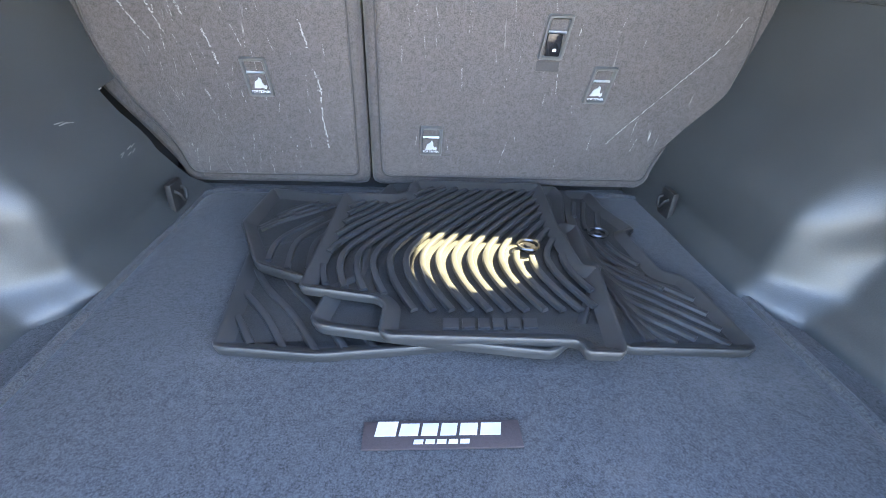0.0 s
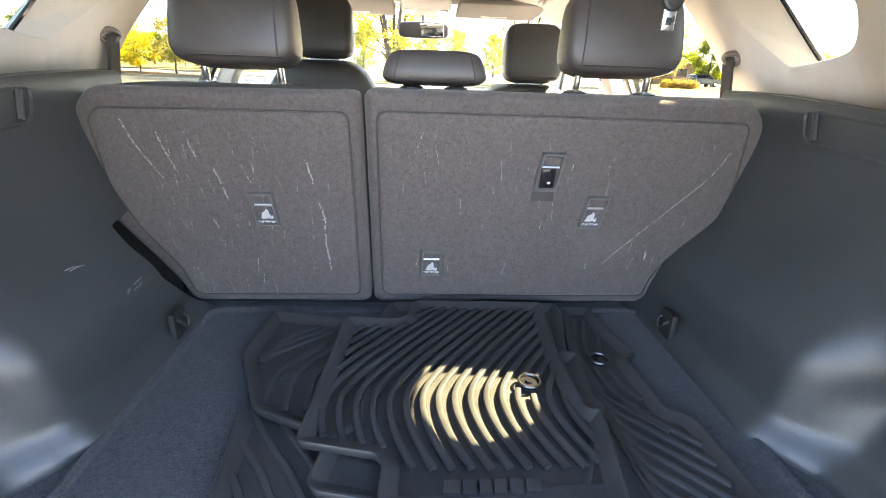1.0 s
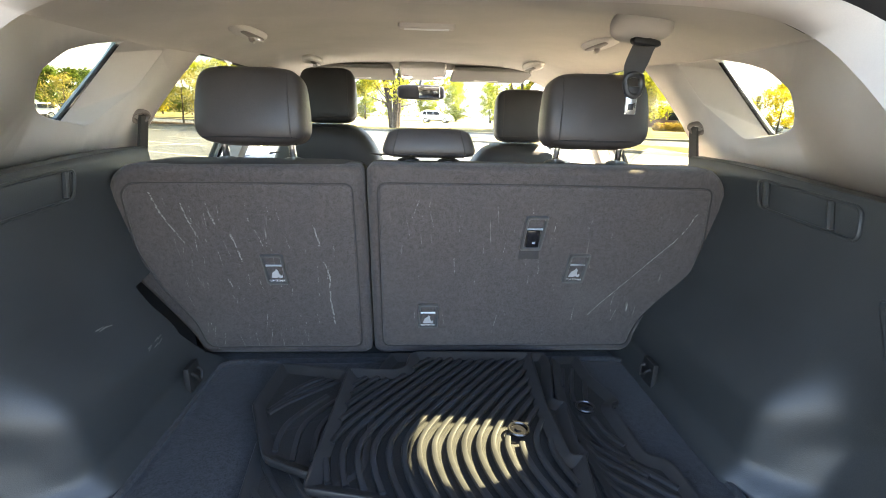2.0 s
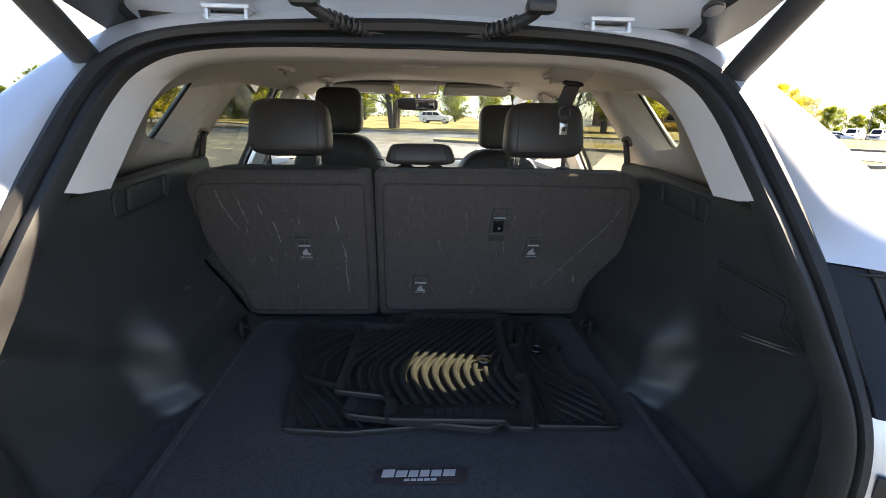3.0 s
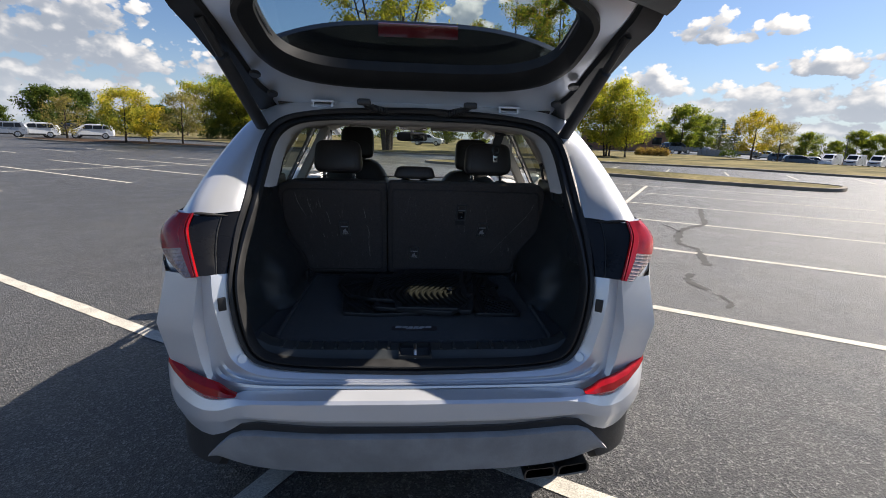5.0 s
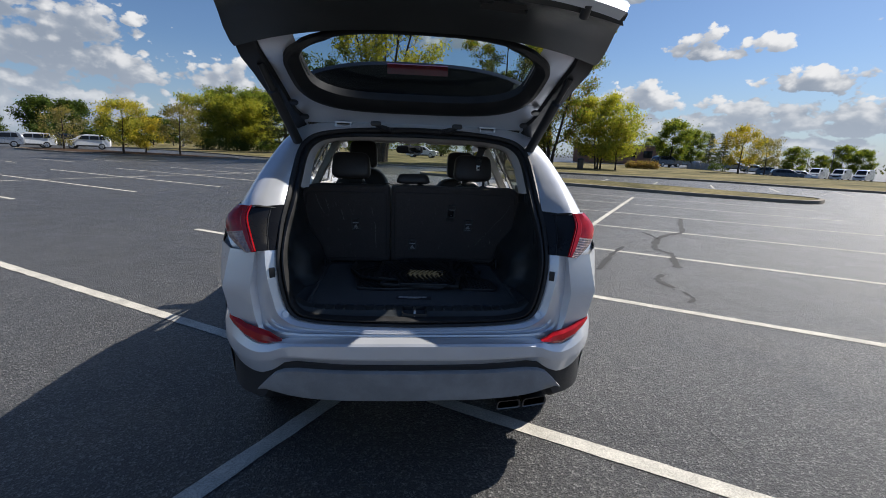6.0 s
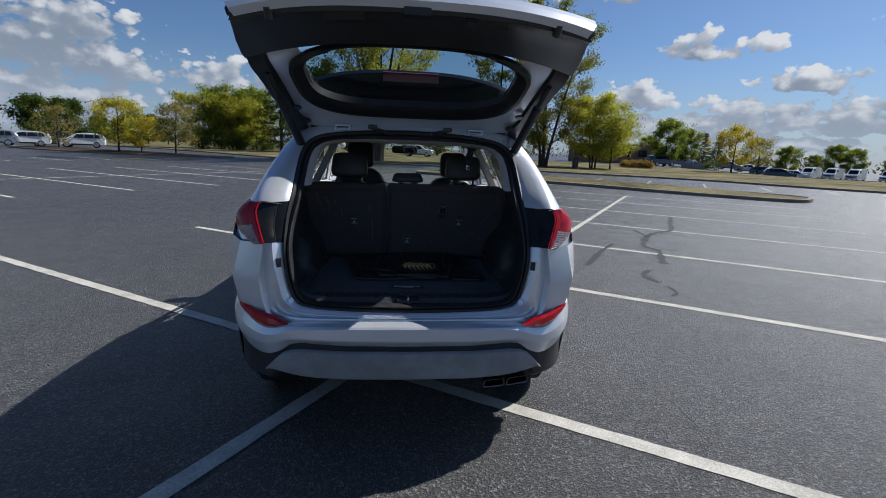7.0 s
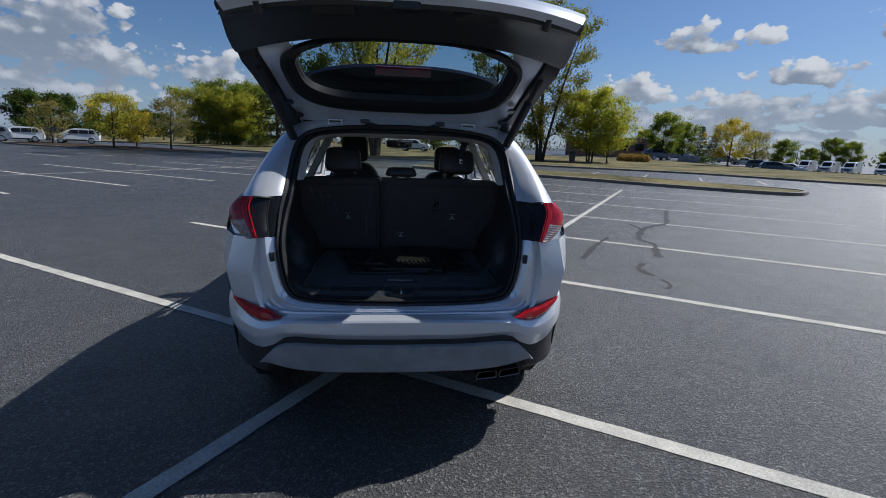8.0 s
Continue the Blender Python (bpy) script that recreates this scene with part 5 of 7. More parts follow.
# dark printed band on the glass at the hinge side is the spoiler seen past it
rows = [[gate_in(k, s, d) for s in (i / 10 for i in range(-10, 11))] for k, d in ((4.3, .04), (4.4, .066), (5.0, .085), (6, .09), (7.2, .085), (8.6, .075), (9.9, .064), (10.25, .05), (10.3, .032))]
rows = [[p if abs(j - 10) < 10 else p for j, p in enumerate(r)] for r in rows]
v, f = loft(rows)
lower = mesh_part("lower_trim", v, f, TRIM, gate, "black plastic lower liftgate trim panel", 40)
for s in (-.40, .40):
    pts = [gate_in(7.6 + dk, s + ds, .094 + dd) for dk, ds, dd in ((-.55, -.12, .004), (-.55, .12, .004), (.55, .12, .004), (.55, -.12, .004), (-.35, -.10, -.02), (-.35, .10, -.02), (.35, .10, -.02), (.35, -.10, -.02))]
    mesh_part("pull_pocket", pts, [(0, 1, 5, 4), (1, 2, 6, 5), (2, 3, 7, 6), (3, 0, 4, 7), (4, 5, 6, 7)], SATIN, gate, "recessed pull handle pocket", 0)
part("close_button", box(gate_in(9.3, .30, .080), (.05, .03, .012), .004), SATIN, gate, "liftgate button")
part("gate_latch", box(gate_in(10.6, 0, .05), (.10, .06, .04), .008), SATIN, gate, "black latch housing")
for s in (-.80, .80):
    part("rubber_stop", tube([gate_in(10.7, s, .02), gate_in(10.7, s, .065)], .016, 12), RUBBER, gate, "black rubber stop")
# round plugs with cords on the painted frame
for s in (-1, 1):
    for c, r in ((Vector((s * .548, .636, 1.612)), .020), (Vector((s * .576, .530, 1.668)), .020)):
        bm = bmesh.new()
        add_disc(bm, c, (0, .45, .89), r, .012, 18, .003)
        part("frame_plug", bm, RUBBER, gate, "round black rubber plug")
    part("plug_cord", tube([(s * .557, .648, 1.612), (s * .565, .69, 1.588), (s * .572, .735, 1.562)], .003, 6), SEALRUB, gate, "thin black cord")
# spoiler with the high brake lamp
spo = [(.775, 1.650, .53), (.66, 1.655, .56), (.54, 1.645, .565), (.44, 1.622, .55)]
top_rows = [[(half * s, y + .07 * abs(s) ** 3, z - .035 * abs(s) ** 3) for s in (i / 12 for i in range(-12, 13))] for y, z, half in spo]
low_rows = [[(half * s * .985, y + .07 * abs(s) ** 3 + .012, z - .028 - .04 * (k == 3) * 0 - .035 * abs(s) ** 3 - lift) for s in (i / 12 for i in range(-12, 13))] for k, ((y, z, half), lift) in enumerate(zip(reversed(spo), (.0, .012, .02, .03)))]
v, f = loft([[opened(p) for p in r] for r in top_rows])
mesh_part("spoiler", v, f, PAINT, gate, "silver painted roof spoiler")
v, f = loft([[opened(p) for p in r] for r in [top_rows[-1]] + low_rows])
under = mesh_part("spoiler_underside", v, f, GLOSS, gate, "gloss black spoiler underside")
brk = [[opened((x, .452 + dy, z)) for x in (-.15, -.10, 0, .10, .15)] for dy, z in ((-.006, 1.612), (-.004, 1.590), (.04, 1.578))]
v, f = loft(brk)
mesh_part("brake_lamp", v, f, DARKRED, gate, "dark red high brake lamp")
# gate lamps and emblem on the outer face
for s in (-1, 1):
    rows = [[gate_in(k, s * q, -.008 - .006 * math.sin(math.pi * t)) for q in (.56, .7, .85, 1.0)] for t, k in ((0, 4.6), (.5, 5.3), (1, 6.2))]
    v, f = loft(rows)
    mesh_part("gate_lamp", v, f, REDLENS, gate, "red tail lamp segment on the liftgate")
emb = spline([gate_in(5.6 + math.sin(a) * .28, math.cos(a) * .095, -.008) for a in (2 * math.pi * j / 16 for j in range(16))], 2, True)
part("emblem", tube(emb + [emb[0]], .006, 6, False), CHROME, gate, "oval chrome emblem")
v = [gate_in(k, s, d) for d in (-.006, .004) for k, s in ((7.6, -.22), (7.6, .22), (9.3, .22), (9.3, -.22))]
mesh_part("number_plate", v, [(0, 1, 2, 3), (4, 5, 6, 7), (0, 1, 5, 4), (1, 2, 6, 5), (2, 3, 7, 6), (3, 0, 4, 7)], WHITEPRINT, gate, "white dealer plate with plain dark bars", 0)
# hinges, wiring boots
for s, x in ((-1, -.368), (1, .368)):
    bm = bmesh.new()
    add_box(bm, (x, .690, 1.594), (.086, .050, .008), .002)
    for dx in (-.036, .036):
        add_box(bm, (x + dx, .690, 1.574), (.007, .040, .046), .002)
    add_box(bm, (x, .672, 1.566), (.066, .010, .016), .003)
    add_tube(bm, [(x - .046, .684, 1.578), (x + .046, .684, 1.578)], .006, 10)
    part("hinge", bm, PAINT, gate, "silver liftgate hinge")
for s in (-1, 1):
    bm = bmesh.new()
    add_tube(bm, spline([(s * .200, .560, 1.588), (s * .188, .585, 1.578), (s * .160, .620, 1.568), (s * .125, .650, 1.560), (s * .075, .668, 1.556)], 8), .0105, 10)
    for i in range(7):
        t = i / 6
        c = Vector((s * .17, .612, 1.571)).lerp(Vector((s * .115, .655, 1.559)), t)
        add_disc(bm, c, (s * -.05, .03, -.01), .0145, .004, 14)
    add_box(bm, (s * .198, .556, 1.588), (.050, .036, .024), .010)
    part("wiring_boot", bm, RUBBER, gate, "ribbed black wiring boot")
# power struts
for s in (-1, 1):
    a, b = Vector((s * .564, .606, 1.456)), gate_in(3.4, s * .93, .050)
    strut = part("lift_strut", tube([a.lerp(b, .02), a.lerp(b, .04), a.lerp(b, .72), a.lerp(b, .73)], [.015, .0225, .0225, .015], 14), SATIN, car, "black powered lift strut")
    part("strut_rod", tube([a.lerp(b, .7), b], .0135, 10), SATIN, strut, "black strut rod")
    bm = bmesh.new()
    bmesh.ops.create_uvsphere(bm, u_segments=12, v_segments=8, radius=.014, matrix=Matrix.Translation(a))
    add_box(bm, a + Vector((-s * .012, .008, .0)), (.03, .02, .03), .004)
    part("ball_joint", bm, STEEL, strut, "steel ball joint")
    bm = bmesh.new()
    add_disc(bm, (s * .540, .640, 1.513), (0, 1, -.4), .013, .012, 14, .002)
    add_tube(bm, spline([(s * .542, .632, 1.51), (s * .556, .615, 1.503), (s * .570, .605, 1.482), (s * .576, .598, 1.465)], 4), .004, 6)
    part("strut_cable", bm, RUBBER, car, "black grommet and strut cable")

# ---------------------------------------------------------------- cargo bay trim
def dense(pts, step=.03):
    out = []
    for i, p in enumerate(pts):
        q = pts[(i + 1) % len(pts)]
        k = max(1, int(math.hypot(q[0] - p[0], q[1] - p[1]) / step))
        out += [(lerp(p[0], q[0], j / k), lerp(p[1], q[1], j / k)) for j in range(k)]
    return out


def side_trim_x(y, z):
    wall = .603 + (z - .75) * .115
    bulge = .070 * smoothstep(y, .60, .70) * (1 - smoothstep(z, .88, 1.03))
    # storage hollow behind the wheel arch, its wall leaning back as it rises
    below = (1.085 - (y - .36) * .70) - z
    hollow = smoothstep(below, -.03, .05) * (1 - smoothstep(y, .640, .665)) * smoothstep(y, .30, .37)
    bulge -= hollow * max(-.012, .014 + .075 * (1 - (y - .36) / .30) - .20 * max(0, below))
    foot = .03 * (1 - smoothstep(z, .75, .80))
    mouth = .045 * (1 - smoothstep(y, .19, .30))
    return wall - bulge - foot - mouth


SCUFF = stuff("pale_scuff", (0.36, 0.345, 0.33), 0.9, 0, 0.3, 60, 0.5, 500)
MARKS = ((.85, .965, .022), (.905, .895, .014), (.935, .900, .016))


def rear_edge(z):
    return table(z, [.74, .80, 1.0, 1.28], [.215, .205, .205, .345])


def belt_drop(y, z):
    """The trim's upper edge falls a little towards the opening."""
    return .030 * (1 - smoothstep(y, .50, 1.12)) * smoothstep(z, 1.0, 1.262)


def trim_at(y, z, side, out=0.0, rise=0.0):
    return (side * (side_trim_x(y, z) + out), y, z + rise - belt_drop(y, z))


for side in (-1, 1):
    rows = []
    for j in range(53):
        z = .742 + (1.262 - .742) * j / 52
        y0 = rear_edge(z)
        y1 = table(z, [.742, .776, .88, .95, .995, 1.012], [1.13, 1.10, 1.005, .992, 1.0, 1.20]) if side < 0 else 1.20
        rows.append([trim_at(lerp(y0, y1, i / 100), z, side) for i in range(101)])
    # rolled upper edge under the pale trim
    for out, rise in ((.004, .006), (.03, .008)):
        rows.append([trim_at(lerp(.345, 1.20, i / 100), 1.262, side, out, rise) for i in range(101)])
    v, f = loft(rows)
    trim = mesh_part("cargo_side_trim", v, f, TRIM, car, "grained black plastic cargo side trim", 50)
    # shallow grab recess with two upright lips
    def on_trim(y, z, out, s=side):
        return Vector((s * (side_trim_x(y, z) - out), y, z - belt_drop(y, z)))

    ring = [on_trim(y, z, .002) for y, z in rounded([(.945, 1.252), (.921, 1.200), (.700, 1.200), (.712, 1.254)], .018)]
    part("recess_edge", tube(ring + [ring[0]], .0035, 6, False), TRIM, trim)
    for y in (.905, .755):
        lip = [on_trim(y + .012 - .016 * k / 5, 1.250 - .045 * k / 5, .004) for k in range(6)]
        part("recess_lip", tube(lip, .0055, 8), TRIM, trim)
    if side > 0:
        # double joint line round the access panel
        for grow in (0, .009):
            figure = rounded([(.642 - grow, 1.128 - grow), (.598 - grow, 1.036), (.566 - grow, 1.000 + grow), (.42 + grow, .992 + grow), (.41 + grow, 1.120 - grow)], .022)
            ring = [on_trim(y, z, .001) for y, z in dense(figure, .02)]
            part("panel_joint", tube(ring + [ring[0]], .0022, 5, False), TRIM, trim)
    if side < 0:
        # pale rub marks left by cargo
        r = random.Random(3)
        for y, z, long in MARKS:
            verts, faces = [], []
            for k in range(3):
                dy, dz, tip_ = r.uniform(-.014, .014), r.uniform(-.006, .006), r.uniform(-.5, .9)
                p = [on_trim(y + dy + e * long, z + dz + e * long * tip_ * .4 + w, .0015) for e, w in ((0, 0), (1, .0006), (1, -.0009), (0, -.0012))]
                faces.append(tuple(range(len(verts), len(verts) + 4)))
                verts += p
            mesh_part("rub_mark", verts, faces, SCUFF, trim, "pale rub mark", 0)
    # tie-down hook near the seat foot
    bm = bmesh.new()
    hx = side * .513
    add_box(bm, (hx + side * .004, .975, .792), (.014, .050, .062), .006)
    add_tube(bm, spline([(hx, .962, .806), (hx - side * .012, .962, .800), (hx - side * .014, .975, .782), (hx - side * .012, .988, .800), (hx, .988, .806)], 4), .0035, 7)
    part("tie_down_hook", bm, SEALRUB, car, "black cargo tie-down hook")
    # plain black block added as the shade in the gap beside the seat
    part("seat_gap_shade", box((side * .655, 1.165, .89), (.15, .05, .32), .01), SATIN, car, "black block standing in for the shade beside the seat")

# cargo well floor under the mat and bay closing pieces
part("cargo_floor", box((0, .74, .707), (1.22, 1.06, .072), .01), CARPET, car, "dark carpeted cargo floor board")
part("rear_crossmember", box((0, .20, .66), (1.14, .12, .09), .02), PAINT, car, "silver body crossmember under the sill")
for side in (-1, 1):
    part("inner_fender", box((side * .775, .75, .86), (.04, 1.0, .40), .015), SATIN, car, "black inner fender")

# pale pillar trims with window openings
INNER_QUARTER = rounded([(.900, 1.372), (.914, 1.346), (.950, 1.334), (1.060, 1.318), (1.180, 1.400), (1.235, 1.485), (1.080, 1.484), (.991, 1.466), (.940, 1.450), (.897, 1.414)], .014)
INNER_REAR = rounded([(1.285, 1.16), (1.283, 1.300), (1.300, 1.352), (1.345, 1.425), (1.405, 1.500), (1.60, 1.505), (1.90, 1.500), (1.90, 1.16)], .02)
INNER_FRONT = rounded([(1.99, 1.16), (1.99, 1.495), (2.26, 1.480), (2.58, 1.355), (3.02, 1.14)], .03)
QUARTER_IN = rounded([(.860, 1.372), (.885, 1.345), (.97, 1.331), (1.020, 1.328), (1.036, 1.338), (1.110, 1.455), (1.130, 1.490), (.985, 1.500), (.895, 1.464), (.860, 1.422)], .01)


def spline2(pts, per=5):
    return [(p.x, p.y) for p in spline([(a, b, 0) for a, b in pts], per)]


for side in (-1, 1):
    def inner(y, z, s=side):
        x = .862 - (z - 1.10) * .515 - .052 - .11 * (1 - smoothstep(y, .34, .80)) * smoothstep(z, 1.26, 1.30) * .55
        return Vector((s * x, y, z))

    plate([(.336, 1.228), (.372, 1.285), (.45, 1.36), (.56, 1.465), (.60, 1.500), (.80, 1.520), (1.5, 1.530), (2.2, 1.515), (2.58, 1.43), (3.15, 1.12), (1.3, 1.12), (1.15, 1.258), (.85, 1.242), (.55, 1.228)], (INNER_QUARTER, INNER_REAR, INNER_FRONT), inner, BEIGE, "pillar_trim", car, "pale grey plastic pillar trim", 0.003, .035)
    a = [inner(y, z) for y, z in INNER_QUARTER]
    b = [Vector((side * (lean(.008)(y, z).x), y, z)) for y, z in QUARTER_IN]
    v, f = loft([a + [a[0]], b + [b[0]]])
    mesh_part("window_reveal", v, f, BEIGE, car, "pale quarter window reveal")
    edge = [Vector((side * lean(.014)(y, z).x, y, z)) for y, z in spline2([(1.128, 1.487), (1.108, 1.455), (1.034, 1.339), (1.022, 1.330), (1.005, 1.329), (.97, 1.334)])]
    part("glass_edge", tube(edge, .0042, 6), GLOSS, car, "black edge of the quarter glass")
    part("door_trim", box((side * .735, 1.75, .93), (.05, 1.5, .44), .02), TRIM, car, "dark door trim")
    part("door_ledge", box((side * .745, 1.75, 1.145), (.10, 1.5, .03), .012), BEIGE, car, "pale window ledge")
    part("centre_pillar", box((side * .668, 1.945, 1.33), (.05, .085, .42), .012, Matrix.Rotation(side * -.475, 4, "Y")), BEIGE, car, "pale centre pillar trim")

# headliner, rolled down over the pillar trims
def pillar_x(y, z):
    return .862 - (z - 1.10) * .515 - .052 - .0605 * (1 - smoothstep(y, .34, .80))


rows = []
for y, half, z in ((.640, .50, 1.500), (.66, .53, 1.503), (.72, .548, 1.506), (.82, .556, 1.507), (.90, .560, 1.508), (.94, .562, 1.513), (.98, .566, 1.522), (1.03, .570, 1.529), (1.15, .573, 1.534), (1.4, .575, 1.538), (1.8, .575, 1.543), (2.2, .560, 1.548), (2.34, .553, 1.546), (2.46, .548, 1.536)):
    low = min(1.484 if y < 1.2 else 1.497, z - .012)
    far_x = pillar_x(y, low) - .010
    ceil = z + .028
    row = []
    for i in range(-20, 21):
        u = math.sin(i / 20 * math.pi / 2)
        row.append((u * far_x, y, low + (ceil - low) * (1 - abs(u) ** 3.6) ** .75))
    rows.append(row)
v, f = loft(rows)
mesh_part("headliner", v, f, LINER, car, "pale beige fabric headliner", 60)
front = rows[-1]
v, f = loft([front, [(x, y + .004, z + .012) for x, y, z in front], [(x * 1.07, y + .006, z + .040) for x, y, z in front]])
mesh_part("windscreen_header", v, f, BEIGE, car, "pale header strip above the windscreen", 60)
# pale surround inside the seal at the top
half_run = [p for p in spline(LINE_A, PER) if p.z > 1.285]
round_run = mirrored(half_run)[:-1] + list(reversed(half_run))
inner_line = [inward(p, .030) + Vector((0, .012, 0)) for p in round_run]
inner_two = [inward(p, .046) + Vector((0, .035, 0)) for p in round_run]
inner_three = [inward(p, .058) + Vector((0, .085, .004)) for p in round_run]
inner_four = []
for p in round_run:
    y = p.y + .15
    if p.z < 1.505:
        z = min(p.z, 1.475)
        inner_four.append(Vector((math.copysign(pillar_x(y, z) + .012, p.x), y, z)))
    else:
        inner_four.append(Vector((p.x * .97, y, table(abs(p.x), [0, .3, .50, .56], [1.560, 1.545, 1.528, 1.500]))))
v, f = loft([inner_line, inner_two, inner_three, inner_four])
mesh_part("opening_trim", v, f, BEIGE, car, "pale moulded trim round the opening", 60)
low_line = [inward(p, .030) + Vector((0, .010, 0)) for p in whole if p.z <= 1.30 and abs(p.x) > .44]
for side in (-1, 1):
    a = [p for p in low_line if p.x * side > 0]
    b = [inward(p, .030) + Vector((0, .05, 0)) for p in a]
    c = [Vector((side * side_trim_x(max(.25, rear_edge(p.z)), max(.745, p.z)), rear_edge(p.z) + .02, max(.745, p.z))) for p in a]
    v, f = loft([a, [p + Vector((-side * .004, .02, 0)) for p in a], c])
    mesh_part("opening_garnish", v, f, TRIM, car, "black plastic edge garnish of the opening", 50)


# ---------------------------------------------------------------- rear seats
def back_y(z):
    return 1.128 - .222 * (z - .74)


def shrunk_plain(ring, s):
    """The figure drawn towards its middle by s."""
    cx, cz = sum(p[0] for p in ring) / len(ring), sum(p[1] for p in ring) / len(ring)
    res = []
    for x, z in ring:
        d = math.hypot(cx - x, cz - z)
        res.append((x + (cx - x) / d * s, z + (cz - z) / d * s))
    return res


def seat_back(outline, panel, name, label):
    """A folding backrest: padded border, carpeted rear panel with a seam."""
    def at(x, z, out):
        return Vector((x, back_y(z) - out, z))

    bm = bmesh.new()
    rings = []
    c = Vector((sum(p[0] for p in outline) / len(outline), sum(p[1] for p in outline) / len(outline)))
    for shrink, out in ((.0, -.09), (.0, -.05), (.0, -.018), (.006, -.006), (.016, .0), (.020, .0)):
        ring = []
        for x, z in outline:
            d = (c - Vector((x, z))).normalized() * shrink
            ring.append(bm.verts.new(at(x + d.x, z + d.y, out)))
        rings.append(ring)
    n = len(outline)
    for a, b in zip(rings, rings[1:]):
        for i in range(n):
            bm.faces.new((a[i], a[(i + 1) % n], b[(i + 1) % n], b[i]))
    # fill the rear face with strips so that it follows the bend
    geom = bmesh.ops.triangle_fill(bm, edges=[e for e in bm.edges if e.verts[0] in rings[-1] and e.verts[1] in rings[-1]], use_beauty=True)
    bm.faces.new(rings[0])
    ob = part(name, bm, SEATBORDER, car, label, 50)
    ob.modifiers.new("even_normals", "WEIGHTED_NORMAL")
    # carpet panel, slightly raised, with a seam groove round it
    bm = bmesh.new()
    rings = []
    c2 = Vector((sum(p[0] for p in panel) / len(panel), sum(p[1] for p in panel) / len(panel)))
    for shrink, out in ((-.002, -.006), (.0, .001), (.004, .0045), (.012, .005)):
        ring = []
        for x, z in panel:
            d = (c2 - Vector((x, z))).normalized() * shrink
            ring.append(bm.verts.new(at(x + d.x, z + d.y, out)))
        rings.append(ring)
    n = len(panel)
    for a, b in zip(rings, rings[1:]):
        for i in range(n):
            bm.faces.new((a[i], a[(i + 1) % n], b[(i + 1) % n], b[i]))
    bmesh.ops.triangle_fill(bm, edges=[e for e in bm.edges if e.verts[0] in rings[-1] and e.verts[1] in rings[-1]], use_beauty=True)
    stitch = [at(x, z, .0015) for x, z in shrunk_plain(panel, -.003)]
    part("panel_seam", tube(stitch + [stitch[0]], .0014, 5, False), SEATEDGE, ob, "dark stitched seam round the back panel")
    part("back_panel", bm, SEATCARPET, ob, "scuffed dark grey carpet back panel", 50).modifiers.new("even_normals", "WEIGHTED_NORMAL")
    return ob


left_out = dense(rounded([(-.1375, .762), (-.1375, 1.252), (-.618, 1.248), (-.660, 1.215), (-.676, 1.10), (-.672, .988), (-.612, .888), (-.570, .813), (-.557, .762)], .022))
left_pan = dense(rounded([(-.163, .790), (-.163, 1.212), (-.612, 1.208), (-.634, 1.185), (-.638, 1.06), (-.607, .959), (-.552, .863), (-.538, .790)], .02))
right_out = dense(rounded([(.540, .762), (.543, .824), (.566, .888), (.612, .930), (.668, .980), (.676, 1.10), (.656, 1.220), (.615, 1.256), (-.1325, 1.256), (-.1325, .762)], .022))
right_pan = dense(rounded([(.520, .790), (.523, .830), (.542, .888), (.632, .970), (.637, 1.085), (.618, 1.212), (-.107, 1.216), (-.107, .790)], .022))
seat_left = seat_back(left_out, left_pan, "rear_seat_back", "narrow folding rear backrest")
seat_right = seat_back(right_out, right_pan, "rear_seat_back", "wide folding rear backrest")


def cushion(c, s, r, m=None, puff=.01, seg=4):
    """A padded block with soft edges and a slightly full face."""
    bm = bmesh.new()
    bmesh.ops.create_cube(bm, size=1, matrix=Matrix.Diagonal((*s, 1)))
    bmesh.ops.subdivide_edges(bm, edges=bm.edges, cuts=3, use_grid_fill=True)
    for v in bm.verts:
        q = [v.co[k] / (s[k] / 2) for k in range(3)]
        for k in range(3):
            if abs(abs(q[k]) - 1) < 1e-4:
                fall = 1
                for j in range(3):
                    if j != k:
                        fall *= 1 - min(1, abs(q[j])) ** 2
                v.co[k] += math.copysign(puff * fall, q[k])
    hard = [e for e in bm.edges if e.calc_face_angle(0) > 1.0]
    bmesh.ops.bevel(bm, geom=hard, offset=r, segments=seg, affect="EDGES", profile=.5)
    bmesh.ops.transform(bm, matrix=Matrix.Translation(c) @ (m or Matrix()), verts=bm.verts)
    return bm


def soft_block(w, d, h, e=4.0, n=32, m=20):
    """A padded block with fully rounded edges, its middle at the origin."""
    def power(x, k):
        return math.copysign(abs(x) ** k, x)

    bm = bmesh.new()
    rings = []
    for j in range(1, m):
        a = -math.pi / 2 + math.pi * j / m
        ring = []
        for i in range(n):
            b = 2 * math.pi * i / n
            ring.append(bm.verts.new((w / 2 * power(math.cos(a), 2 / e) * power(math.cos(b), 2 / e), d / 2 * power(math.cos(a), 2 / e) * power(math.sin(b), 2 / e), h / 2 * power(math.sin(a), 2 / e))))
        rings.append(ring)
    for r, q in zip(rings, rings[1:]):
        for i in range(n):
            bm.faces.new((r[i], r[(i + 1) % n], q[(i + 1) % n], q[i]))
    bm.faces.new(list(reversed(rings[0])))
    bm.faces.new(rings[-1])
    return bm


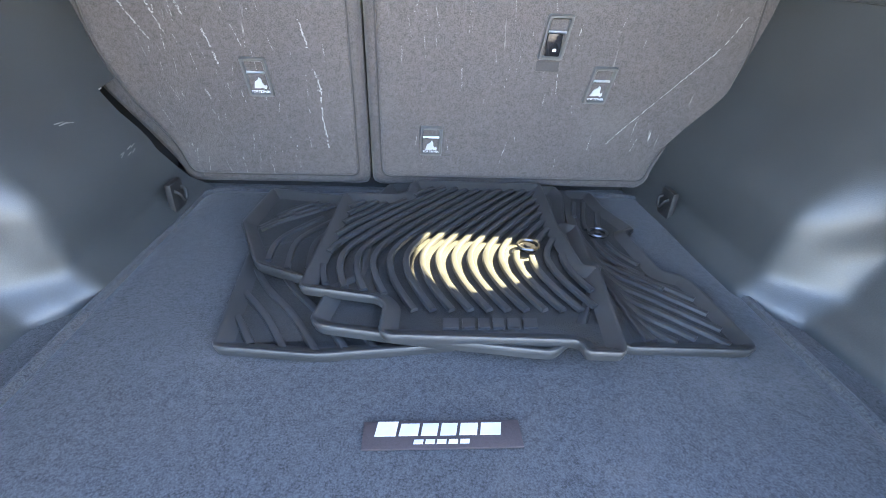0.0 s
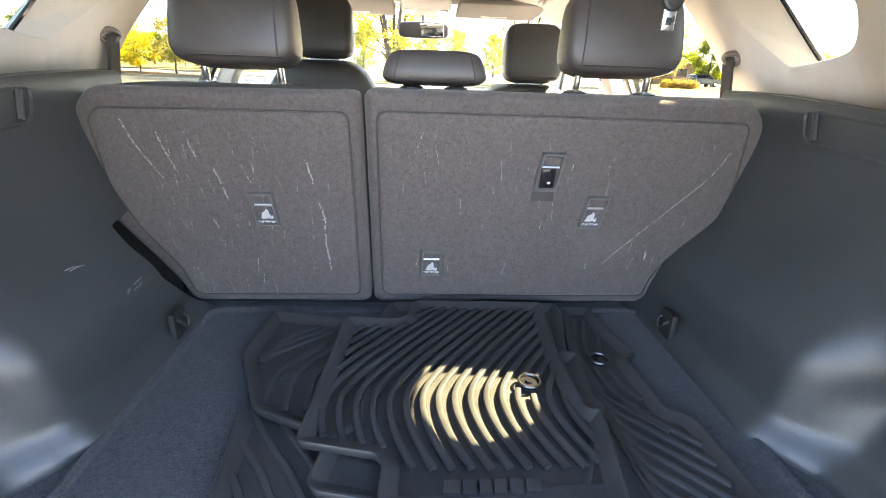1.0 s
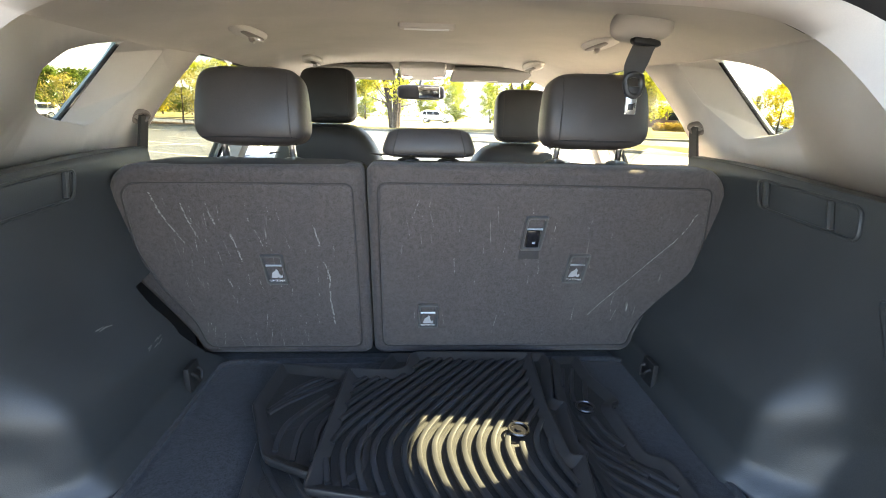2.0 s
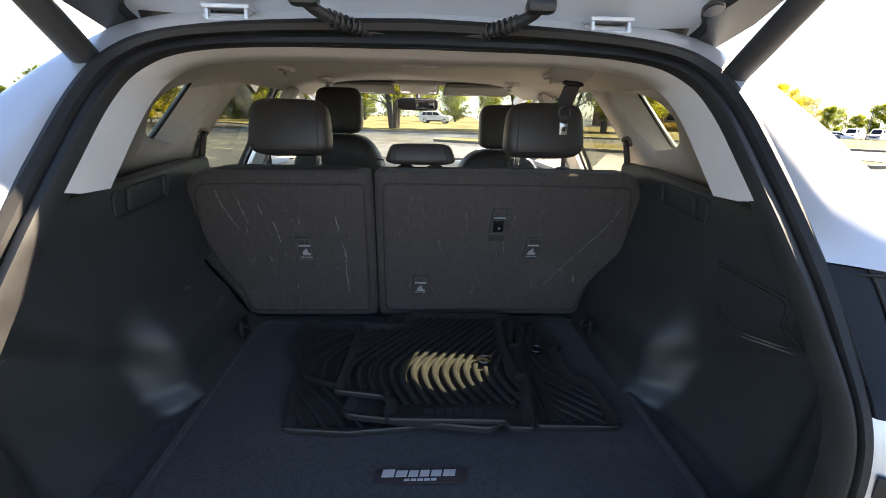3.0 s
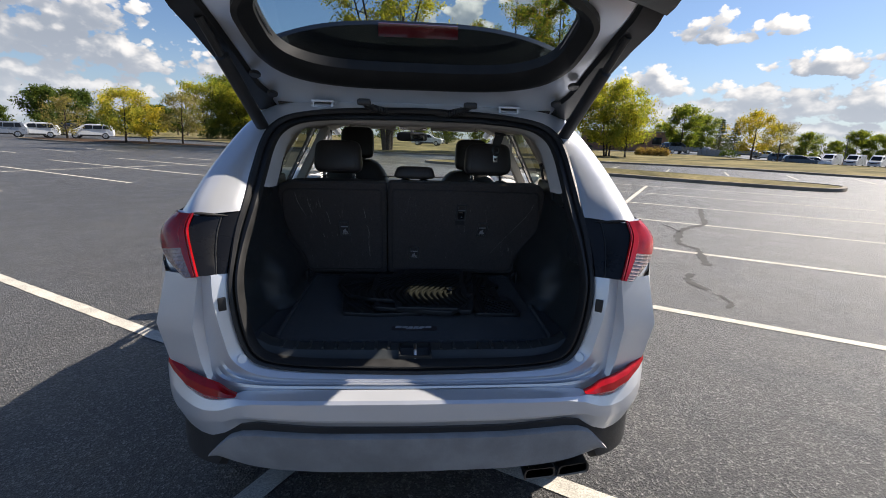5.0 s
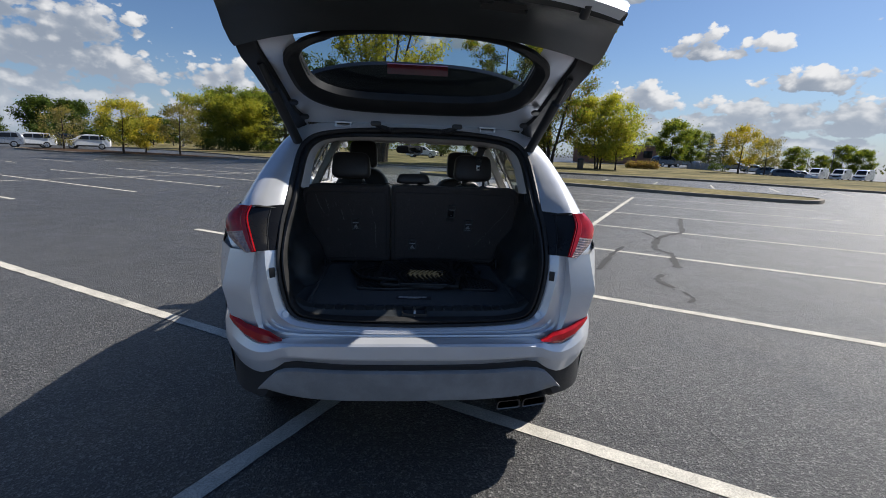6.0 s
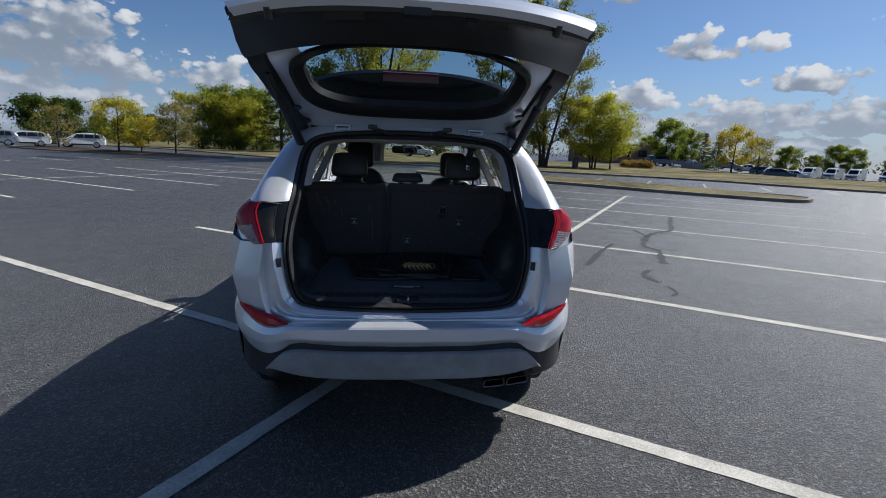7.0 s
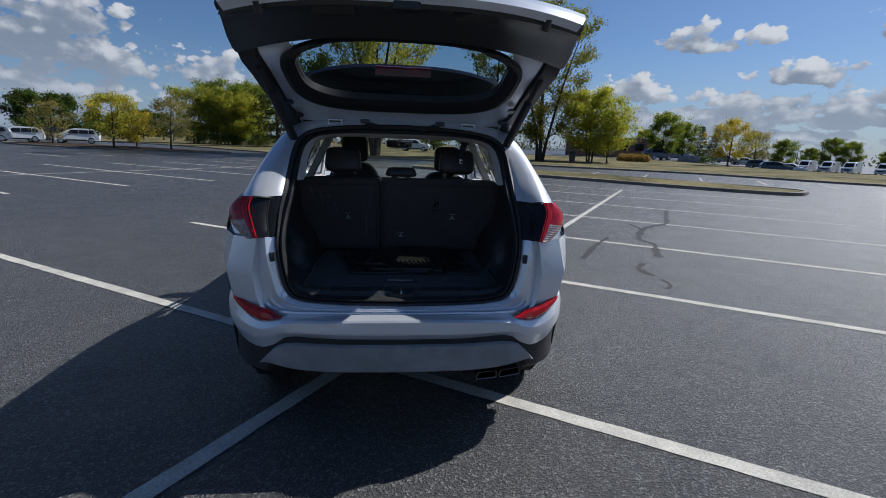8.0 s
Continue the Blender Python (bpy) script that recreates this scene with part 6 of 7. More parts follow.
def headrest(parent, x, y, z, w, h, d, material, posts, foot, tilt=-10, taper=.9, label="", inner=0):
    turn = Matrix.Translation((x, y, z)) @ Matrix.Rotation(radians(tilt), 4, "X")

    def shape(co):
        t = co.z / h + .5
        return Vector((co.x * lerp(1.0, taper, smoothstep(t, .1, 1)), co.y * lerp(1.0, .82, smoothstep(t, .4, 1)), co.z))

    bm = soft_block(w, d, h, 5.0)
    for v in bm.verts:
        v.co = turn @ shape(v.co)
    rest = part("headrest", bm, material, parent, label, 80)
    # stitched seams near the sides and along the foot
    for s in (-1, 1):
        q = .74
        line = []
        for i in range(15):
            a = lerp(-.97, .97, i / 14)
            depth = max(0, 1 - abs(a) ** 5 - q ** 5) ** .2
            line.append(turn @ shape(Vector((s * q * w / 2, -d / 2 * depth - .0006, a * h / 2))))
        if s * x <= 0:
            part("headrest_seam", tube(line, .0014, 5), SEATEDGE, rest)
        if posts:
            part("headrest_post", tube([(x + s * posts, y + .01, foot), (x + s * posts * .98, y, z - h * .40)], .0075, 12), CHROME, parent, "chrome headrest post")
            part("post_guide", tube([(x + s * posts, y + .01, foot - .004), (x + s * posts, y + .01, foot + .008), (x + s * posts, y + .01, foot + .012)], [.026, .024, .014], 14), SATIN, parent, "black headrest guide")
    line = []
    for i in range(21):
        a = lerp(-.84, .84, i / 20)
        depth = max(0, 1 - abs(a) ** 5 - .84 ** 5) ** .2
        line.append(turn @ shape(Vector((a * w / 2, -d / 2 * depth - .0002, -.84 * h / 2))))
    part("headrest_seam", tube(line, .0016, 5), LEATHER2, rest)


headrest(seat_left, -.374, 1.105, 1.362, .232, .158, .11, LEATHER, .073, 1.245, -8, .93, "dark leather headrest raised on chrome posts")
headrest(seat_right, .364, 1.105, 1.367, .234, .158, .11, LEATHER, .073, 1.250, -8, .93, "dark leather headrest raised on chrome posts")
headrest(seat_right, .0, 1.10, 1.294, .208, .062, .09, LEATHER, .045, 1.250, -6, .86, "low dark leather centre headrest")
for ob, x0, x1 in ((seat_left, -.600, -.146), (seat_right, -.126, .605)):
    bm = soft_block(abs(x1 - x0), .13, .05, 6.0)
    bmesh.ops.translate(bm, vec=((x0 + x1) / 2, 1.093, 1.229), verts=bm.verts)
    part("seat_top_bolster", bm, SEATEDGE, ob, "dark fabric top edge", 80)
    part("seat_front", cushion(((x0 + x1) / 2, 1.185, 1.0), (abs(x1 - x0), .10, .44), .03, Matrix.Rotation(radians(12), 4, "X"), .01), LEATHER2, ob, "black leather seat front", 60)
part("rear_bench", cushion((0, 1.42, .74), (1.25, .50, .16), .04, None, .01), LEATHER2, car, "black leather rear bench")


def letters(text, at, size, material, parent, name, label=""):
    """Real lettering as a thin mesh."""
    cu = bpy.data.curves.new(name, "FONT")
    cu.body, cu.size, cu.align_x, cu.extrude = text, size, "CENTER", .0004
    tmp = bpy.data.objects.new(name, cu)
    me = bpy.data.meshes.new_from_object(tmp)
    me.transform(at)
    me.materials.clear()
    me.materials.append(material)
    ob = new(name, me)
    hang(ob, parent)
    bpy.data.objects.remove(tmp)
    return tagged(ob, label)


def tether(parent, x, z, wide=.050, tall=.078, word=True, skew=0.0):
    """A recessed plastic anchor bezel in the seat back."""
    slope = math.atan2(back_y(z + .02) - back_y(z - .02), .04)
    m = Matrix.Translation((x, back_y(z) - .006, z)) @ Matrix.Rotation(-slope, 4, "X")

    def local(a, b, out):
        return m @ Vector((a + skew * b, -out, b))

    rim = rounded([(-wide / 2, -tall / 2), (wide / 2, -tall / 2), (wide / 2, tall / 2), (-wide / 2, tall / 2)], .006)
    rows = []
    for k, out in ((1.0, -.004), (1.0, .004), (.93, .0085), (.80, .0085), (.72, .005), (.69, -.010)):
        rows.append([local(a * k, b * (1 - (1 - k) * wide / tall * 1.0), out) for a, b in rim])
    v, f = loft([r + [r[0]] for r in rows])
    bez = mesh_part("anchor_bezel", v, f, BEZEL, parent, "black plastic child seat anchor bezel")
    bm = bmesh.new()
    for b, h, o in ((tall * .27, tall * .24, -.010), (-tall * .12, tall * .54, -.004)):
        q = m @ Vector((skew * b, .0 - o - .000, b))
        add_box(bm, q, (wide * .74, .003, h), .0008, Matrix.Rotation(-slope, 4, "X"))
    part("anchor_plate", bm, PANEL, parent)
    part("anchor_bar", tube([local(-wide * .36, tall * .12, .001), local(wide * .36, tall * .12, .001)], .0026, 8), STEEL, parent, "steel anchor bar")
    if word:
        pts = [(-.009, -.016), (-.006, -.006), (-.001, -.003), (.001, .001), (.004, -.002), (.004, -.008), (.007, -.013), (.009, -.010), (.010, -.014), (.008, -.017), (.003, -.015), (-.001, -.016)]
        v = [local(a * 1.35, b * 1.3 - .002, .0015) for a, b in pts] + [local(a * 1.35, b * 1.3 - .002, -.002) for a, b in pts]
        n = len(pts)
        mesh_part("anchor_symbol", v, [tuple(range(n)), tuple(range(n, 2 * n))] + [(i, (i + 1) % n, n + (i + 1) % n, n + i) for i in range(n)], PRINT, parent, "pale child seat symbol", 0)
        letters("TOP TETHER", m @ Matrix.Translation((skew * -tall * .34, -.0065, -tall * .375)) @ Matrix.Rotation(math.pi / 2, 4, "X"), .0062, WHITEPRINT, parent, "anchor_lettering", "white printed lettering")


tether(seat_left, -.346, 1.012, skew=-.10)
tether(seat_right, .003, .884, .050, .070, skew=0)
tether(seat_right, .348, 1.017, skew=.12)
tether(seat_right, .236, 1.106, .050, .084, False, skew=.10)
q = Matrix.Translation((.236, back_y(1.106) - .004, 1.100)) @ Matrix.Rotation(-math.atan(-.222), 4, "X")
part("release_latch", box(q @ Vector((-.001, 0, -.008)), (.030, .010, .044), .004, Matrix.Rotation(math.atan(.222), 4, "X")), GLOSS, seat_right, "black pull latch of the backrest")
part("latch_mark", box(q @ Vector((.001, -.006, -.016)), (.007, .002, .005), .0006, Matrix.Rotation(math.atan(.222), 4, "X")), PRINT, seat_right, "pale printed mark")
part("strap_patch", box((.231, back_y(1.052) - .006, 1.052), (.046, .002, .020), .0005), SEATEDGE, seat_right, "pale fabric patch below the release")
part("bare_edge", box((-.664, 1.050, 1.012), (.016, .024, .070), .006, Matrix.Rotation(-.22, 4, "Y")), BEIGE, seat_left, "worn pale corner of the seat edge")


def scuff(parent, pts, width):
    """A pale broken scratch on the carpet."""
    path = spline([(x, back_y(z) - .0062, z) for x, z in pts], 14)
    r = random.Random(int(pts[0][0] * 1000))
    verts, faces, on = [], [], True
    for p, q in zip(path, path[1:]):
        if r.random() < .22:
            on = not on
        if not on and width < .0019:
            continue
        if r.random() < .18:
            continue
        w, u = width * r.uniform(.15, .75), width * r.uniform(.15, .75)
        off = Vector((r.uniform(-.5, .5) * width, 0, 0))
        n = len(verts)
        verts += [p + off + Vector((w, 0, 0)), p + off - Vector((w, 0, 0)), q + off - Vector((u, 0, 0)), q + off + Vector((u, 0, 0))]
        faces.append((n, n + 1, n + 2, n + 3))
    mesh_part("scratch", verts, faces, SCUFF, parent, "pale loading scratch", 0)


scuff(seat_right, [(.600, 1.155), (.575, 1.10), (.53, 1.045), (.48, .985), (.43, .925), (.40, .885)], .0021)
for pts in ([(-.575, 1.19), (-.566, 1.15), (-.548, 1.11), (-.530, 1.075)], [(-.520, 1.17), (-.512, 1.13), (-.50, 1.09)], [(-.465, 1.15), (-.458, 1.12)], [(-.455, .985), (-.448, .965)], [(-.235, 1.03), (-.225, .99), (-.228, .93), (-.222, .86)], [(-.43, 1.10), (-.42, 1.06), (-.415, 1.03)], [(-.25, 1.12), (-.24, 1.07)]):
    scuff(seat_left, pts, .0030)
for pts in ([(-.02, 1.18), (-.035, 1.14)], [(.285, 1.13), (.278, 1.09)], [(-.03, 1.0), (.06, .998)]):
    scuff(seat_right, pts, .0016)

r = random.Random(77)
for k in range(150):
    on_left = k < 95
    x, z = (r.gauss(-.40, .12), r.uniform(.80, 1.18)) if on_left else (r.uniform(-.08, .56), r.uniform(.84, 1.18))
    if on_left and not -.57 < x < -.18:
        continue
    long, lean_ = r.uniform(.008, .045), r.uniform(-.25, .35)
    scuff(seat_left if on_left else seat_right, [(x, z), (x + lean_ * long * .5, z - long * .5), (x + lean_ * long, z - long)], r.choice((.0007, .0009, .0014)))

# ---------------------------------------------------------------- front seats
for x, drop in ((-.385, 0.0), (.385, .062)):
    bm = soft_block(.47, .19, .74, 4.0)
    for v in bm.verts:
        v.co.x *= lerp(1.0, .86, smoothstep(v.co.z, .15, .37))
    bmesh.ops.transform(bm, matrix=Matrix.Translation((x, 2.03, .945 - drop)) @ Matrix.Rotation(radians(8), 4, "X"), verts=bm.verts)
    seat = part("front_seat", bm, LEATHER2, car, "black leather front seat back", 80)
    headrest(seat, x + .01, 1.985, 1.418 - drop, .222, .205, .105, LEATHER2, .05, 1.29 - drop, -8, .95, "black leather front headrest")
    seam = [(x - .22 + .44 * i / 10, 1.915 + .02 * abs(i / 5 - 1) ** 2, 1.215 - drop - .018 * abs(i / 5 - 1) ** 2) for i in range(11)]
    part("seat_seam", tube(seam, .004, 6), SEATEDGE, seat)
    part("seat_cushion", cushion((x, 2.32, .66), (.50, .52, .16), .05, None, .02), LEATHER2, seat, "black leather seat cushion", 60)
part("dashboard", cushion((0, 3.05, .95), (1.40, .42, .26), .08, None, .02), TRIM, car, "dark dashboard", 60)
part("cabin_floor", box((0, 2.2, .46), (1.5, 2.2, .05), .01), CARPET, car, "dark cabin carpet")

# ---------------------------------------------------------------- roof fittings
bm = soft_block(.246, .035, .074, 5.0)
bmesh.ops.translate(bm, vec=(-.008, 2.62, 1.467), verts=bm.verts)
mir = part("rear_view_mirror", bm, SATIN, car, "black interior mirror", 60)
part("mirror_glass", box((-.008, 2.6005, 1.467), (.205, .004, .056), .0015, Matrix.Rotation(radians(3), 4, "X") @ Matrix.Rotation(radians(-20), 4, "Z")), MIRROR, mir, "mirror glass")
part("mirror_stem", tube([(-.008, 2.63, 1.49), (-.004, 2.66, 1.545)], .012, 10), SATIN, mir)
tip = Matrix.Rotation(radians(-10), 4, "X")
con = part("overhead_console", cushion((-.002, 2.34, 1.549), (.208, .23, .034), .016, tip, .004), BEIGE, car, "pale overhead console", 50)
for s in (-1, 1):
    bm = bmesh.new()
    add_disc(bm, (s * .072, 2.37, 1.527), (0, .17, 1), .026, .010, 18, .003)
    part("map_lamp", bm, CLEARLENS, con, "clear round map lamp")
part("console_hatch", box((-.002, 2.37, 1.527), (.072, .075, .010), .005, tip), BEIGE, con, "pale console switch panel")
for s in (-1, 1):
    vis = part("sun_visor", cushion((s * .322, 2.385, 1.541), (.37, .26, .020), .008, Matrix.Rotation(radians(-7), 4, "X"), .003), VISOR, car, "pale grey folded sun visor", 50)
    part("visor_label", box((s * .31, 2.42, 1.5262), (.12, .10, .003), .0008, Matrix.Rotation(radians(-7), 4, "X")), BEIGE, vis, "pale warning label")
for s in (-1, 1):
    for y, x in ((1.335, .447), (1.98, .425)):
        bm = soft_block(.062, .215, .036, 2.6, 24, 12)
        bmesh.ops.translate(bm, vec=(s * (x + .004), y, 1.549), verts=bm.verts)
        hold = part("grab_handle", bm, BEIGE, car, "pale folding grab handle", 80)
        # no hollow is cut: a darker solid inset gives the finger slot's shade
        slot = soft_block(.030, .16, .012, 2.4, 20, 10)
        bmesh.ops.translate(slot, vec=(s * (x - .006), y, 1.537), verts=slot.verts)
        part("recess_shade", slot, GUIDE, hold, "dark inset coloured as the shade of a finger recess", 80)
        bm = tube([(s * (x - .003), y, 1.538), (s * (x - .006), y - .004, 1.524), (s * (x - .012), y - .008, 1.520)], [.008, .007, .004], 8)
        part("coat_hook", bm, BEIGE, hold, "pale coat hook")
lamp = part("cargo_lamp", cushion((-.005, 1.27, 1.561), (.135, .040, .014), .005, None, .002), BEIGE, car, "pale roof lamp housing")
part("lamp_lens", box((-.005, 1.27, 1.5545), (.11, .022, .005), .002), WHITEPRINT, lamp, "white lamp lens")

# centre belt stowed from the roof
bm = soft_block(.11, .09, .060, 2.6)
bmesh.ops.translate(bm, vec=(.392, .975, 1.524), verts=bm.verts)
part("belt_housing", bm, LINER, car, "padded headliner bulge over the belt reel", 80)
belt = part("roof_belt", tube([(.393, .952, 1.500), (.393, .951, 1.488)], .004, 6), WEB, car, "dark webbing belt hanging from the roof")
top, low = Vector((.392, .950, 1.490)), Vector((.374, .946, 1.428))
side_way = Vector((.93, -.36, .12)).normalized() * .0215
thick_way = Vector((.36, .93, 0)).normalized() * .003
rows = []
for i in range(7):
    c = top.lerp(low, i / 6) + Vector((0, .006 * math.sin(i / 6 * math.pi), 0))
    w = side_way * lerp(1.0, .74, smoothstep(i / 6, .5, 1))
    rows.append([c - w - thick_way, c + w - thick_way, c + w + thick_way, c - w + thick_way, c - w - thick_way])
v, f = loft(rows)
mesh_part("webbing", v, f, WEB, belt, "dark woven webbing")
part("belt_mouth", cushion((.392, .950, 1.492), (.052, .020, .012), .005, Matrix.Rotation(.12, 4, "Y"), .002), SATIN, belt, "black belt outlet")
bm = bmesh.new()
add_tube(bm, spline([(.359, .940, 1.424), (.366, .938, 1.434), (.384, .938, 1.433), (.390, .940, 1.420), (.384, .938, 1.400), (.366, .938, 1.401)], 4, True) + [(.359, .940, 1.424)], .006, 8, False)
add_box(bm, (.3745, .940, 1.405), (.026, .012, .020), .004)
part("belt_buckle", bm, SATIN, belt, "black belt tongue grip")
part("belt_tongue", box((.3735, .938, 1.381), (.021, .003, .034), .003), STEEL, belt, "steel belt tongue")
part("tongue_slot", box((.3735, .9362, 1.378), (.010, .002, .011), .0008), SATIN, belt)
for s in (-1, 1):
    ring = spline([(s * .692, 1.205, 1.338), (s * .680, 1.214, 1.348), (s * .672, 1.232, 1.346), (s * .676, 1.248, 1.338), (s * .686, 1.240, 1.326), (s * .692, 1.220, 1.326)], 4, True)
    guide = part("belt_guide", tube(ring + [ring[0]], .006, 8, False), GUIDE, car, "grey-brown plastic belt guide on the pillar")
    rows = []
    for i in range(9):
        t = i / 8
        c = Vector((s * lerp(.679, .722, t), lerp(1.235, 1.262, t), lerp(1.340, 1.185, t)))
        w = Vector((s * .008, .9, .1)).normalized() * lerp(.017, .021, t)
        k = Vector((s * .003, 0, .001))
        rows.append([c - w - k, c + w - k, c + w + k, c - w + k, c - w - k])
    v, f = loft(rows)
    mesh_part("shoulder_belt", v, f, WEB, guide, "dark shoulder belt webbing")

# ---------------------------------------------------------------- cargo mat
mat_root = thing("cargo_mat", (0, .7, .737), "dark blue-grey carpet cargo mat with a sewn badge", "cargo mat")
out = dense(rounded([(-.500, .305), (.512, .305), (.528, 1.108), (-.512, 1.108)], .06, 6), .05)


def carpet_sheet():
    us = [i / 40 for i in range(41)]
    rows = []
    for j in range(41):
        v_ = j / 40
        rows.append([(lerp(lerp(-.500, -.512, v_), lerp(.512, .528, v_), u), lerp(.305, 1.108, v_), .750 + .0012 * math.sin(u * 19 + v_ * 7) * math.sin(v_ * 13)) for u in us])
    v, f = loft(rows)
    return v, f


v, f = carpet_sheet()
pile = solid(mesh_part("carpet", v, f, CARPET, mat_root, "dark blue-grey cut pile", 60), .012, -1)
ring = [(x, y, .750) for x, y in out]
part("bound_edge", tube(ring + [ring[0]], .0085, 8, False), CARPET, mat_root, "rolled carpet mat edge")
badge = part("badge", box((0, .416, .7535), (.174, .036, .003), .001), BADGEBG, mat_root, "dark woven badge with plain pale shapes")


def slanted(parent, x0, y0, x1, y1, z, slant, material, name, label, thick=.0012):
    pts = [(x0, y0), (x1, y0), (x1 + slant, y1), (x0 + slant, y1)]
    v = [(x, y, z + t) for t in (0, thick) for x, y in pts]
    return mesh_part(name, v, [(0, 1, 2, 3), (4, 5, 6, 7), (0, 1, 5, 4), (1, 2, 6, 5), (2, 3, 7, 6), (3, 0, 4, 7)], material, parent, label, 0)


x = -.074
for k, w in enumerate((.026, .024, .021, .021, .023, .026)):
    slanted(badge, x, .4135, x + w - .0035, .4290 + (.003 if k == 0 else 0), .7552, .003, PRINT, "badge_shape", "plain pale slanted shape")
    x += w
for k in range(5):
    slanted(badge, -.032 + k * .0125, .4030, -.022 + k * .0125, .4080, .7552, .001, PRINT, "badge_bar", "small pale bar")


# ---------------------------------------------------------------- rubber floor mats
def inside(p, ring):
    x, y = p
    hit = False
    n = len(ring)
    for i in range(n):
        (x0, y0), (x1, y1) = ring[i], ring[(i + 1) % n]
        if (y0 > y) != (y1 > y) and x < (x1 - x0) * (y - y0) / (y1 - y0) + x0:
            hit = not hit
    return hit


def shrunk(ring, s):
    """The figure drawn in by s along its own normals."""
    n = len(ring)
    area = sum(ring[i][0] * ring[(i + 1) % n][1] - ring[(i + 1) % n][0] * ring[i][1] for i in range(n))
    sign = 1 if area > 0 else -1
    res = []
    for i in range(n):
        (ax, ay), (bx, by) = ring[i - 1], ring[(i + 1) % n]
        dx, dy = bx - ax, by - ay
        k = math.hypot(dx, dy) or 1
        res.append((ring[i][0] - sign * dy / k * s, ring[i][1] + sign * dx / k * s))
    return res


def rubber_mat(outline, z, ridges, label, tilt=(0, 0), rim=.018, corner=.014, emblem=None, blank=None, wall=.016, reach=.020):
    """An all-weather mat: a tray with a thin lip and sloping inner walls, and low flat ridges on its floor."""
    cx = sum(p[0] for p in outline) / len(outline)
    cy = sum(p[1] for p in outline) / len(outline)
    root = thing("floor_mat", (cx, cy, z), label, "floor mat", "rubber floor mats")
    ring = dense(rounded(outline, corner, 5), .016)

    def up(x, y, h):
        return Vector((x, y, z + h + (x - cx) * tilt[0] + (y - cy) * tilt[1]))

    rows = []
    for s, h in ((.003, .0), (.0, rim * .5), (-.001, rim - .003), (.0005, rim), (.004, rim + .0004), (.0062, rim - .0012), (.006 + wall * .5, lerp(rim, .006, .5)), (.006 + wall, .0064), (.009 + wall, .0056)):
        rows.append([up(x, y, h) for x, y in shrunk(ring, s)])
    v, f = loft([r + [r[0]] for r in rows])
    mesh_part("rim", v, f, RUBBER, root, "raised rubber lip with a sloping inner wall", 50)
    bm = bmesh.new()
    for s, h in ((.003, .0), (.008 + wall, .0058)):
        vs = [bm.verts.new(up(x, y, h)) for x, y in shrunk(ring, s)]
        edges = [bm.edges.new((vs[i], vs[(i + 1) % len(vs)])) for i in range(len(vs))]
        bmesh.ops.triangle_fill(bm, edges=edges, use_beauty=True)
    part("tray", bm, MATFLOOR, root, "thin grained black rubber tray", 0)
    safe = shrunk(ring, reach)
    for path in ridges:
        run = []
        for p in path + [None]:
            good = p is not None and inside(p, safe) and not (blank and blank(p))
            if good:
                run.append(p)
            if not good and len(run) > 4:
                prev = None
                bm = bmesh.new()
                for i, (x, y) in enumerate(run):
                    (ax, ay), (bx, by) = run[max(i - 1, 0)], run[min(i + 1, len(run) - 1)]
                    k = math.hypot(bx - ax, by - ay) or 1
                    nx, ny = -(by - ay) / k, (bx - ax) / k
                    w, h = .0058, .0108
                    q = [bm.verts.new(up(x + nx * o, y + ny * o, hh)) for o, hh in ((-w, .005), (-w * .80, h - .0006), (-w * .55, h), (w * .55, h), (w * .80, h - .0006), (w, .005))]
                    if prev:
                        for a in range(5):
                            bm.faces.new((prev[a], prev[a + 1], q[a + 1], q[a]))
                    else:
                        bm.faces.new(q)
                    prev = q
                bm.faces.new(list(reversed(prev)))
                part("ridge", bm, RUBBER, root, "", 40)
            if not good:
                run = []
    if emblem:
        ex, ey = emblem
        c = up(ex, ey, .011)
        bm = bmesh.new()
        circle = [c + Vector((math.cos(a) * .0185, math.sin(a) * .0185, .002)) for a in (2 * math.pi * j / 24 for j in range(24))]
        add_tube(bm, circle + [circle[0]], .0026, 6, False)
        part("eyelet_ring", bm, BRASS, root, "dark chrome anchor eyelet")
        bm = bmesh.new()
        add_disc(bm, c - Vector((0, 0, .003)), (0, 0, 1), .0165, .006, 20, .001)
        add_disc(bm, c + Vector((0, 0, .001)), (0, 0, 1), .007, .004, 16, .001)
        part("eyelet_cap", bm, GLOSS, root, "black eyelet cap")
    return root, up


def bow(c, vertex, lo, hi, n=60):
    """A ridge that runs straight and slanting at its far end and bends back towards its near end."""
    res = []
    for i in range(n):
        y = lerp(hi, lo, i / (n - 1))
        d = y - vertex
        x = c + (.85 * (math.hypot(d, .075) - .075) if d > 0 else .60 * (math.hypot(d, .105) - .105))
        res.append((x, y))
    return res


def run(*pts):
    """A smooth ridge line through a few places."""
    return [(p.x, p.y) for p in spline([(a, b, 0) for a, b in pts], 8)]


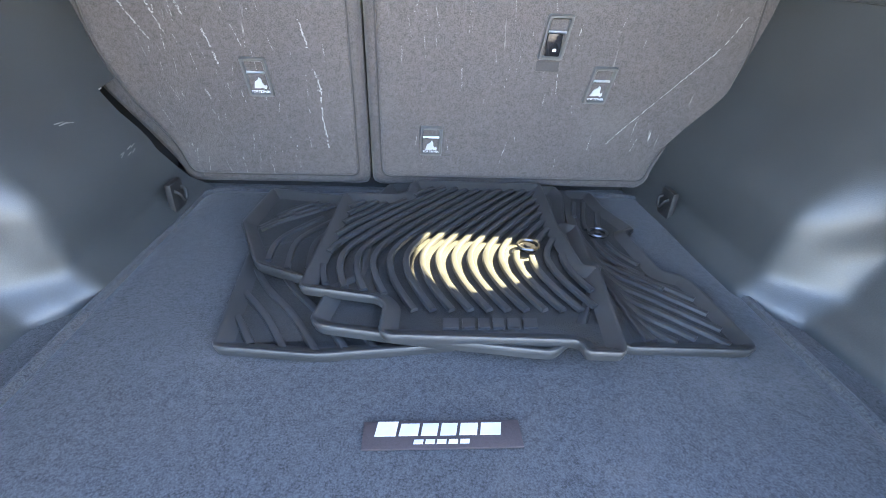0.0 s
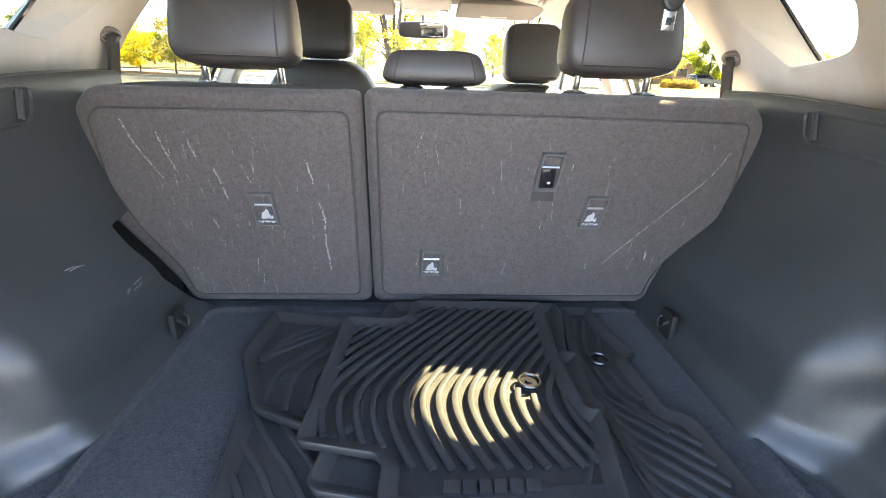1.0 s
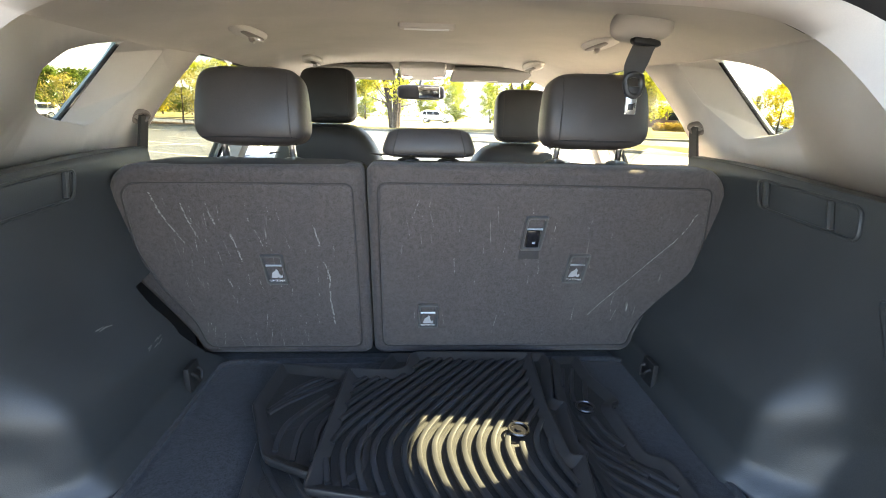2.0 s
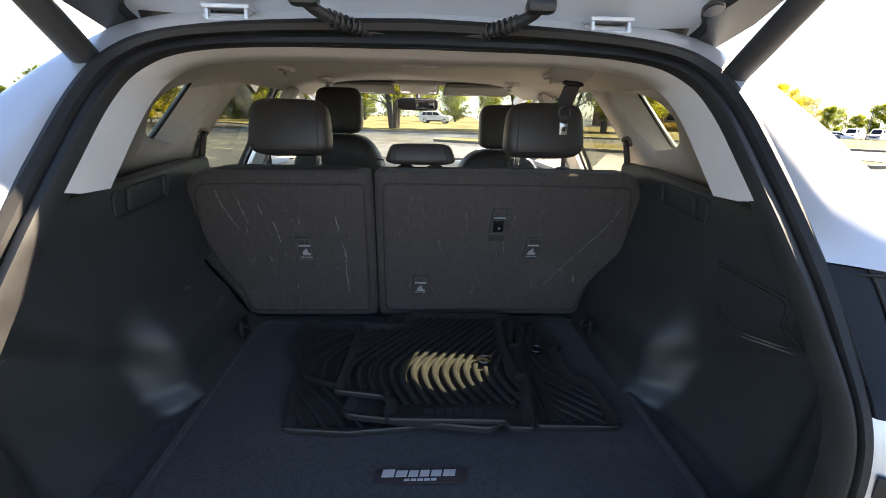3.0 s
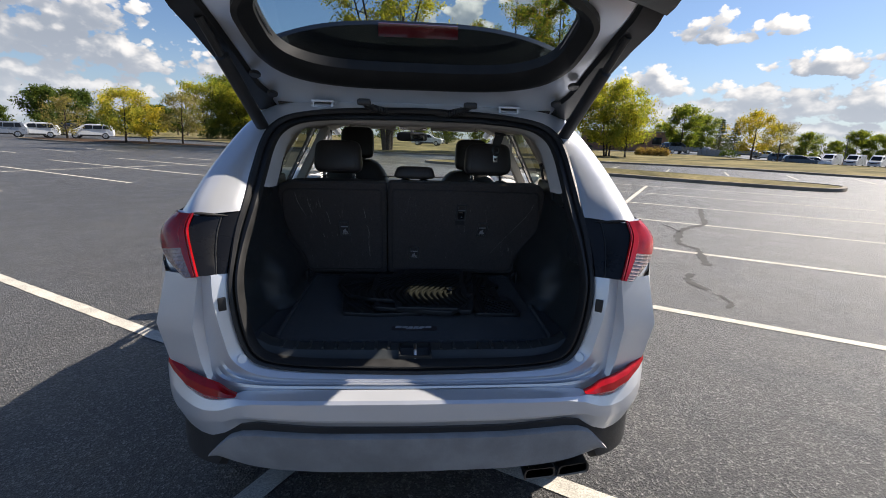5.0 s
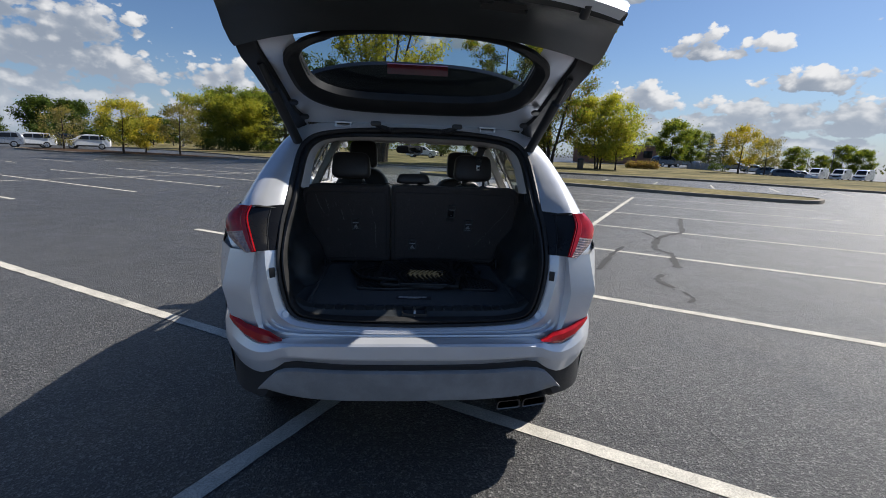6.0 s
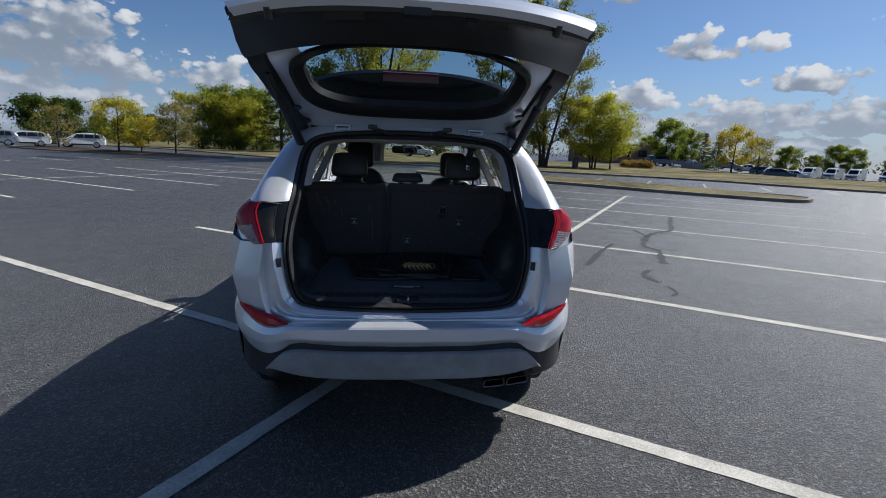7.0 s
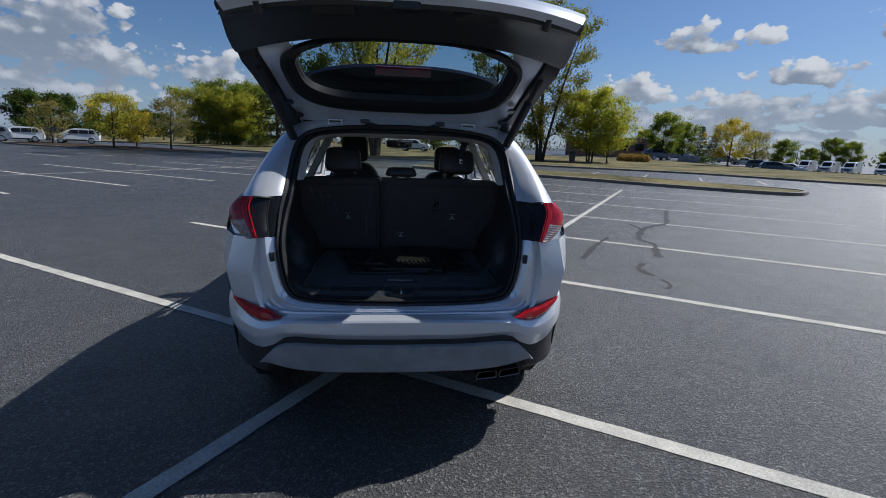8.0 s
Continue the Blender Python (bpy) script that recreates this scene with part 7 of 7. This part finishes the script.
# lowest mats first
rubber_mat([(-.294, .553), (-.284, .545), (-.157, .530), (-.06, .540), (.03, .550), (.06, .80), (-.20, .86), (-.322, .80)], .7505,
           [run((-.345 + k * .040, .765), (-.300 + k * .040, .690), (-.245 + k * .040, .620), (-.200 + k * .040, .545)) for k in range(-2, 8)],
           "black rubber floor mat lowest in the stack", rim=.016, reach=.012)
rubber_mat([(.254, .541), (.428, .533), (.444, .545), (.437, .705), (.427, .726), (.398, .738), (.393, .886), (.420, .900), (.392, 1.000), (.390, 1.098), (.318, 1.098), (.288, .95), (.262, .80)], .7515,
           [run((.288 + k * .0005, .852 - k * .038), (.306, .752 - k * .038), (.352, .698 - k * .038), (.418, .624 - k * .038)) for k in range(-1, 7)]
           + [run((.358, 1.045), (.325, .940), (.318, .850), (.334, .780), (.366, .730)), run((.336, 1.045), (.306, .940), (.300, .850), (.318, .770), (.380, .690)), run((.386, 1.03), (.345, .900), (.348, .820), (.372, .770))],
           "black rubber floor mat lying beside the stack", rim=.015, emblem=(.336, .886), blank=lambda p: (p[0] - .336) ** 2 + (p[1] - .886) ** 2 < .024 ** 2)
rubber_mat([(-.346, 1.052), (-.185, 1.016), (-.13, .90), (-.15, .69), (-.205, .694), (-.292, .736), (-.360, .886)], .7605,
           [run((-.276 + k * .0345, .735), (-.281 + k * .0345, .815), (-.262 + k * .0345, .866), (-.215 + k * .0345, .930)) for k in range(0, 4)]
           + [run((-.345 + .02 * k, .830 + .050 * k), (-.300 + .02 * k, .900 + .042 * k), (-.20 + .02 * k, .985 + .030 * k)) for k in range(3)],
           "black rubber floor mat half under the stack", (0, .01), rim=.018)
rubber_mat([(-.110, 1.028), (-.088, 1.090), (.298, 1.086), (.304, 1.04), (.266, .886), (.290, .880), (.273, .748), (.285, .730), (.20, .56), (.148, .514), (-.05, .546), (-.160, .569), (-.174, .586), (-.160, .662), (-.12, .70)], .7660,
           [], "black rubber floor mat under the top one, its corners showing", rim=.017)
# the top mat
top_ring = [(-.180, 1.000), (-.076, .990), (-.050, 1.004), (-.042, 1.056), (-.028, 1.074), (.258, 1.066), (.241, .861), (.244, .706), (.270, .708), (.238, .512), (.230, .499), (.182, .502), (.180, .524), (-.066, .535), (-.078, .547), (-.075, .602), (-.086, .619), (-.202, .644)]
ridges = [bow(-.152 + k * .0266, .735, .590, 1.06) for k in range(-13, 16)]
top, lift = rubber_mat(top_ring, .7790, ridges, "black rubber floor mat with wavy ridges on top of the stack", (0, .004), rim=.016, emblem=(.168, .780),
                       blank=lambda p: (p[1] < .592 and p[0] > -.085) or (p[0] - .168) ** 2 + (p[1] - .780) ** 2 < .024 ** 2, reach=.019)
x = .006
for k, w in enumerate((.026, .022, .02, .02, .022, .024)):
    pts = [lift(x, .558, .0055), lift(x + w - .005, .558, .0055), lift(x + w - .003, .578, .0055), lift(x + .002, .578, .0055)]
    v = pts + [p + Vector((0, 0, .004)) for p in pts]
    mesh_part("raised_shape", v, [(0, 1, 2, 3), (4, 5, 6, 7), (0, 1, 5, 4), (1, 2, 6, 5), (2, 3, 7, 6), (3, 0, 4, 7)], RUBBER, top, "plain raised rubber shape", 0)
    x += w
